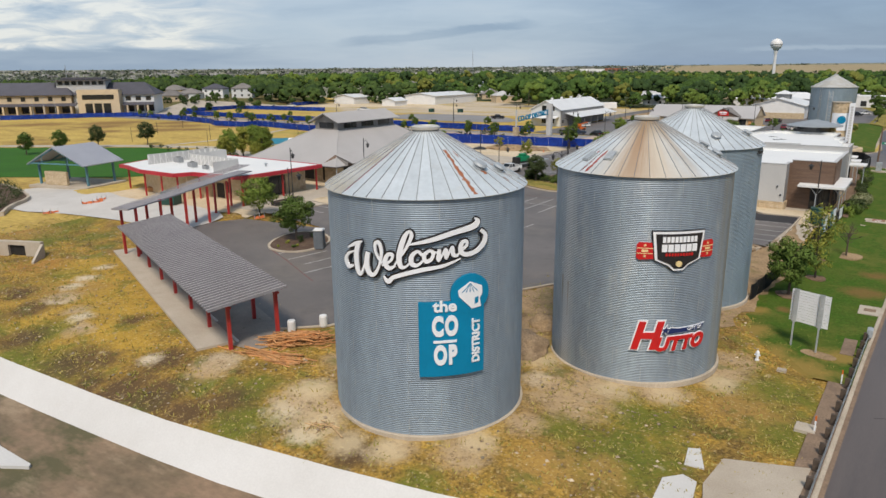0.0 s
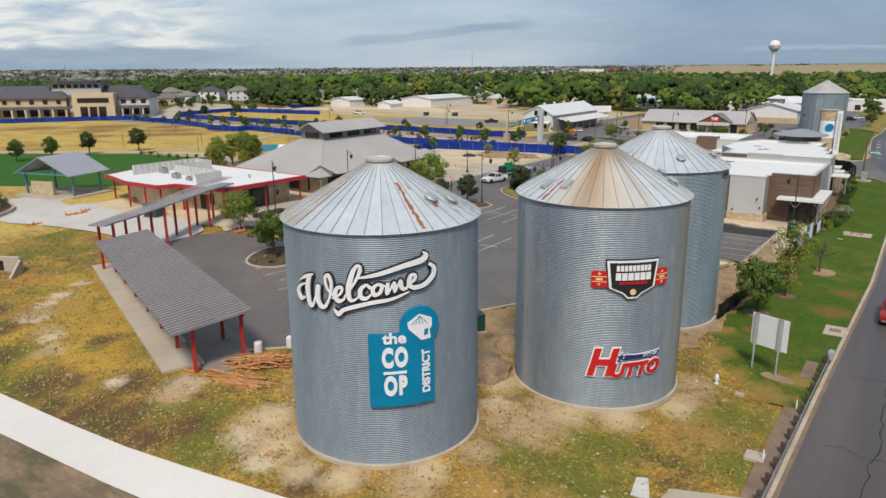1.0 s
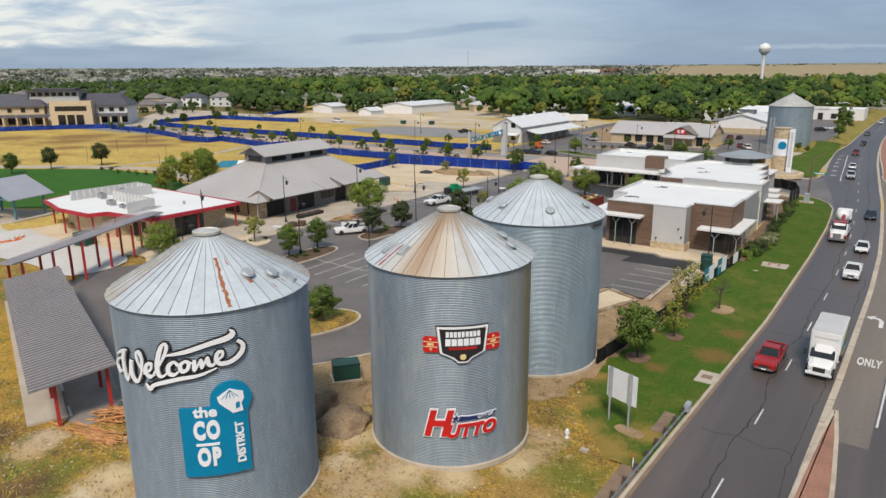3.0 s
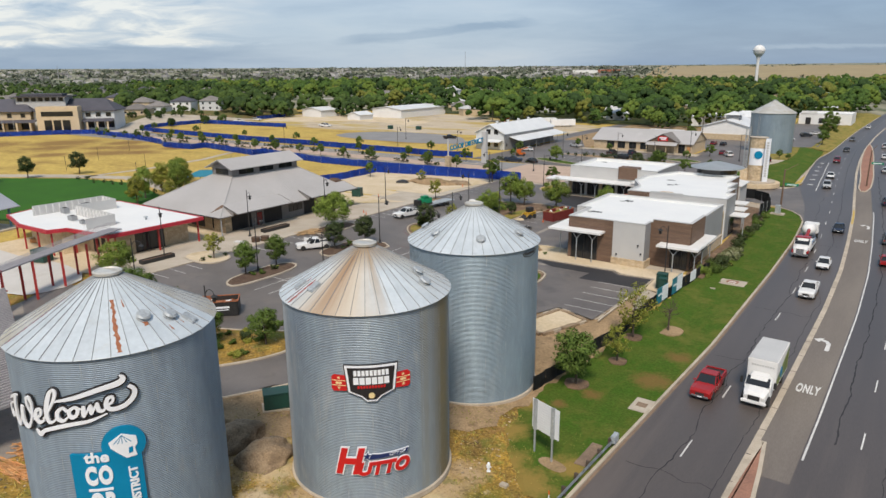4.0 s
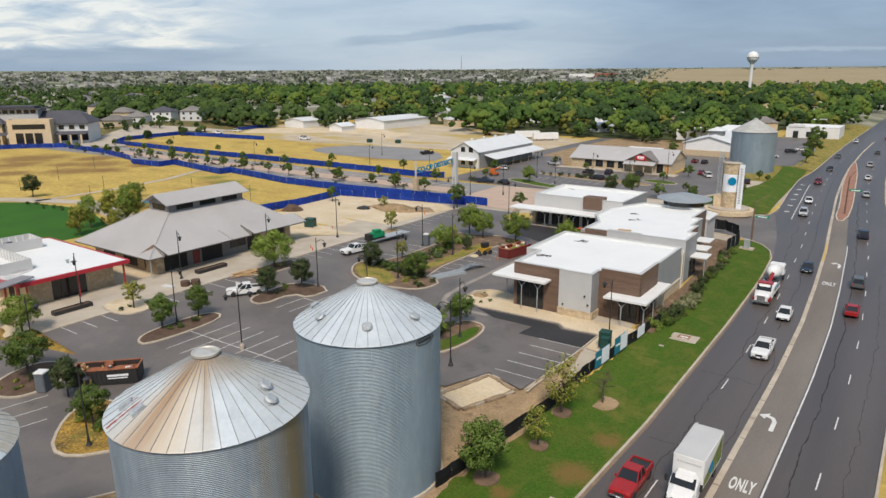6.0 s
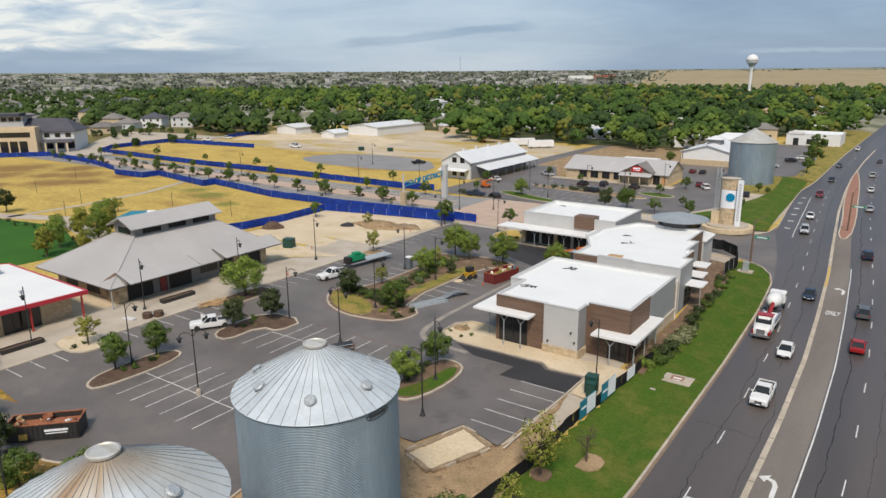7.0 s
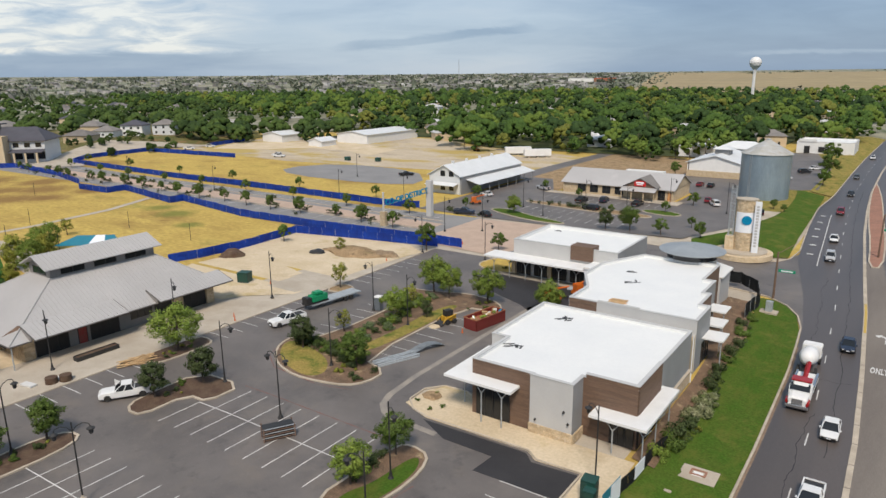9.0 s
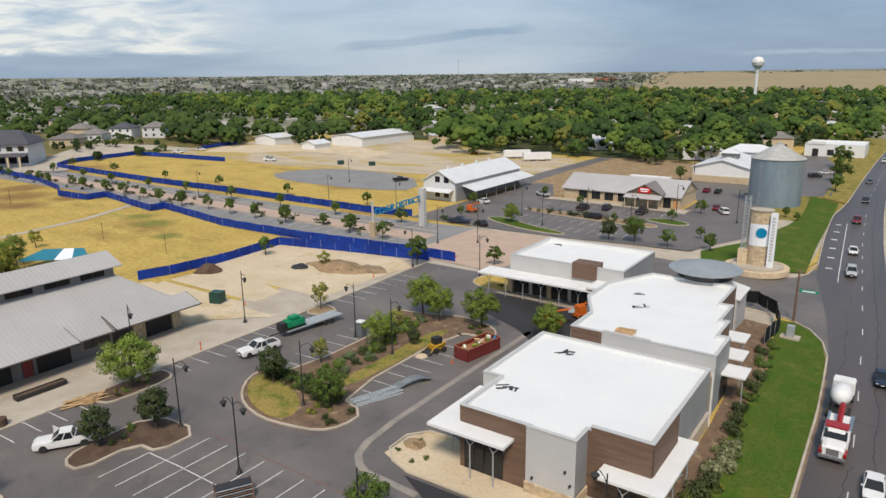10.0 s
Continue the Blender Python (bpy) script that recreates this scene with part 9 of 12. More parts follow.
def gable(name, label, cat, x0, x1, y0, y1, h, rise, wall, roof, along_y=True, base=None):
    """A gabled shed; the ridge runs along y or x."""
    t_ = thing(name, label, cat)
    o_, i_ = inset([(x0, y0), (x1, y0), (x1, y1), (x0, y1)], 0.25)
    for k in range(4):
        j = (k + 1) % 4
        part("wall", slab(B(), [o_[k], o_[j], i_[j], i_[k]], 0, h), wall, t_)
    e_ = 0.6
    if along_y:
        m_ = (x0 + x1) / 2
        for s, xe in ((-1, x0 - e_), (1, x1 + e_)):
            drop = rise * e_ / (m_ - x0)
            pts = [(xe, y0 - e_, h - drop), (xe, y1 + e_, h - drop), (m_, y1 + e_, h + rise), (m_, y0 - e_, h + rise)]
            part("roof_slope", plate(B(), pts, 0.2), roof, t_)
        for y in (y0, y1):
            bm = B(); v = [bm.verts.new(p) for p in ((x0, y, h), (x1, y, h), (m_, y, h + rise - 0.1), (x0, y + 0.2, h), (x1, y + 0.2, h), (m_, y + 0.2, h + rise - 0.1))]
            for f in ((0, 1, 2), (5, 4, 3), (0, 3, 4, 1), (1, 4, 5, 2), (2, 5, 3, 0)):
                bm.faces.new([v[k] for k in f])
            part("gable", bm, wall, t_)
    else:
        m_ = (y0 + y1) / 2
        for s, ye in ((-1, y0 - e_), (1, y1 + e_)):
            drop = rise * e_ / (m_ - y0)
            pts = [(x0 - e_, ye, h - drop), (x1 + e_, ye, h - drop), (x1 + e_, m_, h + rise), (x0 - e_, m_, h + rise)]
            part("roof_slope", plate(B(), pts, 0.2), roof, t_)
        for x in (x0, x1):
            bm = B(); v = [bm.verts.new(p) for p in ((x, y0, h), (x, y1, h), (x, m_, h + rise - 0.1), (x + 0.2, y0, h), (x + 0.2, y1, h), (x + 0.2, m_, h + rise - 0.1))]
            for f in ((0, 1, 2), (5, 4, 3), (0, 3, 4, 1), (1, 4, 5, 2), (2, 5, 3, 0)):
                bm.faces.new([v[k] for k in f])
            part("gable", bm, wall, t_)
    return t_

barn = gable("metal_barn", "white metal barn with lean-to and grey side wall", "barn", -117.6, -106.0, 223.2, 262.0, 6.0, 3.0, M_BARNWHITE, M_TIN)
part("side_wall", box(B(), -105.75, -105.5, 223.4, 261.6, 0, 5.2), M_BARNGREY, barn)
part("lean_to_roof", plate(B(), [(-105.6, 226, 4.6), (-105.6, 263, 4.6), (-100.6, 263, 3.3), (-100.6, 226, 3.3)], 0.15), M_TIN, barn, "white lean-to roof")
part("porch_roof", plate(B(), [(-117.6, 223, 3.6), (-106.4, 223, 3.6), (-106.4, 220.4, 3.0), (-117.6, 220.4, 3.0)], 0.15), M_TIN, barn)
for k in range(7):
    part("post", cyl(B(), -101.0, 227 + 5.8 * k, 0, 3.3, 0.1, n=6), M_BARNGREY, barn)
for x in (-113.2, -110.0):
    for z in (1.0, 5.4):
        recess(barn, "x", 223.2, x, x + 1.6, z, z + 1.7, M_GLASS, "window", -1, bars=1)
for k in range(4):
    part("roof_vent", cyl(B(), -111.8, 228 + 8 * k, 8.9, 9.7, 0.5, n=8), M_TIN, barn)

mkt = gable("market_building", "stone market building with long grey metal roof", "shop", -81.5, -47.0, 245.6, 262.0, 3.6, 3.4, M_STONE, M_HALLROOF, along_y=False)
for k in range(4):
    recess(mkt, "x", 245.6, -76.5 + 4.0 * k, -74.0 + 4.0 * k, 0.7, 2.9, M_GLASS, "window", -1, bars=1)
recess(mkt, "x", 245.6, -51.4, -49.4, 0.1, 2.9, M_GLASS, "window", -1, bars=1)
recess(mkt, "x", 245.6, -48.6, -47.6, 0.1, 2.5, M_LUMBER, "entrance_door", -1)
for s in (-1, 1):
    part("entrance_gable_roof", plate(B(), [(-56.2 + s * 5.2, 243.2, 3.9), (-56.2 + s * 5.2, 252, 3.9), (-56.2, 252, 6.6), (-56.2, 243.2, 6.6)], 0.2), M_SHINGLE, mkt)
bm = B(); v = [bm.verts.new(p) for p in ((-60.8, 243.6, 3.9), (-51.6, 243.6, 3.9), (-56.2, 243.6, 6.4), (-60.8, 243.9, 3.9), (-51.6, 243.9, 3.9), (-56.2, 243.9, 6.4))]
for f in ((0, 1, 2), (5, 4, 3), (0, 3, 4, 1), (1, 4, 5, 2), (2, 5, 3, 0)):
    bm.faces.new([v[k] for k in f])
part("entrance_gable", bm, M_BROWN, mkt)
part("porch_roof", plate(B(), [(-61.4, 241.0, 3.0), (-51.0, 241.0, 3.0), (-51.0, 243.9, 3.9), (-61.4, 243.9, 3.9)], 0.15), M_HALLROOF, mkt)
part("shop_sign", move(box(B(), -1.7, 1.7, -0.08, 0.08, -0.8, 0.8), pose(-56.2, 243.45, 4.95)), M_SIGNRED, mkt, "red and white shop emblem")
part("sign_bars", (lambda b: (box(b, -57.4, -55.0, 243.3, 243.36, 4.95, 5.4), box(b, -57.2, -55.2, 243.3, 243.36, 4.5, 4.75), b)[2])(B()), M_SIGNWHITE, mkt)
for x in (-61, -58, -54.4, -51.4):
    part("post", cyl(B(), x, 241.4, 0, 3.0, 0.14, n=6), M_STONE, mkt)
part("equipment_screen", box(B(), -66, -54, 258.5, 260.5, 4.6, 6.6), M_WHITE, mkt)

bk = gable("gabled_hall", "white gabled hall with stone base and roof lantern", "building", -58.5, -39.5, 300, 326, 5.2, 2.6, M_WHITE, M_TIN, along_y=True)
part("stone_base", box(B(), -58.6, -39.4, 299.7, 299.99, 0, 2.2), M_STONE, bk)
part("lantern", box(B(), -51.5, -46.5, 309, 314, 7.0, 9.2), M_BARNGREY, bk)
part("lantern_roof", (lambda b: (plate(b, [(-52.3, 308.2, 9.2), (-45.7, 308.2, 9.2), (-49, 311.5, 10.6)], 0.1), plate(b, [(-45.7, 308.2, 9.2), (-45.7, 314.8, 9.2), (-49, 311.5, 10.6)], 0.1), plate(b, [(-45.7, 314.8, 9.2), (-52.3, 314.8, 9.2), (-49, 311.5, 10.6)], 0.1), plate(b, [(-52.3, 314.8, 9.2), (-52.3, 308.2, 9.2), (-49, 311.5, 10.6)], 0.1), b)[4])(B()), M_TIN, bk)
ms = thing("mission_building", "low white mission-style building with arched door", "building")
flat_block(ms, [(-37, 398), (-14, 398), (-14, 420), (-37, 420)], 5.2, [M_WHITE], 0.5)
part("raised_parapet", slab(B(), [(-36, 397.7), (-29, 397.7), (-29, 398.2), (-36, 398.2)], 5.2, 6.4), M_WHITE, ms)
recess(ms, "x", 397.9, -33.8, -31.6, 0, 3.2, M_DARK, "entrance_door", -1)
recess(ms, "x", 397.9, -28, -25.6, 0.6, 3.0, M_DARK, "window", -1)
recess(ms, "x", 397.9, -22, -19, 0.6, 3.0, M_DARK, "window", -1)
drape("mission_lot", [(-44, 300), (-16, 300), (-17, 396), (-44, 396)], 0.02, M_ASPHALT, "grey asphalt lot of the mission building", "car park", 500, z=-0.1)

for nm, x0, x1, y0, y1, h, lab in (("white_shed", -258, -236, 329, 374, 5.0, "long white metal shed with low roof"), ("white_shed", -300, -284, 312, 326, 4.2, "small white metal shed"), ("white_shed", -257, -247.5, 306, 317, 3.0, "low grey-white open shed")):
    gable(nm, lab, "shed", x0, x1, y0, y1, h, 1.6, M_WHITE, M_TIN, True)
for x, y in ((-130, 322), (-142, 326)):
    tr = thing("site_trailer", "white site trailer on blocks by the woods", "trailer", (x, y, 0), 40)
    part("body", bbox(-6, 6, -1.5, 1.5, 0.8, 3.7, 0.08), M_WHITE, tr)
    for k in (-4, 0, 4):
        part("block", box(B(), k - 0.3, k + 0.3, -1.2, 1.2, 0, 0.8), M_CONC, tr)

civ = thing("civic_building", "long two-storey beige civic building with dark roofs", "building")
for x0, x1, y0, y1, h, m_ in ((-392, -372, 96, 189, 8.2, M_BEIGE), (-394, -374, 189.6, 229, 8.0, M_BARNWHITE), (-373.6, -367, 193.5, 213.5, 10.2, M_BEIGE)):
    o_, i_ = inset([(x0, y0), (x1, y0), (x1, y1), (x0, y1)], 0.4)
    for k in range(4):
        j = (k + 1) % 4
        part("wall", slab(B(), [o_[k], o_[j], i_[j], i_[k]], -2, h), m_, civ)
    if h < 10:
        mx_ = (x0 + x1) / 2
        for xe in (x0 - 1.2, x1 + 1.2):
            part("roof_slope", plate(B(), [(xe, y0 - 1.2, h), (xe, y1 + 1.2, h), (mx_, y1 - 6, h + 5.2), (mx_, y0 + 6, h + 5.2)], 0.3), M_SLATE, civ)
        for ye, yr in ((y0 - 1.2, y0 + 6), (y1 + 1.2, y1 - 6)):
            part("roof_hip", plate(B(), [(x0 - 1.2, ye, h), (x1 + 1.2, ye, h), (mx_, yr, h + 5.2)], 0.3), M_SLATE, civ)
    else:
        part("roof", slab(B(), i_, h - 0.9, h - 0.6), M_GREYPANEL, civ)
part("lantern_wall", box(B(), -389, -377, 181, 205, 9, 14.6), M_GREYPANEL, civ)
part("lantern_roof", plate(B(), [(-391, 179, 14.6), (-375, 179, 14.6), (-375, 207, 14.6), (-391, 207, 14.6)], 0.4), M_SLATE, civ)
part("lantern_top", plate(B(), [(-387, 183, 15.6), (-379, 183, 15.6), (-379, 203, 15.6), (-387, 203, 15.6)], 0.9), M_SLATE, civ)
part("arcade_roof", plate(B(), [(-371.8, 98, 4.4), (-371.8, 192, 4.4), (-368.0, 192, 3.4), (-368.0, 98, 3.4)], 0.25), M_SLATE, civ)
part("arcade_roof", plate(B(), [(-373.8, 214, 4.4), (-373.8, 229, 4.4), (-369.5, 229, 3.4), (-369.5, 214, 3.4)], 0.25), M_SLATE, civ)
for k in range(14):
    recess(civ, "y", -372, 100.9 + 6.4 * k, 105.6 + 6.4 * k, 0.0, 3.2, M_GLASS, "window", 1, 0.2)
for k in range(15):
    y = 100 + 6.4 * k
    part("pier", box(B(), -368.8, -368.0, y - 0.45, y + 0.45, -2, 3.3), M_BEIGE, civ)
    if k < 14:
        recess(civ, "y", -372, y + 1.2, y + 3.2, 5.4, 7.2, M_GLASS, "window", 1, 0.15)
for k in range(7):
    recess(civ, "y", -377, 182 + 3.3 * k, 184.2 + 3.3 * k, 12.3, 13.9, M_GLASS, "window", 1, 0.15)
# ground-floor dark glass stands in for the arcade's shadow behind the piers
for k in range(3):
    recess(civ, "y", -374, 214.6 + 5 * k, 218.6 + 5 * k, 0.2, 3.2, M_GLASS, "window", 1, 0.25)
    part("pier", box(B(), -370.3, -369.6, 216 + 5 * k, 216.8 + 5 * k, -2, 3.4), M_BEIGE, civ)
for k in range(3):
    recess(civ, "y", -374, 215 + 5 * k, 217.4 + 5 * k, 5.2, 7.0, M_GLASS, "window", 1, 0.15)
recess(civ, "y", -367, 196, 211, 6.0, 8.0, M_GLASS, "window", 1, 0.2, bars=3)
for k in range(3):
    recess(civ, "y", -367, 197 + 4.4 * k, 200.4 + 4.4 * k, -1.5, 4.2, M_GLASS, "entrance_door", 1, 0.25)
civ.matrix_basis = pose(-321.4, 175.6, 1.3, 0, 0, -45) @ Matrix.Diagonal((0.92, 0.92, 1.05, 1)) @ Matrix.Translation((367, -203.5, 0))
for k in range(3):
    fp = thing("flag_pole", "thin flag pole in front of the civic building", "flag pole", (-331 - 3.4 * k, 160 - 3.4 * k, 0))
    part("pole", cyl(B(), 0, 0, 0, 9, 0.12, 0.06, n=6), M_STEEL, fp)

# far grain silo
fs = thing("far_grain_silo", "large pale grain silo with weathered conical roof", "silo", (-27.2, 268.5, -0.3), group="corrugated grain silos")
n_, rows = 64, []
bm = B()
for j in range(13 * 4 + 1):
    r = 6.9 + 0.012 * math.cos(j * math.pi / 2)
    rows.append([bm.verts.new((r * math.cos(2 * math.pi * k / n_), r * math.sin(2 * math.pi * k / n_), 13.4 * j / 52)) for k in range(n_)])
for a, b in zip(rows, rows[1:]):
    for k in range(n_):
        bm.faces.new((a[k], a[(k + 1) % n_], b[(k + 1) % n_], b[k]))
part("wall", bm, M_GALVPALE, fs, smooth=True)
for k in range(32):
    a, b = 2 * math.pi * k / 32, 2 * math.pi * (k + 1) / 32
    part("roof_panel", plate(B(), [(7.2 * math.cos(a), 7.2 * math.sin(a), 13.35), (7.2 * math.cos(b), 7.2 * math.sin(b), 13.35), (0.6 * math.cos(b), 0.6 * math.sin(b), 17.2), (0.6 * math.cos(a), 0.6 * math.sin(a), 17.2)], 0.04), M_TANROOF, fs)
part("roof_cap", lathe(B(), [(0.7, 17.1), (0.75, 17.4), (0.1, 17.6)], 12), M_STEEL, fs)
part("ladder", (lambda b: (rod(b, (-3.3, -6.2, 0), (-3.3, -6.2, 13.4), 0.05, 4), rod(b, (-2.8, -6.4, 0), (-2.8, -6.4, 13.4), 0.05, 4), [rod(b, (-3.3, -6.2, 0.4 + 0.5 * k), (-2.8, -6.4, 0.4 + 0.5 * k), 0.03, 4) for k in range(26)], b)[3])(B()), M_STEEL, fs)

# stone entry tower with blue disc
tw = thing("entry_tower", "stone entry tower with blue disc and white fin", "monument", (-17.8, 196.5, -0.7))
part("planter_wall", lathe(B(), [(5.6, 0), (5.8, 0), (5.8, 1.0), (5.3, 1.0)], 36), M_STONE, tw)
part("planter_rim", lathe(B(), [(4.3, 0.9), (4.7, 0.9), (4.7, 1.35), (4.2, 1.35)], 36), M_CONC, tw)
part("planter_bed", lathe(B(), [(5.6, 0.0), (5.6, 0.8), (0.1, 0.9)], 24), M_FIELD, tw)
rgs = random.Random(31); z = 1.0
while z < 11.9:
    ch = 0.42 + 0.1 * rgs.random(); ch = min(ch, 11.95 - z)
    for k in range(14):
        a0, a1 = math.pi * (1.0 + k / 14.0), math.pi * (1.0 + (k + 0.96) / 14.0)
        r = 2.0 + 0.05 * rgs.random()
        pts = [(r * math.cos(a0), r * math.sin(a0) * 0.8), (r * math.cos(a1), r * math.sin(a1) * 0.8), (1.6 * math.cos(a1), 1.2 * math.sin(a1)), (1.6 * math.cos(a0), 1.2 * math.sin(a0))]
        if not (5.2 < z < 9.2 and k > 2):
            part("stone", slab(B(), pts, z, z + ch - 0.02), M_STONE, tw)
    z += ch
part("core", slab(B(), [(1.75 * math.cos(math.pi * (1 + k / 10)), 1.35 * math.sin(math.pi * (1 + k / 10))) for k in range(11)], 0.9, 11.9), M_STONE, tw)
part("white_band", slab(B(), [(2.06 * math.cos(math.pi * (1.2 + 0.8 * k / 10)), 1.66 * math.sin(math.pi * (1.2 + 0.8 * k / 10))) for k in range(11)], 5.2, 9.4), M_SIGNWHITE, tw, "pale band behind the disc")
part("disc", move(lathe(B(), [(0.95, 0), (0.95, 0.12), (0.05, 0.12)], 24), pose(0.5, -1.58, 7.8, 90, 0, 12)), M_SIGNBLUE, tw, "bright blue round emblem")
part("cap", slab(B(), [(2.2 * math.cos(2 * math.pi * k / 20), 1.8 * math.sin(2 * math.pi * k / 20)) for k in range(20)], 11.9, 12.1), M_CONC, tw)
part("fin", bbox(1.9, 3.1, -1.9, -1.5, 0.9, 11.9, 0.04), M_SIGNWHITE, tw, "tall white fin with raised bars")
for k in range(14):
    part("fin_bar", box(B(), 2.25, 2.75, -1.96, -1.9, 2.6 + 0.62 * k, 3.0 + 0.62 * k), M_GREYPANEL, tw)
lt = B()
for x, y in ((-3.0, -1.0), (-2.1, -1.0), (-3.0, -0.1), (-2.1, -0.1)):
    rod(lt, (x, y, 0.9), (x, y, 14.6), 0.07, 4)
for k in range(18):
    z = 1.2 + 0.75 * k
    for a, b in (((-3.0, -1.0), (-2.1, -1.0)), ((-3.0, -0.1), (-2.1, -0.1)), ((-3.0, -1.0), (-3.0, -0.1)), ((-2.1, -1.0), (-2.1, -0.1))):
        rod(lt, (*a, z), (*b, z), 0.04, 4)
    rod(lt, (-3.0, -1.0, z), (-2.1, -1.0, z + 0.75), 0.035, 4)
part("lattice_mast", lt, M_STEEL, tw, "white steel lattice mast")
part("stone_foot", box(B(), -3.4, -1.7, -1.4, 0.3, 0.9, 4.2), M_STONE, tw)

# water tower and radio mast on the horizon
wt = thing("water_tower", "white water tower with globe tank on the horizon", "water tower", (-160, 923, 0))
part("stem", lathe(B(), [(3.2, 0), (2.1, 5), (1.7, 9), (1.65, 33), (2.4, 37.5), (4.2, 40.2)], 20), M_WHITE, wt)
part("tank", lathe(B(), [(2.4, 38.9), (4.6, 40.3), (6.2, 42.6), (6.75, 45.2), (6.2, 47.8), (4.6, 50.0), (2.4, 51.3), (0.3, 51.8)], 28), M_WHITE, wt, smooth=True)
part("vent_cap", lathe(B(), [(0.6, 51.5), (0.6, 52.4), (0.1, 52.6)], 10), M_STEEL, wt)
part("walkway_ring", lathe(B(), [(6.7, 44.9), (7.0, 44.9), (7.0, 45.3), (6.7, 45.3)], 28), M_GREYPANEL, wt)
rm = thing("radio_mast", "thin radio mast on the horizon", "mast", (-1080, 1690, 0))
part("mast", cyl(B(), 0, 0, 0, 72, 0.9, 0.5, n=5), M_GREYSIDE, rm)
rm2 = thing("radio_mast", "thin radio mast on the horizon", "mast", (-2000, 1010, 0))
part("mast", cyl(B(), 0, 0, 0, 40, 1.2, 0.8, n=5), M_GREYSIDE, rm2)

# ---- fences ----
def screen_fence(pts, h, material, label, name="screened_fence", z=0.0, bay=3.0, lean=0.04, post=M_STEEL):
    """A fence of separate fabric bays, each slightly bowed, between thin posts."""
    f_ = thing(name, label, "fence")
    rg_ = random.Random(int(abs(pts[0][0]) * 7 + len(pts)))
    zf = z if callable(z) else (lambda x, y: z)
    for (ax, ay), (bx, by) in zip(pts, pts[1:]):
        a, b = Vector((ax, ay)), Vector((bx, by))
        n = max(1, round((b - a).length / bay))
        d = (b - a) / n; nr = Vector((-d.y, d.x)).normalized()
        for k in range(n):
            p, q = a + d * k, a + d * (k + 1)
            bow, top = rg_.uniform(-0.16, 0.16), rg_.uniform(-0.14, 0.05)
            bm = B(); rows_ = []
            for i in range(4):
                t_ = i / 3
                c = p.lerp(q, t_) + nr * bow * math.sin(math.pi * t_)
                zb = zf(c.x, c.y)
                rows_.append([bm.verts.new((c.x + nr.x * o, c.y + nr.y * o, zz)) for o, zz in ((0, zb + 0.05), (bow * 0.6, zb + h * 0.5), (lean, zb + h + top * math.sin(math.pi * t_)))])
            for r0, r1 in zip(rows_, rows_[1:]):
                for i in range(2):
                    bm.faces.new((r0[i], r1[i], r1[i + 1], r0[i + 1]))
            bmesh.ops.solidify(bm, geom=bm.faces[:], thickness=0.012)
            part("fabric", bm, material, f_)
            part("post", cyl(B(), p.x, p.y, zf(p.x, p.y), zf(p.x, p.y) + h + 0.06, 0.03, n=5), post, f_)
    return f_
screen_fence([(-352, 108), (-328, 143), (-313, 168), (-301, 180), (-262, 177.5), (-232, 170.6), (-222, 165.2), (-206, 165.8), (-205.6, 172), (-172, 166), (-171.6, 170.4), (-138, 164.6), (-111.5, 165.2), (-79, 168.2), (-69, 168)], 2.0, M_BLUEFENCE, "long fence with bright blue windscreen fabric", bay=4.0)
screen_fence([(-112, 126), (-110.4, 131.6), (-109.3, 143), (-110.2, 158.6), (-96, 161.6), (-74, 166)], 1.9, M_BLUEFENCE, "blue screened fence round the building pad", bay=4.0)
screen_fence([(-104, 199.6), (-117, 197.4), (-171, 198.8), (-218.5, 198), (-295, 201), (-307, 213), (-309.5, 246), (-248.5, 251.4)], 2.0, M_BLUEFENCE, "long blue screened fence beyond the side street", bay=4.0)
screen_fence([(-301.8, 277.6), (-306, 293), (-309.7, 307)], 2.0, M_BLUEFENCE, "short blue screened fence by the sheds", bay=4.0)
screen_fence([(-9.0, 156), (-8.3, 163.4), (-9.8, 170), (-13.3, 174.1), (-17.1, 174.1)], 2.2, M_BLACKFENCE, "curved black screened fence behind the annex", z=lambda x, y: -0.2, bay=2.5)
screen_fence([(-11.0, 64.3), (-10.6, 68.4), (-9.9, 75), (-9.1, 81.6), (-8.9, 94), (-8.5, 98), (-7.9, 109), (-7.4, 114)], 1.5, M_BLACKFENCE, "black screened construction fence beside the verge", z=lambda x, y: height(x, y) - 0.02, bay=2.5, post=M_BLACKSTEEL)
for y0, y1, h0, h1, m_ in ((92.6, 96.2, 0.35, 2.4, M_TEAL), (97.6, 101.2, 0.35, 2.5, M_TEAL), (104.6, 106.8, 0.3, 1.7, M_SIGNWHITE)):
    bn = thing("site_banner", "teal and white banner tied to the site fence", "banner", (0, 0, height(-8.2, y0)))
    x0, x1 = interp(y0, [(94, -8.75), (98, -8.35), (109, -7.75)]), interp(y1, [(94, -8.75), (98, -8.35), (109, -7.75)])
    part("panel", slab(B(), [(x0, y0), (x1, y1), (x1 + 0.05, y1), (x0 + 0.05, y0)], h0, h1), m_, bn)
    ym = y0 + (y1 - y0) * 0.45
    xm = x0 + (x1 - x0) * 0.45
    if m_ is M_TEAL:
        part("white_field", slab(B(), [(xm + 0.05, ym), (x1 + 0.05, y1), (x1 + 0.07, y1), (xm + 0.07, ym)], h0 + 0.1, h1 - 0.05), M_SIGNWHITE, bn)
        part("print_bars", slab(B(), [(x0 + 0.052, y0 + 0.3), (xm + 0.05, ym - 0.2), (xm + 0.07, ym - 0.2), (x0 + 0.07, y0 + 0.3)], h0 + 1.0, h0 + 1.25), M_SIGNWHITE, bn)

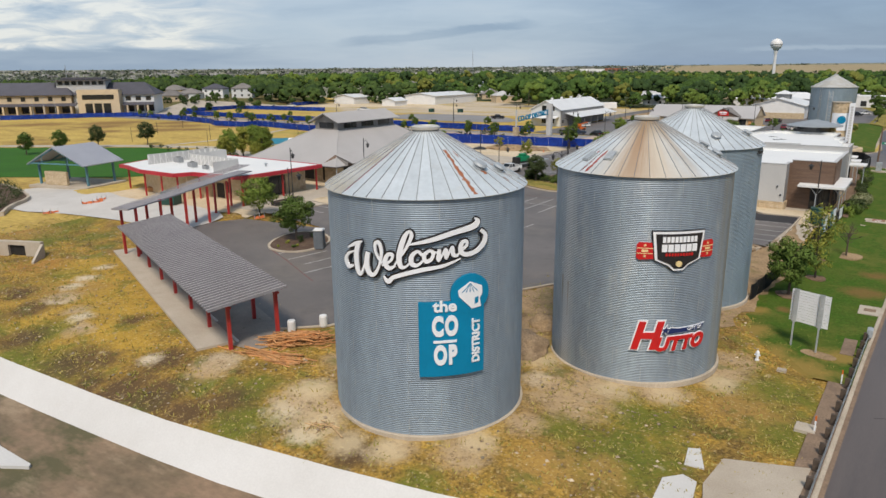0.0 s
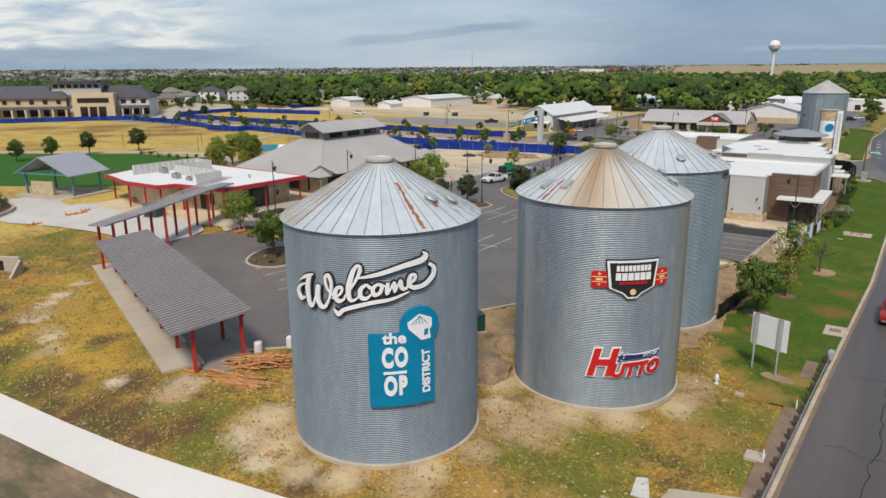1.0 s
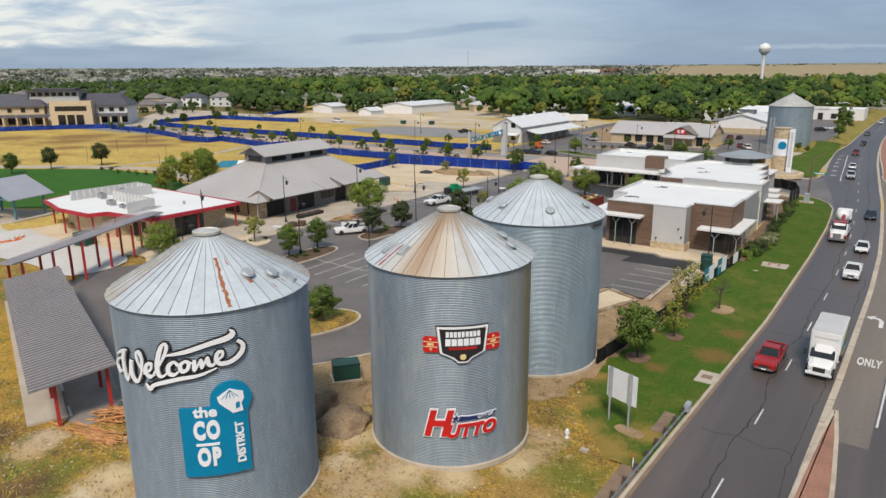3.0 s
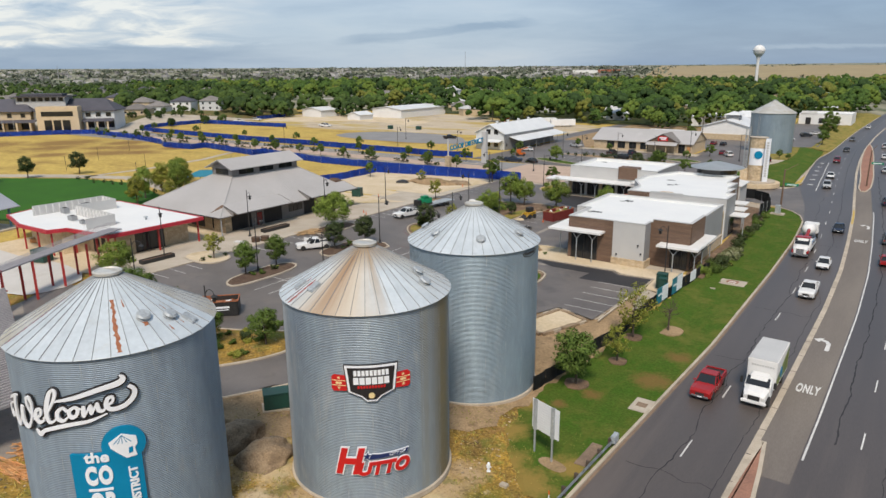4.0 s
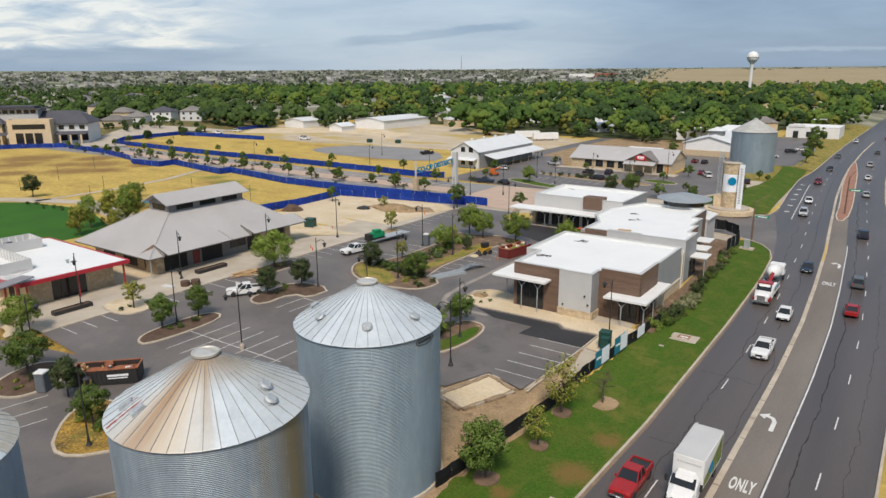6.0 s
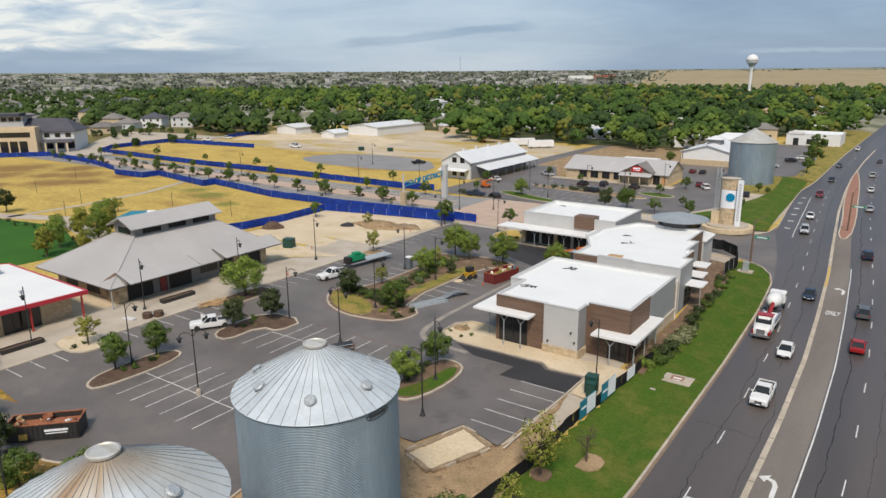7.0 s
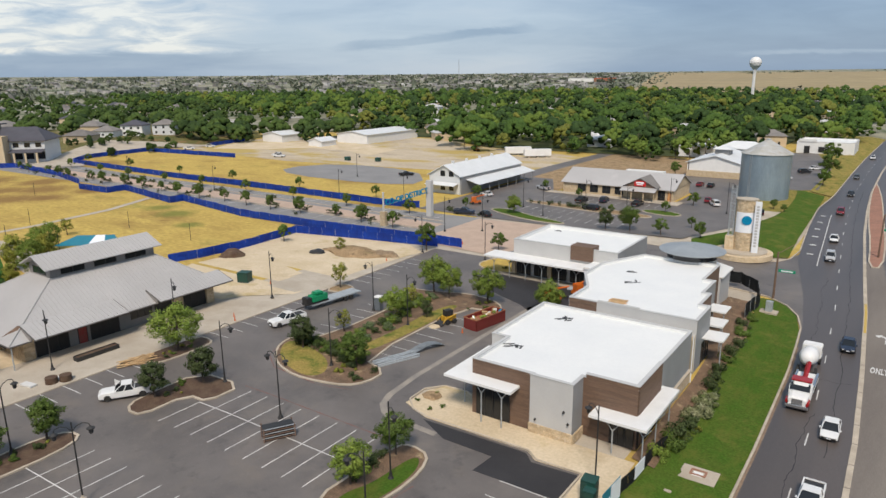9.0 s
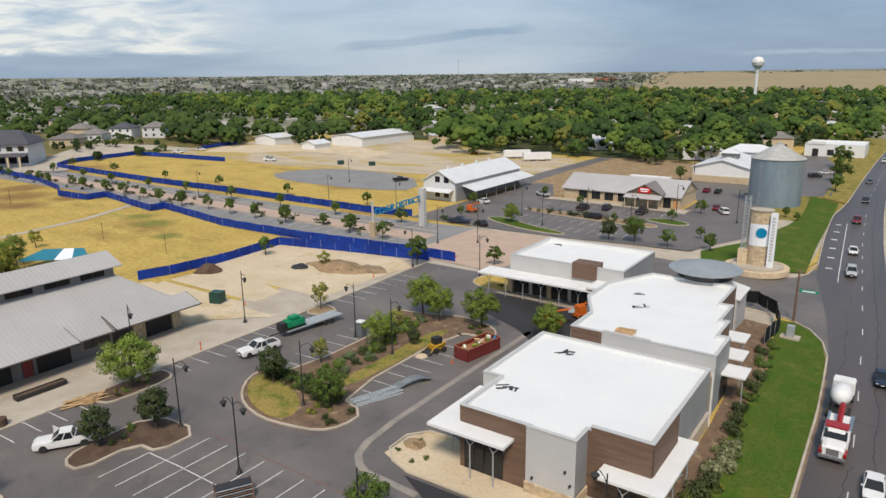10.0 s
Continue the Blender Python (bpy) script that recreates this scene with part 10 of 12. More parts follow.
# street arch with blue letters
ar = thing("street_arch", "stone piers carrying a slanted blue letter sign", "arch", (0, 0, 0))
for x, y, h in ((-97.6, 176.2, 3.6), (-94.6, 191.6, 9.6)):
    part("pier", bbox(x - 0.8, x + 0.8, y - 0.6, y + 0.6, 0, h, 0.05), M_STONE if h < 5 else M_GREYPANEL, ar)
part("mast", cyl(B(), -97.6, 176.2, 3.5, 8.4, 0.25, n=8), M_GREYPANEL, ar)
part("beam", rod(B(), (-97.6, 176.2, 5.0), (-94.6, 191.6, 6.6), 0.12, 6), M_STEEL, ar)
bm = move(words("CO-OP DISTRICT", 1.9, 0.2, bold=0.05), Matrix.Translation((-95.9, 183.6, 6.4)) @ Matrix.Rotation(math.atan2(15.4, 3.0), 4, "Z") @ Matrix.Rotation(radians(90), 4, "X") @ Matrix.Rotation(radians(5.5), 4, "Z") @ Matrix.Diagonal((0.98, 1.05, 1, 1)))
part("letters", bm, M_SIGNBLUE, ar, "raised bright blue letters")

# ---- lamps ----
def lamp(x, y, label="tall black car park lamp with hanging lantern", arms=(0,), h=8.0, z=0.02, group="car park lamps", plinth=False):
    t_ = thing("street_lamp", label, "lamp", (x, y, z), 0, group)
    part("base", lathe(B(), [(0.3, 0), (0.3, 0.6 if plinth else 0.12), (0.16, 0.7 if plinth else 0.4), (0.1, 0.9)], 12), M_CONC if plinth else M_BLACKSTEEL, t_)
    part("pole", cyl(B(), 0, 0, 0.5, h, 0.085, 0.06, n=8), M_BLACKSTEEL, t_)
    for a in arms:
        c, s = math.cos(radians(a)), math.sin(radians(a))
        bm = B()
        pts = [(0, h - 0.9), (0.35, h - 0.45), (0.85, h - 0.25), (1.3, h - 0.4), (1.42, h - 0.7)]
        for (r0, z0), (r1, z1) in zip(pts, pts[1:]):
            rod(bm, (r0 * c, r0 * s, z0), (r1 * c, r1 * s, z1), 0.04, 6)
        arm = part("arm", bm, M_BLACKSTEEL, t_)
        part("lantern", lathe(B(), [(0.05, h - 0.68), (0.34, h - 0.85), (0.36, h - 0.92), (0.18, h - 0.95), (0.2, h - 1.25), (0.12, h - 1.4)], 12, 1.42 * c, 1.42 * s), M_BLACKSTEEL, arm)
    return t_
for x, y, arms, pl in ((-61.0, 74.0, (100,), False), (-46.9, 73.5, (60, 240), True), (-56.9, 96.6, (20,), False), (-44.2, 94.0, (0, 180), False), (-26.7, 91.7, (-30,), False), (-78.8, 87.0, (-20,), False), (-77.6, 122.8, (-20,), False), (-58.8, 127.0, (180,), False),
        (-49.9, 124.3, (0,), False), (-22.9, 84.0, (200,), False), (-10.6, 101.5, (150,), False), (-77.3, 104.2, (-20,), False), (-49.2, 107.2, (30,), False), (-64.0, 57.0, (20,), False), (-40.5, 50.8, (0,), False), (-73.8, 160.2, (200,), False), (-59.4, 162.0, (30,), False), (-78.6, 70.2, (-30,), False)):
    lamp(x, y, arms=arms, plinth=pl)
for x, y in ((-69.8, 208.2), (-81.1, 179), (-63.3, 220.8), (-79.7, 215.8), (-73.7, 184.1), (-137.4, 202.4), (-113, 204), (-50, 216), (-45, 236), (-180, 188), (-230, 188), (-160, 236), (-30, 236)):
    lamp(x, y, "slim dark street lamp beside the street", (0,), 8.5, 0.0, "street lamps")
for x, y in ((-160, 116), (-190, 112), (-150, 140), (-205, 130), (-140, 118), (-175, 128), (-125, 140), (-220, 150)):
    fl = thing("field_post", "thin dark post in the dry field", "post", (x, y, 0), 0, "field posts")
    part("pole", cyl(B(), 0, 0, 0, 4.2, 0.06, n=6), M_BLACKSTEEL, fl)
for x, y, h in ((-181.8, 342, 11), (-171, 336, 11), (-76, 345, 10), (-62, 338, 10), (-95, 352, 10), (-58, 300, 9)):
    up = thing("utility_pole", "weathered wooden utility pole with crossarm", "utility pole", (x, y, 0), 20, "utility poles")
    part("pole", cyl(B(), 0, 0, 0, h, 0.18, 0.12, n=8), M_BARK, up)
    part("crossarm", box(B(), -1.2, 1.2, -0.06, 0.06, h - 0.9, h - 0.75), M_BARK, up)
for x, y, h in ((5.6, 210.5, 9.0), (-7.4, 170.6, 8.2)):
    tp = thing("signal_mast", "dark brown mast arm pole with green street sign", "traffic mast", (x, y, -0.9))
    part("pole", cyl(B(), 0, 0, 0, h, 0.2, 0.14, n=10), M_BROWN, tp)
    part("arm", rod(B(), (0, 0, h - 0.3), (0.8 if x > 0 else 2.0, 2.4, h + 1.0), 0.06, 6), M_BROWN, tp)
    part("street_sign", bbox(0.3, 2.9, -0.06, 0.06, h - 3.4, h - 2.9, 0.02), surf("green_sign", (0.01, 0.26, 0.14), None, 0.4), tp, "green street sign with plain white bar")
    part("sign_bar", box(B(), 0.7, 2.5, -0.08, -0.06, h - 3.25, h - 3.05), M_SIGNWHITE, tp)

# ---- vehicles ----
def wheel(parent, x, y, r=0.34, w=0.24):
    ty = part("tyre", move(lathe(B(), [(r * 0.6, -w / 2), (r * 0.94, -w / 2), (r, -w / 3), (r, w / 3), (r * 0.94, w / 2), (r * 0.6, w / 2)], 18), pose(x, y, r, 90, 0, 0)), M_TYRE, parent)
    part("rim", move(lathe(B(), [(0.05, -w / 2 + 0.02), (r * 0.6, -w / 2 + 0.015), (r * 0.62, w / 2 - 0.015), (0.05, w / 2 - 0.02)], 12), pose(x, y, r, 90, 0, 0)), M_CHROME, ty)

def loft(secs, w_top=None):
    """A body from cross-sections: x, half width at the foot, at the shoulder, foot, shoulder and crown heights."""
    bm = B(); rows_ = []
    for x, wf, ws, z0, z1, z2 in secs:
        rows_.append([bm.verts.new(p) for p in ((x, -wf, z0), (x, -ws, (z0 + z1) * 0.5), (x, -ws * 0.97, z1), (x, -ws * 0.6, z2), (x, ws * 0.6, z2), (x, ws * 0.97, z1), (x, ws, (z0 + z1) * 0.5), (x, wf, z0))])
    for a, b in zip(rows_, rows_[1:]):
        for k in range(8):
            bm.faces.new((a[k], b[k], b[(k + 1) % 8], a[(k + 1) % 8]))
    bm.faces.new(rows_[0]); bm.faces.new(rows_[-1][::-1])
    return bm

def car(x, y, heading, kind, colour, label, z=ROADZ, open_door=False):
    """heading: degrees that the nose points, 0 along +x."""
    name = {"pickup": "pickup_truck", "sedan": "car", "suv": "suv"}[kind]
    t_ = thing(name, label, {"pickup": "pickup", "sedan": "car", "suv": "car"}[kind], (x, y, z + 0.012), heading)
    p = paint(*colour)
    L = {"sedan": 4.6, "suv": 4.7, "pickup": 5.6}[kind] / 2
    W = {"sedan": 0.9, "suv": 0.94, "pickup": 0.98}[kind]
    sh = {"sedan": 0.82, "suv": 1.0, "pickup": 1.05}[kind]
    r = {"sedan": 0.32, "suv": 0.36, "pickup": 0.4}[kind]
    if kind == "pickup":
        part("body", loft([(-L, W * 0.93, W, 0.42, sh, sh + 0.01), (-L + 2.0, W, W * 1.02, 0.36, sh, sh + 0.02), (L - 1.7, W, W * 1.02, 0.36, sh, sh + 0.08), (L - 0.3, W * 0.97, W * 0.98, 0.36, sh - 0.05, sh + 0.02), (L, W * 0.86, W * 0.9, 0.42, sh - 0.22, sh - 0.14)]), p, t_)
        part("cargo_bed", box(B(), -L + 0.12, -L + 1.75, -W * 0.82, W * 0.82, sh + 0.005, sh + 0.03), M_BLACKSTEEL, t_, "dark open cargo bed")
        for s in (-1, 1):
            part("bed_rail", box(B(), -L + 0.05, -L + 1.85, s * W * 0.9 - 0.06, s * W * 0.9 + 0.06, sh, sh + 0.16), p, t_)
        part("tailgate", box(B(), -L + 0.0, -L + 0.1, -W * 0.9, W * 0.9, sh, sh + 0.16), p, t_)
        cab = [(-L + 1.85, 0.0), (-L + 2.05, 0.62), (L - 2.5, 0.64), (L - 1.65, 0.04)]
    elif kind == "suv":
        part("body", loft([(-L, W * 0.9, W * 0.94, 0.4, sh - 0.05, sh), (-L + 0.4, W, W * 1.0, 0.34, sh, sh + 0.04), (L - 1.5, W, W * 1.0, 0.34, sh, sh + 0.06), (L - 0.35, W * 0.95, W * 0.96, 0.34, sh - 0.1, sh - 0.04), (L, W * 0.8, W * 0.86, 0.4, sh - 0.3, sh - 0.22)]), p, t_)
        cab = [(-L + 0.08, 0.0), (-L + 0.45, 0.66), (L - 2.2, 0.68), (L - 1.25, 0.02)]
    else:
        part("body", loft([(-L, W * 0.85, W * 0.9, 0.38, sh - 0.05, sh + 0.02), (-L + 0.7, W, W * 1.0, 0.3, sh, sh + 0.08), (L - 1.5, W, W * 1.0, 0.3, sh, sh + 0.06), (L - 0.35, W * 0.94, W * 0.95, 0.3, sh - 0.14, sh - 0.08), (L, W * 0.76, W * 0.82, 0.36, sh - 0.32, sh - 0.24)]), p, t_)
        cab = [(-L + 0.55, 0.02), (-L + 1.35, 0.54), (L - 2.1, 0.56), (L - 1.15, 0.02)]
    zb = sh + 0.01
    wb, wt_ = W * 0.92, W * 0.72
    bm = B()
    ring0 = [bm.verts.new(v) for v in ((cab[0][0], -wb, zb), (cab[3][0], -wb, zb), (cab[3][0], wb, zb), (cab[0][0], wb, zb))]
    ring1 = [bm.verts.new(v) for v in ((cab[1][0], -wt_, zb + cab[1][1]), (cab[2][0], -wt_, zb + cab[2][1]), (cab[2][0], wt_, zb + cab[2][1]), (cab[1][0], wt_, zb + cab[1][1]))]
    bm.faces.new(ring1)
    for k in range(4):
        bm.faces.new((ring0[k], ring0[(k + 1) % 4], ring1[(k + 1) % 4], ring1[k]))
    part("greenhouse", bm, M_GLASS, t_, "dark tinted glass")
    zt = zb + cab[1][1]
    part("roof", bbox(cab[1][0] - 0.04, cab[2][0] + 0.06, -wt_ - 0.03, wt_ + 0.03, zt - 0.02, zt + 0.06, 0.025), p, t_)
    for s in (-1, 1):
        for (x0, h0), (x1, h1) in ((cab[0], cab[1]), (cab[3], cab[2]), ((((cab[0][0] + cab[3][0]) / 2), 0.0), (((cab[1][0] + cab[2][0]) / 2), cab[1][1]))):
            part("pillar", rod(B(), (x0, s * wb, zb), (x1, s * (wt_ + 0.01), zb + h1), 0.045, 5), p, t_)
        part("headlight", bbox(L - 0.16, L - 0.02, s * W * 0.62 - 0.17, s * W * 0.62 + 0.17, sh - 0.36, sh - 0.2, 0.02), M_LAMPGLASS, t_)
        part("tail_light", bbox(-L - 0.02, -L + 0.08, s * W * 0.76 - 0.12, s * W * 0.76 + 0.12, sh - 0.3, sh - 0.08, 0.02), M_REDLIGHT, t_)
        part("mirror", bbox(cab[3][0] - 0.3, cab[3][0] - 0.12, s * (W + 0.06) - 0.08, s * (W + 0.06) + 0.08, zb + 0.05, zb + 0.2, 0.02), p, t_)
    part("bumper", bbox(L - 0.1, L + 0.06, -W * 0.78, W * 0.78, 0.38, 0.56, 0.03), M_CHROME if kind == "pickup" else M_BLACKSTEEL, t_)
    part("grille", box(B(), L - 0.08, L + 0.01, -W * 0.4, W * 0.4, 0.58, sh - 0.24), M_BLACKSTEEL, t_)
    part("rear_bumper", bbox(-L - 0.06, -L + 0.1, -W * 0.8, W * 0.8, 0.4, 0.58, 0.03), M_CHROME if kind == "pickup" else p, t_)
    part("number_plate", box(B(), L + 0.055, L + 0.075, -0.2, 0.2, 0.42, 0.52), M_SIGNWHITE, t_)
    for sx in (-L + 0.95, L - 0.95):
        for s in (-1, 1):
            wheel(t_, sx, s * (W - 0.1), r)
    if open_door:
        part("open_door", move(bbox(0, 1.05, -0.04, 0.04, 0.42, sh + 0.5, 0.02), pose(0.6, -W, 0, 0, 0, -55)), p, t_)
    return t_

WHITE_P, RED_P, SILVER_P, BLACK_P, GREY_P, BLUE_P, DRED_P = ("white", (0.72, 0.72, 0.71)), ("red", (0.32, 0.015, 0.015)), ("silver", (0.45, 0.46, 0.47)), ("black", (0.018, 0.018, 0.02)), ("grey", (0.10, 0.105, 0.11)), ("navy", (0.02, 0.03, 0.055)), ("maroon", (0.2, 0.02, 0.03))
for x, y, hd, k, c, lab in ((2.2, 74.3, -91, "pickup", RED_P, "red pickup truck on the road"), (5.9, 110.4, -90, "pickup", WHITE_P, "white pickup truck on the road"), (5.9, 125.8, -89, "sedan", WHITE_P, "white saloon car on the road"), (5.2, 153, -87, "sedan", BLUE_P, "dark blue saloon car on the road"),
        (-2.4, 203.6, -84, "suv", SILVER_P, "silver estate car on the road"), (-3.6, 222, -85, "sedan", WHITE_P, "white saloon car on the road"), (-5.6, 256.6, -87, "suv", DRED_P, "maroon SUV on the road"), (13.2, 147.8, 93, "suv", GREY_P, "dark grey SUV on the road"), (13.6, 132.6, 92, "sedan", RED_P, "red saloon car on the road"),
        (11.2, 186, 95, "suv", BLUE_P, "dark SUV on the road"), (6.2, 274, 93, "sedan", WHITE_P, "white saloon car on the road"), (4.6, 308, 91, "suv", SILVER_P, "silver SUV on the road"), (4.4, 352, 90, "sedan", GREY_P, "grey car on the road"), (-7.6, 330, -90, "sedan", GREY_P, "grey car on the road"), (-6.6, 395, -88, "suv", WHITE_P, "white car on the road"),
        (8.0, 240, 95, "sedan", SILVER_P, "silver car on the road"), (-6.0, 290, -88, "sedan", BLACK_P, "black car on the road"), (4.6, 420, 88, "sedan", DRED_P, "maroon car on the road")):
    car(x, y, hd, k, c, lab)
for x, y, hd, k, c, lab in ((-69.3, 232, 90, "pickup", BLACK_P, "black pickup parked at the market"), (-62.3, 222, 170, "suv", BLACK_P, "black SUV at the market"), (-63.7, 235.4, 95, "suv", BLUE_P, "dark SUV parked at the market"), (-53.7, 235, 90, "pickup", BLACK_P, "black pickup parked at the market"), (-88.8, 199.5, 20, "pickup", BLUE_P, "dark pickup in the market lot"),
        (-82.6, 200, 150, "sedan", BLACK_P, "black car in the market lot"), (-98.3, 226.6, 160, "sedan", WHITE_P, "white car beside the barn"), (-88.7, 246, 150, "pickup", SILVER_P, "silver pickup in the lane"), (-48.2, 279, 90, "sedan", DRED_P, "maroon car parked behind the market"), (-44.7, 278.6, 90, "sedan", BLACK_P, "black car parked behind the market"),
        (-35.6, 246.4, 120, "suv", WHITE_P, "white SUV in the lane"), (-38.6, 251, 100, "sedan", DRED_P, "maroon car in the lane"), (-145.5, 247, 60, "pickup", BLACK_P, "black pickup in the empty lot"), (-232, 263, 20, "pickup", WHITE_P, "white pickup on the gravel yard"), (-237, 266, 200, "suv", WHITE_P, "white van on the gravel yard"),
        (-298, 262, 40, "pickup", WHITE_P, "white pickup on the gravel yard"), (-298, 275, 40, "suv", WHITE_P, "white SUV on the gravel yard"), (-28, 308, 20, "pickup", SILVER_P, "silver pickup by the mission building"), (-24, 328, 40, "suv", BLACK_P, "black SUV by the mission building"), (-22, 340, 40, "sedan", WHITE_P, "white car by the mission building"), (-22.5, 240, 100, "sedan", BLACK_P, "dark car beside the far silo")):
    car(x, y, hd, k, c, lab, z=0.01)
car(-63.8, 87.9, 236, "pickup", WHITE_P, "white pickup with open door by the island", 0.012, True)
car(-66.2, 115.6, 258, "pickup", WHITE_P, "white pickup towing a flatbed trailer", 0.012)

# flatbed trailer with a green machine
fb = thing("flatbed_trailer", "long steel flatbed trailer on the car park", "trailer", (-67.4, 126.8, 0.012), 83)
part("deck", bbox(-5.0, 5.0, -1.2, 1.2, 0.75, 0.95, 0.02), M_STEEL, fb)
part("drawbar", rod(B(), (-5.0, 0, 0.7), (-7.3, 0, 0.6), 0.1, 6), M_BLACKSTEEL, fb)
for x in (1.8, 2.9):
    for s in (-1, 1):
        wheel(fb, x, s * 1.1, 0.4, 0.3)
gm_ = thing("compressor", "green machine with black hoses on the trailer", "machine", (-67.6, 123.6, 0.962), 83)
GREENM = surf("green_machine_paint", (0.01, 0.28, 0.12), (0.01, 0.2, 0.09), rough=0.45, size=1, fine=6)
part("body", bbox(-1.5, 1.5, -0.8, 0.8, 0.25, 1.3, 0.15), GREENM, gm_)
part("hood", bbox(-0.9, 0.8, -0.7, 0.7, 1.3, 1.75, 0.2), GREENM, gm_)
part("engine", bbox(-2.6, -1.6, -0.7, 0.7, 0.1, 1.2, 0.1), M_BLACKSTEEL, gm_)
part("skid", box(B(), -2.6, 1.6, -0.7, 0.7, 0, 0.25), M_BLACKSTEEL, gm_)

# box truck
bt = thing("box_truck", "white box truck with colourful printed side", "truck", (6.5, 76.8, ROADZ + 0.012), -91)
part("cargo_box", bbox(-4.4, 1.5, -1.25, 1.25, 1.0, 3.7, 0.05), M_WHITE, bt)
part("box_roof", box(B(), -4.35, 1.45, -1.2, 1.2, 3.7, 3.73), M_GREYPANEL, bt)
for s in (-1, 1):
    part("print_panel", (lambda b: (plate(b, [(-4.2, s * 1.262, 1.2), (1.2, s * 1.262, 1.2), (1.2, s * 1.262, 1.9), (-4.2, s * 1.262, 3.5)], 0.001), b)[1])(B()), surf("lime_print", (0.35, 0.42, 0.08), (0.2, 0.3, 0.1), 0.4, size=1), bt, "lime green printed panel")
    part("print_patch", move(lathe(B(), [(0.55, 0), (0.55, 0.012), (0.05, 0.012)], 20), pose(-0.9, s * 1.262, 2.0, -90 * s, 0, 0)), M_SIGNBLUE, bt, "blue round print")
part("cab", loft([(1.6, 1.1, 1.12, 0.6, 2.0, 2.55), (2.3, 1.1, 1.12, 0.6, 2.0, 2.5), (2.75, 1.1, 1.12, 0.6, 1.6, 1.75)]), M_WHITE, bt)
part("windscreen", plate(B(), [(2.34, -0.95, 2.38), (2.34, 0.95, 2.38), (2.82, 1.0, 1.72), (2.82, -1.0, 1.72)], 0.03), M_GLASS, bt)
part("hood", loft([(2.7, 1.0, 1.05, 0.6, 1.5, 1.68), (3.7, 0.9, 0.95, 0.6, 1.3, 1.45), (3.95, 0.75, 0.8, 0.65, 1.1, 1.2)]), M_WHITE, bt)
part("grille", box(B(), 3.9, 4.0, -0.5, 0.5, 0.75, 1.15), M_BLACKSTEEL, bt)
part("bumper", bbox(3.85, 4.1, -1.05, 1.05, 0.45, 0.7, 0.04), M_WHITE, bt)
part("bonnet_bars", (lambda b: ([box(b, 1.505, 1.52, -0.9 + 0.22 * k, -0.74 + 0.22 * k, 3.05, 3.2) for k in range(9)], b)[1])(B()), M_GREYPANEL, bt)
for s in (-1, 1):
    part("headlight", bbox(3.85, 3.98, s * 0.72 - 0.14, s * 0.72 + 0.14, 0.85, 1.1, 0.02), M_LAMPGLASS, bt)
    part("mirror", bbox(2.5, 2.6, s * 1.4 - 0.12, s * 1.4 + 0.12, 1.6, 2.2, 0.02), M_BLACKSTEEL, bt)
    for x in (-2.9, 3.0):
        wheel(bt, x, s * 1.0, 0.48, 0.3)

# tow truck with a white tank behind
tt = thing("tow_truck", "red and white heavy tow truck on the road", "truck", (2.1, 133.4, ROADZ + 0.012), -90)
part("cab", loft([(1.0, 1.15, 1.2, 0.7, 2.2, 2.9), (2.3, 1.15, 1.2, 0.7, 2.2, 2.8), (2.7, 1.15, 1.2, 0.7, 1.8, 1.95)]), M_WHITE, tt)
part("cab_roof", bbox(0.9, 2.3, -1.05, 1.05, 2.84, 3.0, 0.04), paint(*RED_P), tt)
part("windscreen", plate(B(), [(2.32, -1.0, 2.68), (2.32, 1.0, 2.68), (2.78, 1.05, 1.95), (2.78, -1.05, 1.95)], 0.03), M_GLASS, tt)
part("hood", loft([(2.6, 1.05, 1.1, 0.7, 1.7, 1.9), (4.1, 0.95, 1.0, 0.7, 1.55, 1.75), (4.3, 0.9, 0.95, 0.7, 1.4, 1.55)]), M_WHITE, tt)
part("grille", box(B(), 4.28, 4.36, -0.55, 0.55, 0.8, 1.5), M_CHROME, tt)
part("bumper", bbox(4.25, 4.5, -1.2, 1.2, 0.45, 0.8, 0.05), M_CHROME, tt)
part("deck", bbox(-4.2, 1.0, -1.2, 1.2, 0.9, 1.5, 0.05), M_WHITE, tt)
part("boom", rod(B(), (0.4, 0, 1.6), (-3.8, 0, 3.0), 0.28, 4), paint(*RED_P), tt)
for s in (-1, 1):
    part("fender", bbox(3.0, 4.3, s * 1.0 - 0.22, s * 1.0 + 0.22, 0.75, 1.25, 0.1), paint(*RED_P), tt)
    part("tool_box", bbox(-3.8, 0.8, s * 1.1 - 0.12, s * 1.1 + 0.12, 1.4, 1.85, 0.03), M_CHROME, tt)
    for x in (-2.9, -1.6, 3.4):
        wheel(tt, x, s * 1.0, 0.52, 0.34)
tk = thing("tank_truck", "white concrete mixer truck being towed", "truck", (1.6, 142.0, ROADZ + 0.012), -90)
part("chassis", bbox(-3.6, 3.0, -0.5, 0.5, 0.7, 1.0, 0.04), M_BLACKSTEEL, tk)
part("drum", move(lathe(B(), [(0.5, -2.2), (1.05, -1.4), (1.15, 0.2), (0.9, 1.6), (0.5, 2.2)], 20), pose(0.2, 0, 2.1, 0, 82, 0)), M_WHITE, tk, smooth=True)
part("cab", bbox(-3.9, -2.3, -1.15, 1.15, 0.9, 2.7, 0.12), M_WHITE, tk)
part("window", box(B(), -3.3, -2.6, -1.17, 1.17, 1.8, 2.4), M_GLASS, tk)
for s in (-1, 1):
    for x in (-3.0, 1.2, 2.4):
        wheel(tk, x, s * 1.0, 0.5, 0.32)

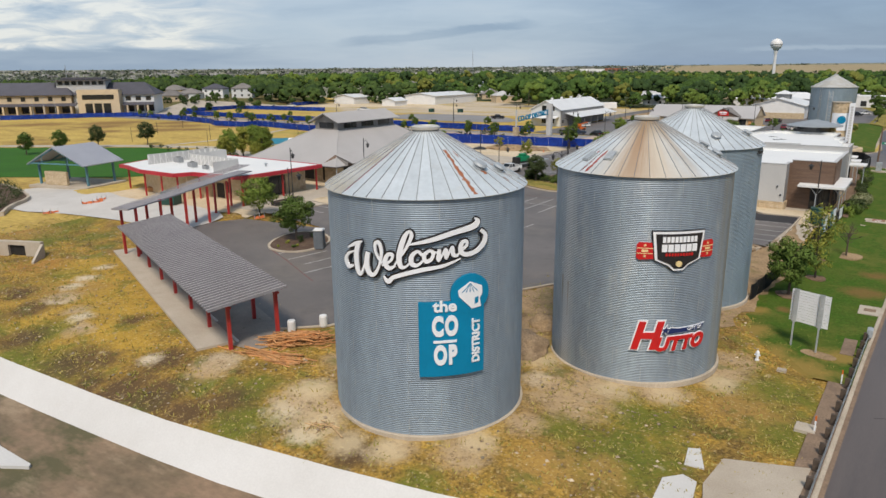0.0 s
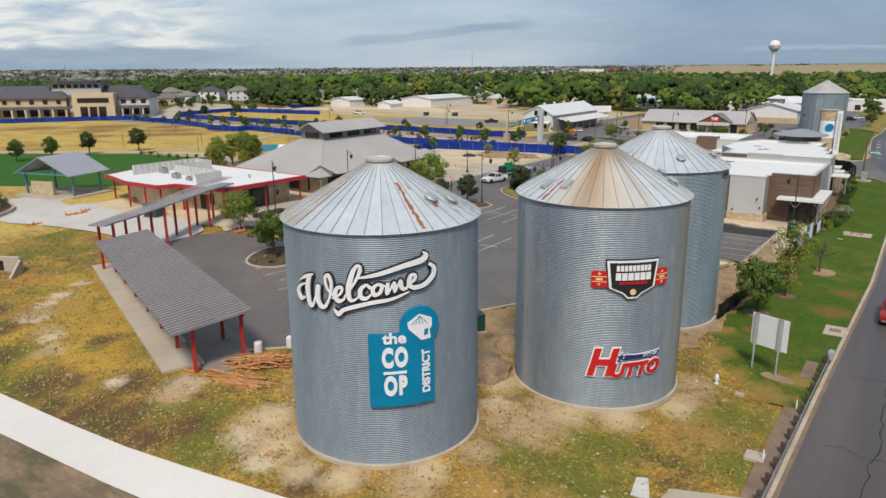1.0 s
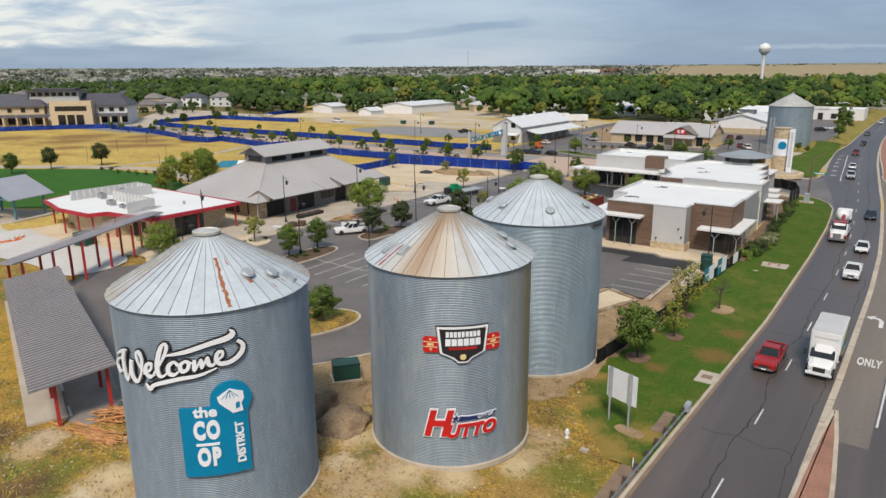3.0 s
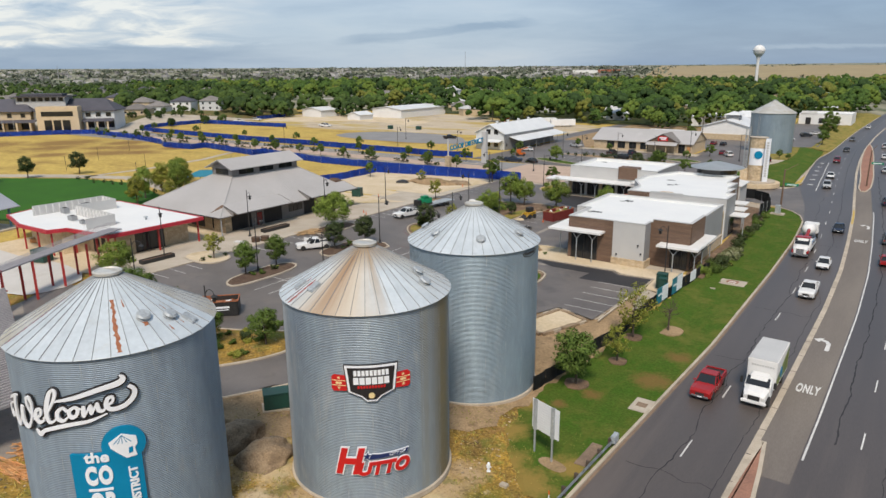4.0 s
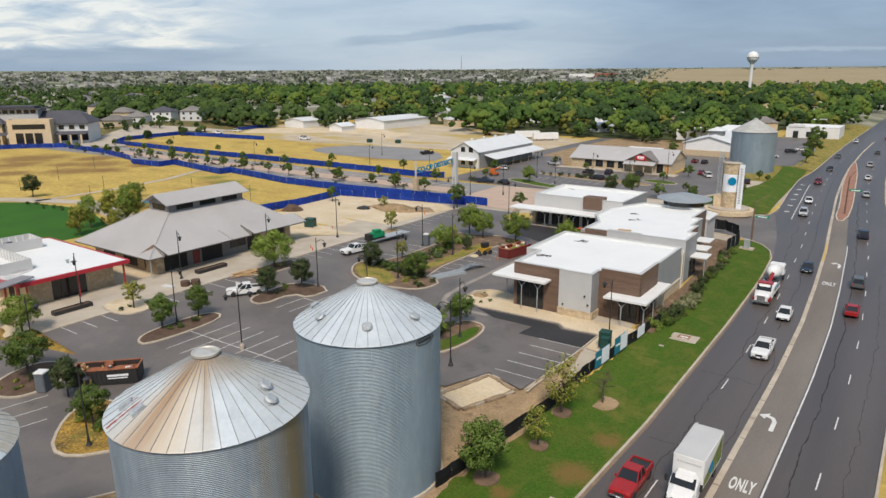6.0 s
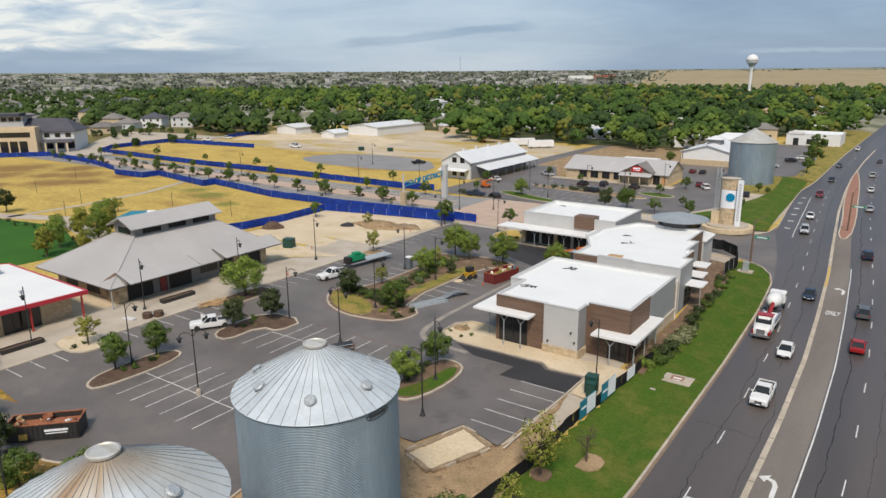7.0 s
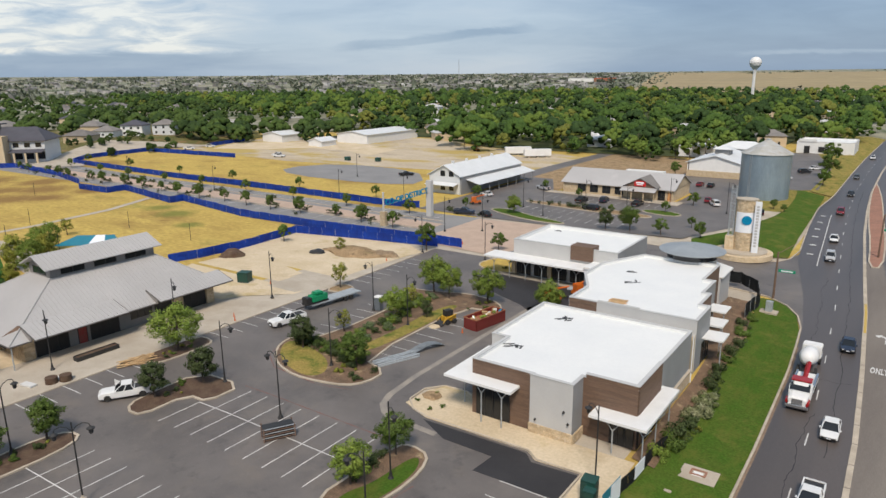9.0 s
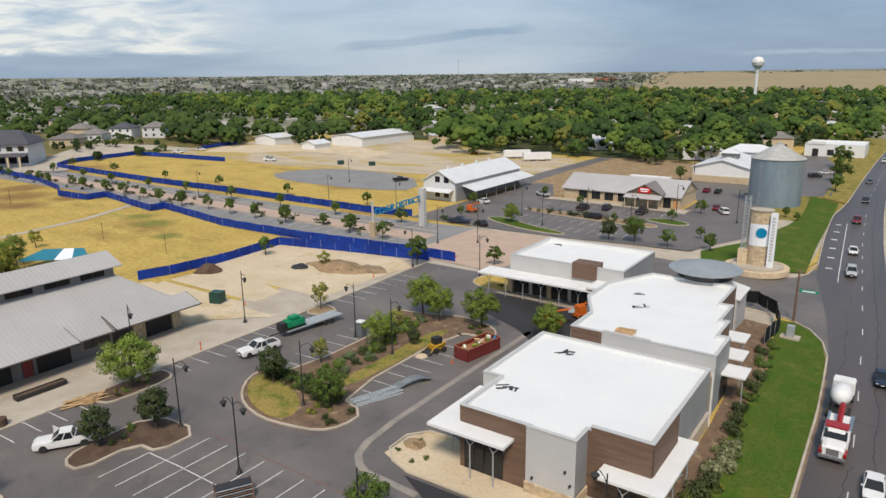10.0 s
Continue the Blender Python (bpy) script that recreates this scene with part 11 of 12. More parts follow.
# ---- skips, loader, stores on the car park ----
def skip(x, y, rz, L, W, H, material, label, fill):
    t_ = thing("roll_off_skip", label, "skip", (x, y, 0.014), rz)
    for a, b, c, d in ((-L, L, -W, -W + 0.08), (-L, L, W - 0.08, W), (-L, -L + 0.08, -W, W), (L - 0.08, L, -W, W)):
        part("side", box(B(), a, b, c, d, 0.15, H), material, t_)
    part("floor", box(B(), -L, L, -W, W, 0.0, 0.2), material, t_)
    part("rim", (lambda bm: (ring(bm, [(-L - 0.06, -W - 0.06), (L + 0.06, -W - 0.06), (L + 0.06, W + 0.06), (-L - 0.06, W + 0.06)], 0.14, H - 0.02, H + 0.09), bm)[1])(B()), M_RUST, t_)
    n = int(L / 0.45)
    for k in range(-n, n + 1):
        for s in (-1, 1):
            part("rib", box(B(), k * 0.45 * 2 / 2 - 0.05, k * 0.45 * 2 / 2 + 0.05, s * W - (0 if s > 0 else 0.06), s * W + (0.06 if s > 0 else 0), 0.2, H - 0.05), material, t_)
    rg_ = random.Random(int(x * 3)); k = 0
    for m_, n_ in fill:
        bm = B()
        for _ in range(n_):
            s = rg_.uniform(0.15, 0.5)
            add(bm, move(bbox(-s, s, -s * 0.6, s * 0.6, -s * 0.3, s * 0.3, 0.05), pose(rg_.uniform(-L + 0.5, L - 0.5), rg_.uniform(-W + 0.4, W - 0.4), H - 0.15 + rg_.uniform(-0.1, 0.2), rg_.uniform(0, 90), rg_.uniform(0, 90), rg_.uniform(0, 180))))
        rb = part("rubbish", bm, m_, t_); tagged(rb, "jumbled building rubbish", kind="stuff")
    part("rubbish_bed", box(B(), -L + 0.1, L - 0.1, -W + 0.1, W - 0.1, 0.2, H - 0.55), M_RUST, t_)
    return t_
skip(-40.6, 131.2, 80, 3.3, 1.25, 1.7, paint("oxide", (0.16, 0.028, 0.025)), "oxide red roll-off skip full of building rubbish", ((M_WHITE, 9), (M_LEAF2, 5), (M_PALE, 8), (M_SIGNBLUE, 2)))
dk = skip(-52.2, 59.4, 46, 3.4, 1.25, 1.75, M_BLACKSTEEL, "black roll-off skip with rusty rim and white bars", ((M_WHITE, 2), (M_PALE, 5), (M_RUST, 4)))
part("lettering_bar", box(B(), 0.2, 2.4, -1.32, -1.312, 0.95, 1.2), M_SIGNWHITE, dk); part("lettering_bar", box(B(), 0.3, 2.3, -1.32, -1.312, 0.7, 0.82), M_SIGNWHITE, dk)
part("lettering_bar", box(B(), -2.2, -1.4, -1.32, -1.312, 0.25, 0.9), M_YELLOW, dk)
ld = thing("skid_loader", "yellow skid-steer loader beside the skip", "loader", (-45.6, 128.6, 0.014), 250)
YEL = surf("machine_yellow", (0.52, 0.30, 0.02), (0.42, 0.24, 0.02), rough=0.5, size=0.8, fine=8)
part("body", bbox(-1.2, 0.9, -0.6, 0.6, 0.4, 1.2, 0.08), YEL, ld)
part("cab", bbox(-0.7, 0.6, -0.5, 0.5, 1.2, 2.1, 0.06), M_BLACKSTEEL, ld)
part("bucket", loft([(1.3, 0.9, 0.9, 0.1, 0.3, 0.7), (1.9, 0.9, 0.9, 0.05, 0.15, 0.25)]), M_BLACKSTEEL, ld)
for s in (-1, 1):
    part("lift_arm", (lambda b: (rod(b, (-1.1, s * 0.75, 1.4), (0.9, s * 0.75, 0.9), 0.09, 5), rod(b, (0.9, s * 0.75, 0.9), (1.4, s * 0.75, 0.4), 0.09, 5), b)[2])(B()), YEL, ld)
    for x in (-0.7, 0.5):
        wheel(ld, x, s * 0.78, 0.4, 0.3)
def mound(x, y, r, h, material, label, z=0.0, seed=1, sx=1.0, sy=1.0, cat="dirt heap"):
    bm = B(); rg_ = random.Random(seed)
    bmesh.ops.create_icosphere(bm, subdivisions=4, radius=1.0)
    for v in bm.verts:
        f = 1 + 0.25 * noise.noise((v.co.x * 1.7 + seed, v.co.y * 1.7, v.co.z * 1.7)) + 0.12 * noise.noise((v.co.x * 5 + seed, v.co.y * 5, v.co.z * 5)) + 0.05 * noise.noise((v.co.x * 14, v.co.y * 14, seed))
        k = max(0.0, v.co.z)
        v.co = Vector((v.co.x * f * r * sx, v.co.y * f * r * sy, (k ** 1.3) * h * f - 0.12))
    ob = part("dirt_mound", bm, material, None, smooth=True)
    ob.matrix_basis = pose(x, y, z)
    return tagged(ob, label, cat)
M_DARKDIRT = overlay(surf("dark_turned_earth", (0.31, 0.225, 0.14), (0.19, 0.135, 0.085), rough=0.95, size=1.2, fine=7, grain=0.35, bump=0.9), (0.33, 0.25, 0.16), 1.5, 0.55, 0.7)
mound(-26.5, 42.0, 2.3, 1.5, M_DARKDIRT, "heap of dark turned earth between the silos", -0.2, 3, 1.0, 1.35)
mound(-22.6, 42.2, 2.0, 1.35, M_DARKDIRT, "clumpy heap of brown earth beside the silo", -0.25, 21, 1.0, 1.2)
mound(-23.3, 47.5, 1.5, 0.7, M_DIRT, "low heap of tan dirt between the silos", -0.2, 5)
mound(-29.2, 42.8, 1.2, 0.8, M_DIRT, "low heap of tan soil by the kerb", -0.1, 8)
mound(-46.3, 126.2, 1.0, 0.35, M_SAND, "small heap of sand beside the loader", 0.01, 6)
mound(-106, 137, 2.6, 1.5, M_MULCH, "dark brown soil heap on the pad", 0.02, 9)
mound(-86, 152, 5.5, 1.4, M_DIRT, "rubble and soil heaps at the pad edge", 0.02, 11, 1.3, 0.7)
mound(-79, 154, 3.0, 1.1, M_DARKDIRT, "rough spoil heap at the pad edge", 0.02, 12, 1.2, 0.7)
mound(-92.8, 148.2, 1.8, 0.8, M_BLACKSTEEL, "heap of dark scrap on the pad", 0.02, 13)
mound(-33.4, 107.6, 1.3, 0.4, M_DIRT, "low dirt heap on the sandy apron", 0.05, 14)
def dig(poly, label):
    """A shallow pit: pale floor, a dark spoil lip round it and broken kerb pieces."""
    t_ = thing("excavation", label, "excavation", (0, 0, -0.16))
    part("pit_floor", slab(B(), ragged(poly, 0.2, 0.6), -0.25, 0.05), M_SAND, t_)
    for k in range(len(poly)):
        a, b = Vector(poly[k]), Vector(poly[(k + 1) % len(poly)])
        d = (b - a).normalized(); nr = Vector((d.y, -d.x))
        lip = [a + nr * 0.5, b + nr * 0.5, b - nr * 0.05, a - nr * 0.05]
        part("spoil_lip", slab(B(), ragged([tuple(q) for q in lip], 0.22, 0.45), -0.25, 0.16), M_DARKDIRT, t_)
        n_ = int((b - a).length / 1.3)
        for q in range(n_):
            if (q * 5 + k * 3) % 7 < 3:
                c = a.lerp(b, (q + 0.5) / n_) + nr * 0.4
                part("broken_kerb", move(bbox(-0.6, 0.6, -0.1, 0.1, -0.2, 0.24, 0.03), pose(c.x, c.y, 0, 3 - q % 3, 0, math.degrees(math.atan2((b - a).y, (b - a).x)) + 5 * (q % 3))), M_KERB, t_)
dig([(-19.8, 77.5), (-16.3, 76.3), (-13.9, 82.6), (-17.8, 84.3)], "shallow pale sand excavation with broken kerbs")

# timber stacks
def lumber_heap(x, y, z, n, spread, length, rz, jitter, material, label, w=0.1):
    t_ = thing("lumber_pile", label, "lumber", (x, y, z), rz)
    rg_ = random.Random(int(abs(x) * 10 + n))
    bm0 = box(B(), -0.5, 0.5, -0.5, 0.5, -0.5, 0.5); me = bpy.data.meshes.new("board"); bm0.to_mesh(me); bm0.free(); me.materials.append(material)
    for k in range(n):
        u, v = rg_.gauss(0, 0.4) * spread[0], rg_.gauss(0, 0.4) * spread[1]
        hh = max(0.05, spread[2] * (1 - (u / spread[0] / 1.2) ** 2 - (v / spread[1] / 1.2) ** 2) * rg_.random())
        share("board", me, pose(u, v, hh, rg_.uniform(-7, 7), rg_.uniform(-7, 7), rg_.gauss(0, jitter)) @ Matrix.Diagonal((length * rg_.uniform(0.5, 1.15), w * rg_.uniform(0.6, 1.4), 0.05, 1)), t_)
    return t_
lumber_heap(-36.9, 33.3, -0.1, 230, (3.4, 1.35, 0.8), 1.9, 40, 26, M_LUMBER, "heap of reddish scrap lumber beside the silo", 0.085)
lumber_heap(-36.6, 30.4, -0.2, 80, (3.2, 1.0, 0.3), 4.4, 14, 8, M_LUMBER, "long scrap boards strewn on the dirt", 0.08)
lumber_heap(-31.6, 31.0, -0.35, 14, (1.6, 2.0, 0.25), 3.0, 60, 40, M_BARK, "loose dark branches on the dirt", 0.08)
lumber_heap(-72.2, 94.8, 0.02, 60, (1.7, 1.3, 0.5), 3.2, 70, 6, M_PALE, "stack of pale new lumber", 0.16)
lumber_heap(-27.2, 25.8, -0.6, 9, (1.5, 1.2, 0.1), 1.8, 20, 40, M_PALE, "few loose sticks on bare dirt", 0.06)
bp = thing("steel_stack", "stack of galvanised steel channels on the asphalt", "steel", (-43.6, 113.4, 0.014), 70)
for k in range(9):
    part("channel", move(box(B(), -3.2, 3.2, -0.12, 0.12, 0, 0.14), pose(0.2 * (k % 3), -0.9 + 0.24 * k, 0.15 * (k % 2), 0, 0, (k % 3 - 1) * 2.2)), M_STEEL, bp)
cs = thing("curved_panel", "curved grey sheet metal panel lying on asphalt", "metal panel", (-42.2, 118.8, 0.014), 70)
bm = B(); prev = None
for k in range(13):
    t_ = k / 12
    r_ = [bm.verts.new((-2.6 + 5.2 * t_, s, 1.1 * math.sin(math.pi * (0.15 + 0.85 * t_)) * (0.4 + 0.6 * t_))) for s in (-0.7, 0.7)]
    if prev:
        bm.faces.new((prev[0], r_[0], r_[1], prev[1]))
    prev = r_
bmesh.ops.solidify(bm, geom=bm.faces[:], thickness=0.05); part("sheet", bm, M_STEEL, cs)
M_DARKRUST = surf("dark_rust", (0.14, 0.075, 0.05), (0.2, 0.14, 0.11), rough=0.85, size=0.4, fine=9)
rk = thing("steel_rack", "rusty steel rack with stacked frames on asphalt", "rack", (-41.4, 91.2, 0.014), 60)
for x in (-1.6, 1.6):
    for y in (-0.7, 0.7):
        part("upright", box(B(), x - 0.06, x + 0.06, y - 0.06, y + 0.06, 0, 1.5), M_DARKRUST, rk)
for k in range(6):
    part("rail", box(B(), -1.7, 1.7, -0.72, -0.62, 0.15 + 0.24 * k, 0.21 + 0.24 * k), M_STEEL if k % 2 else M_DARKRUST, rk)
    part("tray", box(B(), -1.6, 1.6, -0.65, 0.7, 0.1 + 0.24 * k, 0.14 + 0.24 * k), M_BLACKSTEEL, rk)
for x, y, L in ((-78.4, 68.8, 2.6), (-79.0, 93.0, 2.8)):
    pb = thing("planter_trough", "long dark steel planter trough on the sidewalk", "planter", (x, y, 0.102), 90)
    for s in (-1, 1):
        part("long_side", box(B(), -L, L, s * 0.55 - 0.04, s * 0.55 + 0.04, 0, 0.55), M_BLACKSTEEL, pb)
        part("end", box(B(), s * L - 0.04, s * L + 0.04, -0.51, 0.51, 0, 0.55), M_BLACKSTEEL, pb)
    part("soil", box(B(), -L + 0.04, L - 0.04, -0.51, 0.51, 0, 0.42), M_MULCH, pb)
for x, y in ((-74.9, 85.0), (-74.2, 86.4)):
    dr = thing("fire_ring", "rusty round steel ring on the sidewalk", "steel ring", (x, y, 0.102))
    part("ring", lathe(B(), [(0.62, 0), (0.7, 0), (0.7, 0.75), (0.62, 0.75)], 20), M_MULCH, dr)
for x, y, rz in ((-76.5, 83.0, 10), (-75.6, 85.9, 20)):
    sp = thing("paving_slab", "white slab lying on the sidewalk", "slab", (x, y, 0.102), rz)
    part("slab", bbox(-1.0, 1.0, -0.45, 0.45, 0, 0.22, 0.03), M_CONCW, sp)
M_TOILET = surf("grey_plastic", (0.13, 0.15, 0.17), (0.11, 0.125, 0.14), rough=0.5, size=1, fine=6)
def toilet(x, y, rz):
    t_ = thing("portable_toilet", "grey portable toilet with pale roof", "portable toilet", (x, y, 0.02), rz)
    part("cabin", bbox(-0.55, 0.55, -0.55, 0.55, 0, 2.1, 0.05), M_TOILET, t_)
    part("roof", bbox(-0.6, 0.6, -0.6, 0.6, 2.1, 2.3, 0.08), M_WHITE, t_)
    part("door", box(B(), -0.4, 0.4, -0.58, -0.55, 0.1, 1.95), M_TOILET, t_)
toilet(-55.6, 54.0, 30); toilet(-58.3, 127.6, 10)
def green_box(x, y, z, w, d, h, rz, label="dark green utility cabinet on a pad"):
    t_ = thing("utility_cabinet", label, "utility box", (x, y, z), rz)
    part("cabinet", bbox(-w / 2, w / 2, -d / 2, d / 2, 0.1, h, 0.04), M_GREENBOX, t_)
    part("lid", bbox(-w / 2 - 0.04, w / 2 + 0.04, -d / 2 - 0.04, d / 2 + 0.04, h, h + 0.12, 0.04), M_GREENBOX, t_)
    part("pad", box(B(), -w / 2 - 0.15, w / 2 + 0.15, -d / 2 - 0.15, d / 2 + 0.15, -0.15, 0.1), M_CONC, t_)
green_box(-27.6, 48.0, -0.05, 2.3, 1.5, 1.45, 52, "dark green transformer cabinet between the silos")
green_box(-10.2, 99.2, 0.0, 1.3, 1.3, 2.0, 5); green_box(-9.7, 98.0, 0.0, 1.0, 0.9, 1.7, 5)
green_box(-89, 126.4, 0.0, 2.0, 1.8, 1.8, 20, "dark green transformer on the building pad")
green_box(-92.6, 58.6, 0.03, 2.2, 1.9, 1.9, 20, "dark green transformer by the walkway")
green_box(-196, 270, 0, 2, 2, 1.6, 0, "green utility box in the dry field"); green_box(-182, 274, 0, 2, 2, 1.6, 0, "green utility box in the dry field")
wtk = thing("white_tank", "white domed plastic tank on the dirt", "tank", (-32.0, 45.0, -0.05))
part("shell", lathe(B(), [(0.42, 0), (0.45, 0.1), (0.45, 0.75), (0.3, 1.0), (0.05, 1.08)], 18), M_WHITE, wtk, smooth=True)
for x, y in ((-37.6, 36.6), (-38.9, 34.4)):
    brl = thing("white_drum", "white plastic drum beside the carport", "drum", (x, y, 0.02))
    part("drum", lathe(B(), [(0.3, 0), (0.33, 0.1), (0.33, 0.85), (0.28, 0.95), (0.05, 0.96)], 14), M_WHITE, brl)
for x, y in ((-41.5, 126.4), (-84, 128), (-76, 151), (-72.5, 173), (-70.8, 171), (-73.8, 112), (-75.3, 113)):
    c_ = thing("traffic_cone", "orange traffic cone with pale band", "cone", (x, y, 0.012), 0, "traffic cones")
    part("base", box(B(), -0.18, 0.18, -0.18, 0.18, 0, 0.04), M_RUST, c_); part("cone", lathe(B(), [(0.14, 0.04), (0.03, 0.7), (0.01, 0.71)], 10), surf("cone_orange", (0.6, 0.12, 0.02), None, 0.6), c_)
for x, y, rz, m_ in ((-36.8, 146.4, 20, "orange"), (-34.2, 151.8, 60, "orange"), (-93.6, 212.8, 40, "orange"), (-167, 330, 10, "orange")):
    om = thing("orange_lift", "orange construction lift machine", "machine", (x, y, 0.02), rz)
    OR = paint("orange", (0.55, 0.13, 0.02))
    part("chassis", bbox(-1.5, 1.5, -0.8, 0.8, 0.4, 1.0, 0.06), OR, om)
    part("cab", bbox(-1.3, 0.1, -0.7, 0.7, 1.0, 2.2, 0.1), OR, om); part("cab_glass", box(B(), 0.1, 0.14, -0.55, 0.55, 1.2, 2.0), M_GLASS, om)
    part("boom", rod(B(), (-1.2, 0.45, 1.7), (2.6, 0.45, 2.6), 0.16, 6), OR, om, "raised lifting arm")
    part("platform", bbox(2.3, 3.2, -0.5, 0.9, 2.3, 2.5, 0.04), M_STEEL, om)
    for sx in (-1, 1):
        for s in (-1, 1):
            wheel(om, sx * 1.0, s * 0.8, 0.42, 0.3)

# ---- verge furniture ----
bd = thing("road_sign_back", "large sign seen from behind with steel posts", "road sign", (0, 0, 0))
pa, pb_ = Vector((-6.6, 55.6)), Vector((-3.9, 54.7))
dv = (pb_ - pa).normalized(); nv = Vector((-dv.y, dv.x))
for k in range(12):
    z0 = 1.15 + 0.21 * k
    part("slat", slab(B(), [tuple(pa + nv * 0.02), tuple(pb_ + nv * 0.02), tuple(pb_ + nv * 0.06), tuple(pa + nv * 0.06)], z0, z0 + 0.185), M_SIGNWHITE, bd, "pale aluminium sign slat")
for f in (0.14, 0.8):
    c = pa.lerp(pb_, f) - nv * 0.06
    part("post", box(B(), c.x - 0.06, c.x + 0.06, c.y - 0.06, c.y + 0.06, -0.9, 3.7), M_STEEL, bd)
    part("strap", box(B(), c.x - 0.16, c.x + 0.16, c.y - 0.03, c.y + 0.09, 1.1, 3.7), M_STEEL, bd)
structure("sign_footing", slab(B(), rounded([(-5.6, 54.2), (-3.2, 53.6), (-2.9, 54.8), (-5.2, 55.4)], 2), -1.0, -0.82), M_DIRT, "round dirt footing of the sign", "footing")
hy = thing("fire_hydrant", "silver fire hydrant on the grass", "hydrant", (-7.8, 51.0, height(-7.8, 51.0)))
part("barrel", lathe(B(), [(0.16, 0), (0.16, 0.06), (0.1, 0.08), (0.1, 0.5), (0.14, 0.52), (0.14, 0.6), (0.09, 0.72), (0.03, 0.78)], 14), M_SIGNWHITE, hy)
part("outlet", rod(B(), (-0.2, 0, 0.42), (0.2, 0, 0.42), 0.06, 8), M_SIGNWHITE, hy)
part("outlet", rod(B(), (0, -0.2, 0.42), (0, 0, 0.42), 0.07, 8), M_SIGNWHITE, hy)
for x, y, w, d, m_, lab in ((-3.6, 109.9, 3.6, 2.6, M_CONC, "concrete inlet apron with steel cover"), (-1.8, 67.6, 1.7, 2.6, M_CONC, "concrete kerb inlet top"), (-3.4, 42.2, 1.1, 1.1, M_CONC, "square concrete valve cover"), (-6.0, 50.2, 0.6, 0.45, M_CONC, "small pale valve cover in grass"), (-5.2, 105.6, 0.7, 0.4, M_CONC, "small pale valve cover in grass"), (-2.5, 57.4, 0.9, 3.6, M_BROWNCONC, "concrete strip behind the guardrail")):
    z = height(x, y)
    t_ = thing("inlet_cover", lab, "utility cover", (x, y, z), 0, kind="")
    part("slab", bbox(-w / 2, w / 2, -d / 2, d / 2, -0.1, 0.15, 0.02), m_, t_)
    if w > 1.2 and d < 4:
        part("cover", box(B(), -0.45, 0.45, -0.4, 0.4, 0.15, 0.175), M_WHITE if w > 3 else M_BROWNCONC, t_)
    if w > 3:
        part("brick_rim", (lambda bm: (ring(bm, [(-0.75, -0.3), (0.75, -0.3), (0.75, 0.75), (-0.75, 0.75)], 0.18, 0.15, 0.24), bm)[1])(B()), M_BRICKPAVE, t_)
for y in (52.5, 44.5):
    mp_ = thing("marker_post", "white utility marker post with orange top", "marker post", (-2.9 if y < 50 else -2.3, y - 2.5, height(-3, y)))
    part("stake", box(B(), -0.04, 0.04, -0.02, 0.02, 0, 1.1), M_SIGNWHITE, mp_); part("top", box(B(), -0.045, 0.045, -0.025, 0.025, 0.8, 1.12), surf("marker_orange", (0.6, 0.14, 0.02), None, 0.6), mp_)
gr = thing("guardrail", "steel guardrail on wooden block posts", "guardrail", (0, 0, 0))
prof = [(0.0, 0.42), (0.06, 0.47), (0.0, 0.53), (0.0, 0.57), (0.06, 0.63), (0.0, 0.70)]
ypts = [59.5 - 2.0 * k for k in range(26)]
for a, b in zip(ypts, ypts[1:]):
    bm = B()
    ra = [bm.verts.new((kerb_x(a) - 0.18 + o, a, -0.9 + z)) for o, z in prof]; rb = [bm.verts.new((kerb_x(b) - 0.18 + o, b, -0.9 + z)) for o, z in prof]
    for k in range(5):
        bm.faces.new((ra[k], ra[k + 1], rb[k + 1], rb[k]))
    bmesh.ops.solidify(bm, geom=bm.faces[:], thickness=0.01)
    part("rail", bm, M_STEEL, gr)
    part("post", bbox(kerb_x(a) - 0.52, kerb_x(a) - 0.22, a - 0.1, a + 0.1, -1.1, -0.15, 0.02), M_BARK, gr, "dark wooden block post")
part("end_terminal", bbox(kerb_x(60) - 0.35, kerb_x(60) + 0.05, 59.4, 60.3, -0.55, 0.12, 0.05), M_STEEL, gr)
structure("guardrail_strip", slab(B(), [(-2.9, 60.5), (-1.5, 60.5), (-2.2, 30), (-3.4, 30)], -1.05, -0.86), M_BROWNCONC, "tan concrete strip under the guardrail", "strip")
structure("ramp_apron", slab(B(), [(-5.9, 29.0), (-6.9, 33), (-6.6, 36.0), (-2.5, 37.6), (-2.9, 28)], -1.4, -0.84), M_CONC, "pale broken concrete apron by the channel", "apron")
structure("broken_slab", slab(B(), [(-8.6, 29.8), (-8.8, 32.4), (-8.0, 33.3), (-7.2, 33.0), (-6.7, 29.4)], -1.4, -0.88), M_CONCW, "white broken slab beside the apron", "slab")
structure("broken_slab", slab(B(), [(-8.2, 34.2), (-8.5, 36.0), (-7.9, 36.3), (-7.2, 34.4)], -1.2, -0.83), M_CONCW, "white broken slab beside the apron", "slab")
for x, y, lab in ((-6.7, 162.7, 0), ):
    cb = thing("control_cabinet", "silver signal control cabinet on a concrete pad", "control box", (x, y, -0.95))
    part("cabinet", bbox(-0.5, 0.5, -0.4, 0.4, 0.3, 2.0, 0.04), M_STEEL, cb); part("pad", box(B(), -1.3, 1.3, -0.9, 0.9, 0, 0.3), M_CONC, cb)
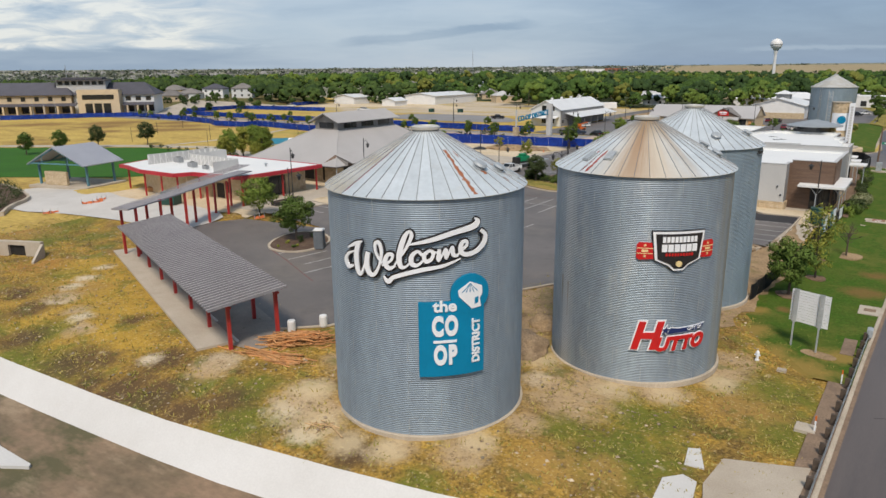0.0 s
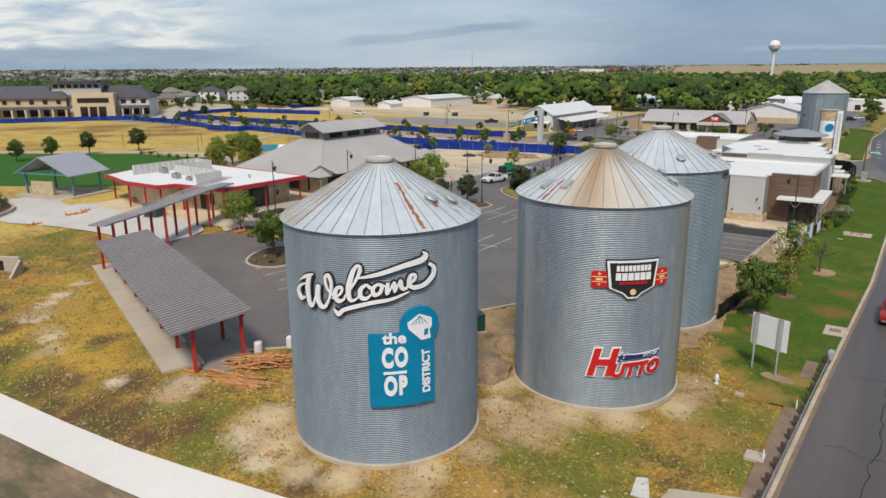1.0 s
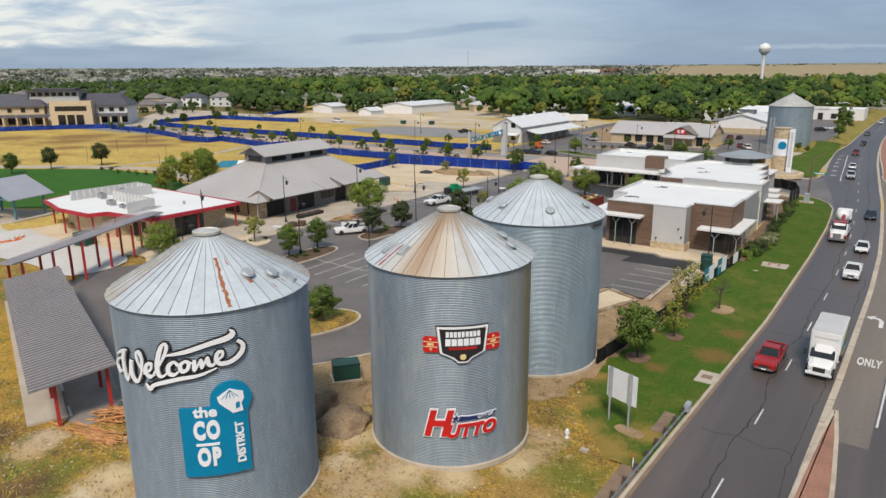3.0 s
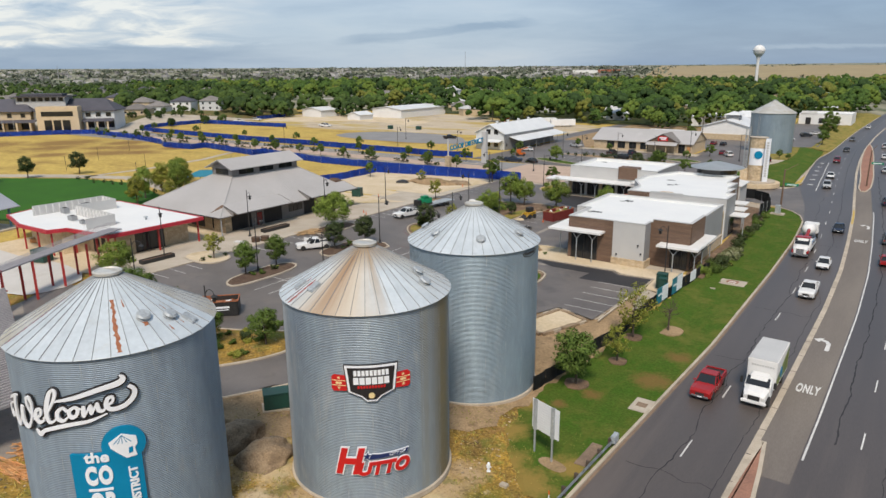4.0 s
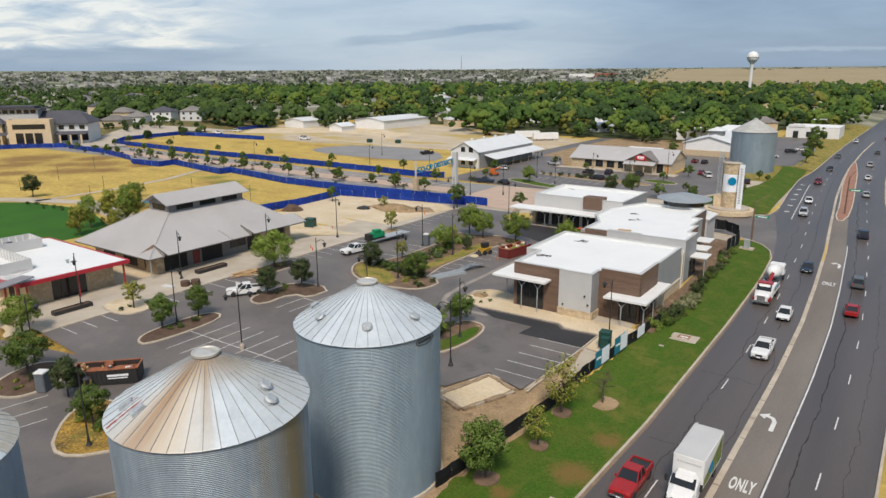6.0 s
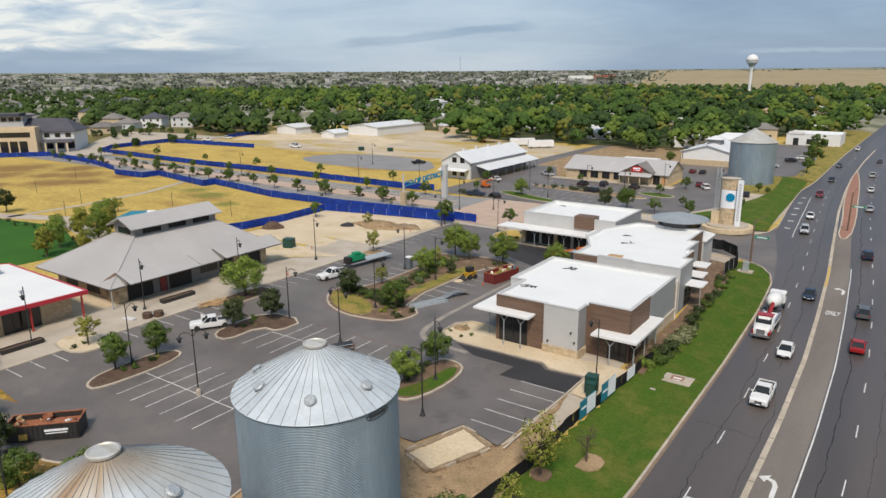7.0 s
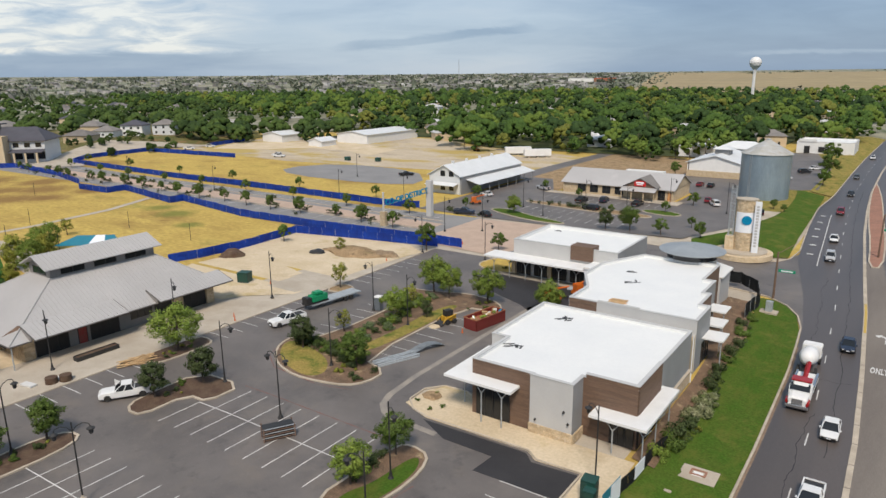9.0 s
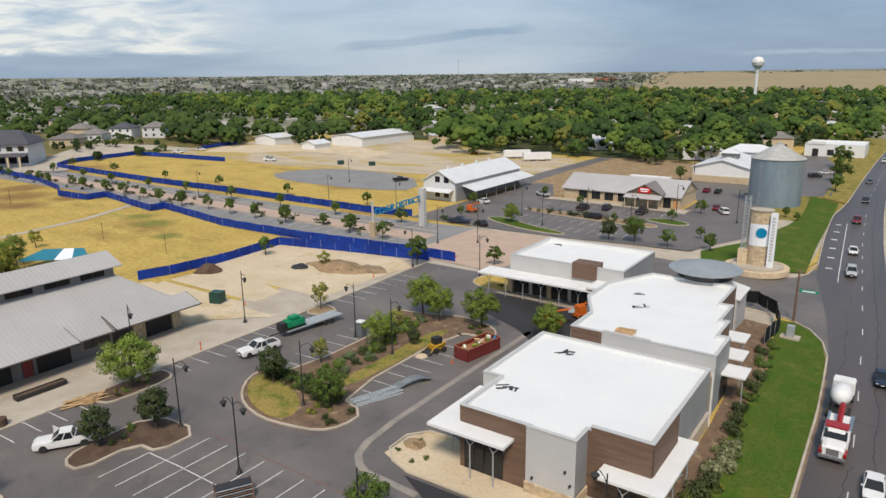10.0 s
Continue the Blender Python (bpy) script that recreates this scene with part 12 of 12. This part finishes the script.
for x, y, r in ((-8.4, 68, 1.1), (-7.1, 75.3, 1.0), (-5.4, 86.8, 1.5), (-7.9, 82, 1.0)):
    structure("mulch_ring", slab(B(), [((x + r * math.cos(a / 14 * 6.283) * trng.uniform(0.85, 1.1)), (y + r * 1.2 * math.sin(a / 14 * 6.283) * trng.uniform(0.85, 1.1))) for a in range(14)], lambda a, b: height(a, b) - 0.1, lambda a, b: height(a, b) + 0.06), M_DIRT, "round mulch ring under a tree", "mulch")
drape("mulch_bed", [(-5.6, 116.5), (-5.2, 119), (-5.8, 121.5), (-5.4, 124), (-6.0, 127), (-7.4, 152), (-9.4, 152), (-9.4, 109), (-7.0, 110)], 0.03, M_DIRT, "tan mulch bed along the building", "mulch bed", 3.0)
# box culvert in the slope
cv = thing("box_culvert", "pale concrete box culvert headwall in the slope", "culvert", (-82.4, 33.4, -0.35), 24)
part("headwall", (lambda b: (box(b, -3.2, -1.1, -0.2, 0.3, -0.3, 2.0), box(b, 1.1, 3.2, -0.2, 0.3, -0.3, 2.0), box(b, -1.1, 1.1, -0.2, 0.3, 1.55, 2.0), b)[3])(B()), M_CONC, cv)
# near-black panel across the mouth imitates the unlit inside
part("opening", box(B(), -1.1, 1.1, 0.1, 0.2, -0.3, 1.55), M_DARK, cv)
for s in (-1, 1):
    part("wing_wall", slab(B(), [(s * 3.2, -0.2), (s * 3.5, -0.2), (s * 4.4, -2.8), (s * 4.1, -2.8)], -0.4, lambda x, y: 1.9 + y * 0.5), M_CONC, cv)
M_NET = surf("orange_netting", (0.62, 0.17, 0.05), (0.5, 0.13, 0.05), rough=0.8, size=0.4, fine=9, grain=0.3)
for x, y, rz, L in ((-104.7, 53.4, 60, 1.5), (-105.6, 55.2, 100, 0.8), (-103.2, 46.9, 70, 1.0), (-73.4, 59.2, 80, 0.7)):
    tb = thing("orange_fencing", "crumpled orange barrier netting on the ground", "barrier", (x, y, 0.06), rz)
    b_ = B(); prev = None
    for q in range(13):   # a sagging strip between three stakes
        u = -L + 2 * L * q / 12
        sag = 0.42 - 0.2 * abs(math.sin(q * math.pi / 6)) + 0.06 * math.sin(5.1 * q)
        v_ = 0.16 * math.sin(1.7 * q + x)
        row = [b_.verts.new((u, v_ - 0.03, 0)), b_.verts.new((u, v_ + 0.1, sag)), b_.verts.new((u, v_ + 0.14, sag)), b_.verts.new((u, v_ + 0.03, 0))]
        if prev:
            for e in range(4):
                b_.faces.new((prev[e], prev[(e + 1) % 4], row[(e + 1) % 4], row[e]))
        prev = row
    part("net", b_, M_NET, tb)
    for u in (-L, 0, L):
        part("stake", box(B(), u - 0.03, u + 0.03, -0.03, 0.03, 0, 0.75), M_STEEL, tb)
for x, y, rz in ((-106, 64.2, 20), ):
    pl = thing("pallet_stack", "stack of brown pallets on the plaza", "pallets", (x, y, 0.04), rz)
    for k in range(5):
        part("pallet", box(B(), -1.1, 1.1, -0.6, 0.6, 0.15 * k, 0.15 * k + 0.1), M_LUMBER, pl)
# mulch beds with pale kerbs along the side street's paved middle
for k in range(16):
    x = -292 + 12.4 * k
    for y, w, d in ((180.2 - 0.3 * (k % 2), 3.0, 0.9), (187.2 + 0.4 * (k % 3), 2.4, 0.8)):
        if (k + int(y)) % 5 == 0:
            continue
        bed = thing("street_bed", "dark mulch bed with pale kerb in the street", "planting bed", (x + (3.5 if y > 184 else 0), y, 0.0), kind="structure")
        b_ = B(); ring(b_, rounded([(-w, -d), (w, -d), (w, d), (-w, d)], 1), 0.16, 0.0, 0.2); part("kerb", b_, M_KERB, bed)
        part("soil", slab(B(), rounded([(-w + 0.1, -d + 0.1), (w - 0.1, -d + 0.1), (w - 0.1, d - 0.1), (-w + 0.1, d - 0.1)], 1), 0.0, 0.15), M_MULCH, bed)
        for q in range(4):
            shrub(x + (3.5 if y > 184 else 0) - w + 0.7 + q * (2 * w - 1.4) / 3, y + trng.uniform(-0.3, 0.3), trng.choice(("dark", "green", "grassy")), trng.uniform(0.6, 1.0), 0.15)
rs = np.random.RandomState(61)
cent = np.array([(x, y, z + 0.45 * s_ + settle_up(x, y)) for x, y, z, s_ in FAR_SHRUBS])
far_bush = leaf_cloud(rs, np.repeat(cent, 5, axis=0) + rs.uniform(-0.45, 0.45, (len(cent) * 5, 3)), np.repeat([0.42 * q[3] for q in FAR_SHRUBS], 5), 60, 0.085)
tagged(new("far_shrubs", cloud_mesh("far_shrubs", far_bush, M_LEAF3)), "dark green bushes along the far beds", "shrubs", "", "stuff")
bm = B()
for k in range(44):
    x = -290 + 4.6 * k
    for y0, y1 in ((173.6, 177.6), (190.4, 194.2)):
        ribbon(bm, [(x, y0), (x, y1)], [(x + 0.15, y0), (x + 0.15, y1)], 0.03)
tagged(part("parking_lines", bm, M_PAINT), "white bay lines along the side street", "parking lines", "", "structure")
for y in (178.6, 188.6):
    kerb_run("street_kerb", [(-300, y + 1.6), (-230, y + 0.6), (-160, y), (-88, y - 0.4)], 0.0, 0.16, 0.25, label="pale kerb of the paved street middle")
# bright shade sails behind the hall
ss = thing("shade_sail", "low teal playground shade sail with white stripe", "shade sail", (-135, 121.5, 0), 40)
for k, m_ in enumerate((M_TEAL, M_TEAL, M_SIGNWHITE, M_TEAL)):
    part("panel", plate(B(), [(-7 + 3.5 * k, 0, 1.5), (-3.5 + 3.5 * k, 0, 1.5), (-2 + 2 * k, 5, 2.6), (-4 + 2 * k, 5, 2.6)], 0.03), m_, ss)
for x, y in ((-7, 0), (7, 0), (-4, 5), (4, 5)):
    part("post", cyl(B(), x, y, 0, 2.6 if y else 1.5, 0.08, n=6), M_TEALSTEEL, ss)

sb = thing("concrete_slab", "broken white concrete slab on the channel bed", "slab")
part("slab", slab(B(), [(-44.2, 15.0), (-40.5, 15.1), (-40.3, 14.9), (-41.8, 14.0), (-47.8, 14.2), (-50.2, 16.2)], -2.6, -2.3), M_CONCW, sb)

# ---- the western ground stands about a metre higher, sloping up from the middle of the car park ----
KNEE_X, KNEE_Y = (-122.0, -116.0, -110.0, -74.0, -68.0, -62.0, -56.0, -50.0), (46.0, 50.0, 54.0, 58.0, 125.0, 135.0, 145.0, 155.0)
def view_shift(x, y):
    """The shift towards the camera that keeps a thing's place in view on the risen ground."""
    k = 0.032 * west_rise(x, y)
    return Vector((17.0 - x, 27.0 - y, 34.0)) * k
def view_shift_mesh(me, base=None):
    for v in me.vertices:
        p = v.co if base is None else base @ v.co
        if p.x < -50 and 46 < p.y < 155:
            v.co = v.co + view_shift(p.x, p.y)
for ob in [o for o in scene.objects if o.parent is None and o.type in ("MESH", "EMPTY")]:
    at = ob.matrix_basis.translation
    if ob.name == "ground":
        for v in ob.data.vertices:
            v.co.z += 34.0 * 0.032 * west_rise(v.co.x, v.co.y)
    elif at.length > 1e-6:
        ob.matrix_basis = Matrix.Translation(view_shift(at.x, at.y)) @ ob.matrix_basis
    else:
        family = [ob] + list(ob.children_recursive)
        for o in family:
            if o.type != "MESH":
                continue
            if o.matrix_basis.translation.length > 1e-6:
                p = o.matrix_basis.translation
                o.matrix_basis = Matrix.Translation(view_shift(p.x, p.y)) @ o.matrix_basis
                continue
            co = np.empty(len(o.data.vertices) * 3); o.data.vertices.foreach_get("co", co); co = co.reshape(-1, 3)
            if len(co) == 0 or co[:, 0].min() > -50 or co[:, 1].max() < 46 or co[:, 1].min() > 155:
                continue
            if len(co) < 20000 and o.data.users == 1 and co[:, 2].max() - co[:, 2].min() < 3.0 and max(np.ptp(co[:, 0]), np.ptp(co[:, 1])) > 4.0:
                bm = B(); bm.from_mesh(o.data)
                for knees, ax in ((KNEE_X, 0), (KNEE_Y, 1)):
                    for q in knees:
                        if co[:, ax].min() < q < co[:, ax].max():
                            bmesh.ops.bisect_plane(bm, geom=bm.verts[:] + bm.edges[:] + bm.faces[:], plane_co=(q, 0, 0) if ax == 0 else (0, q, 0), plane_no=(1, 0, 0) if ax == 0 else (0, 1, 0))
                bm.to_mesh(o.data); bm.free()
            view_shift_mesh(o.data)
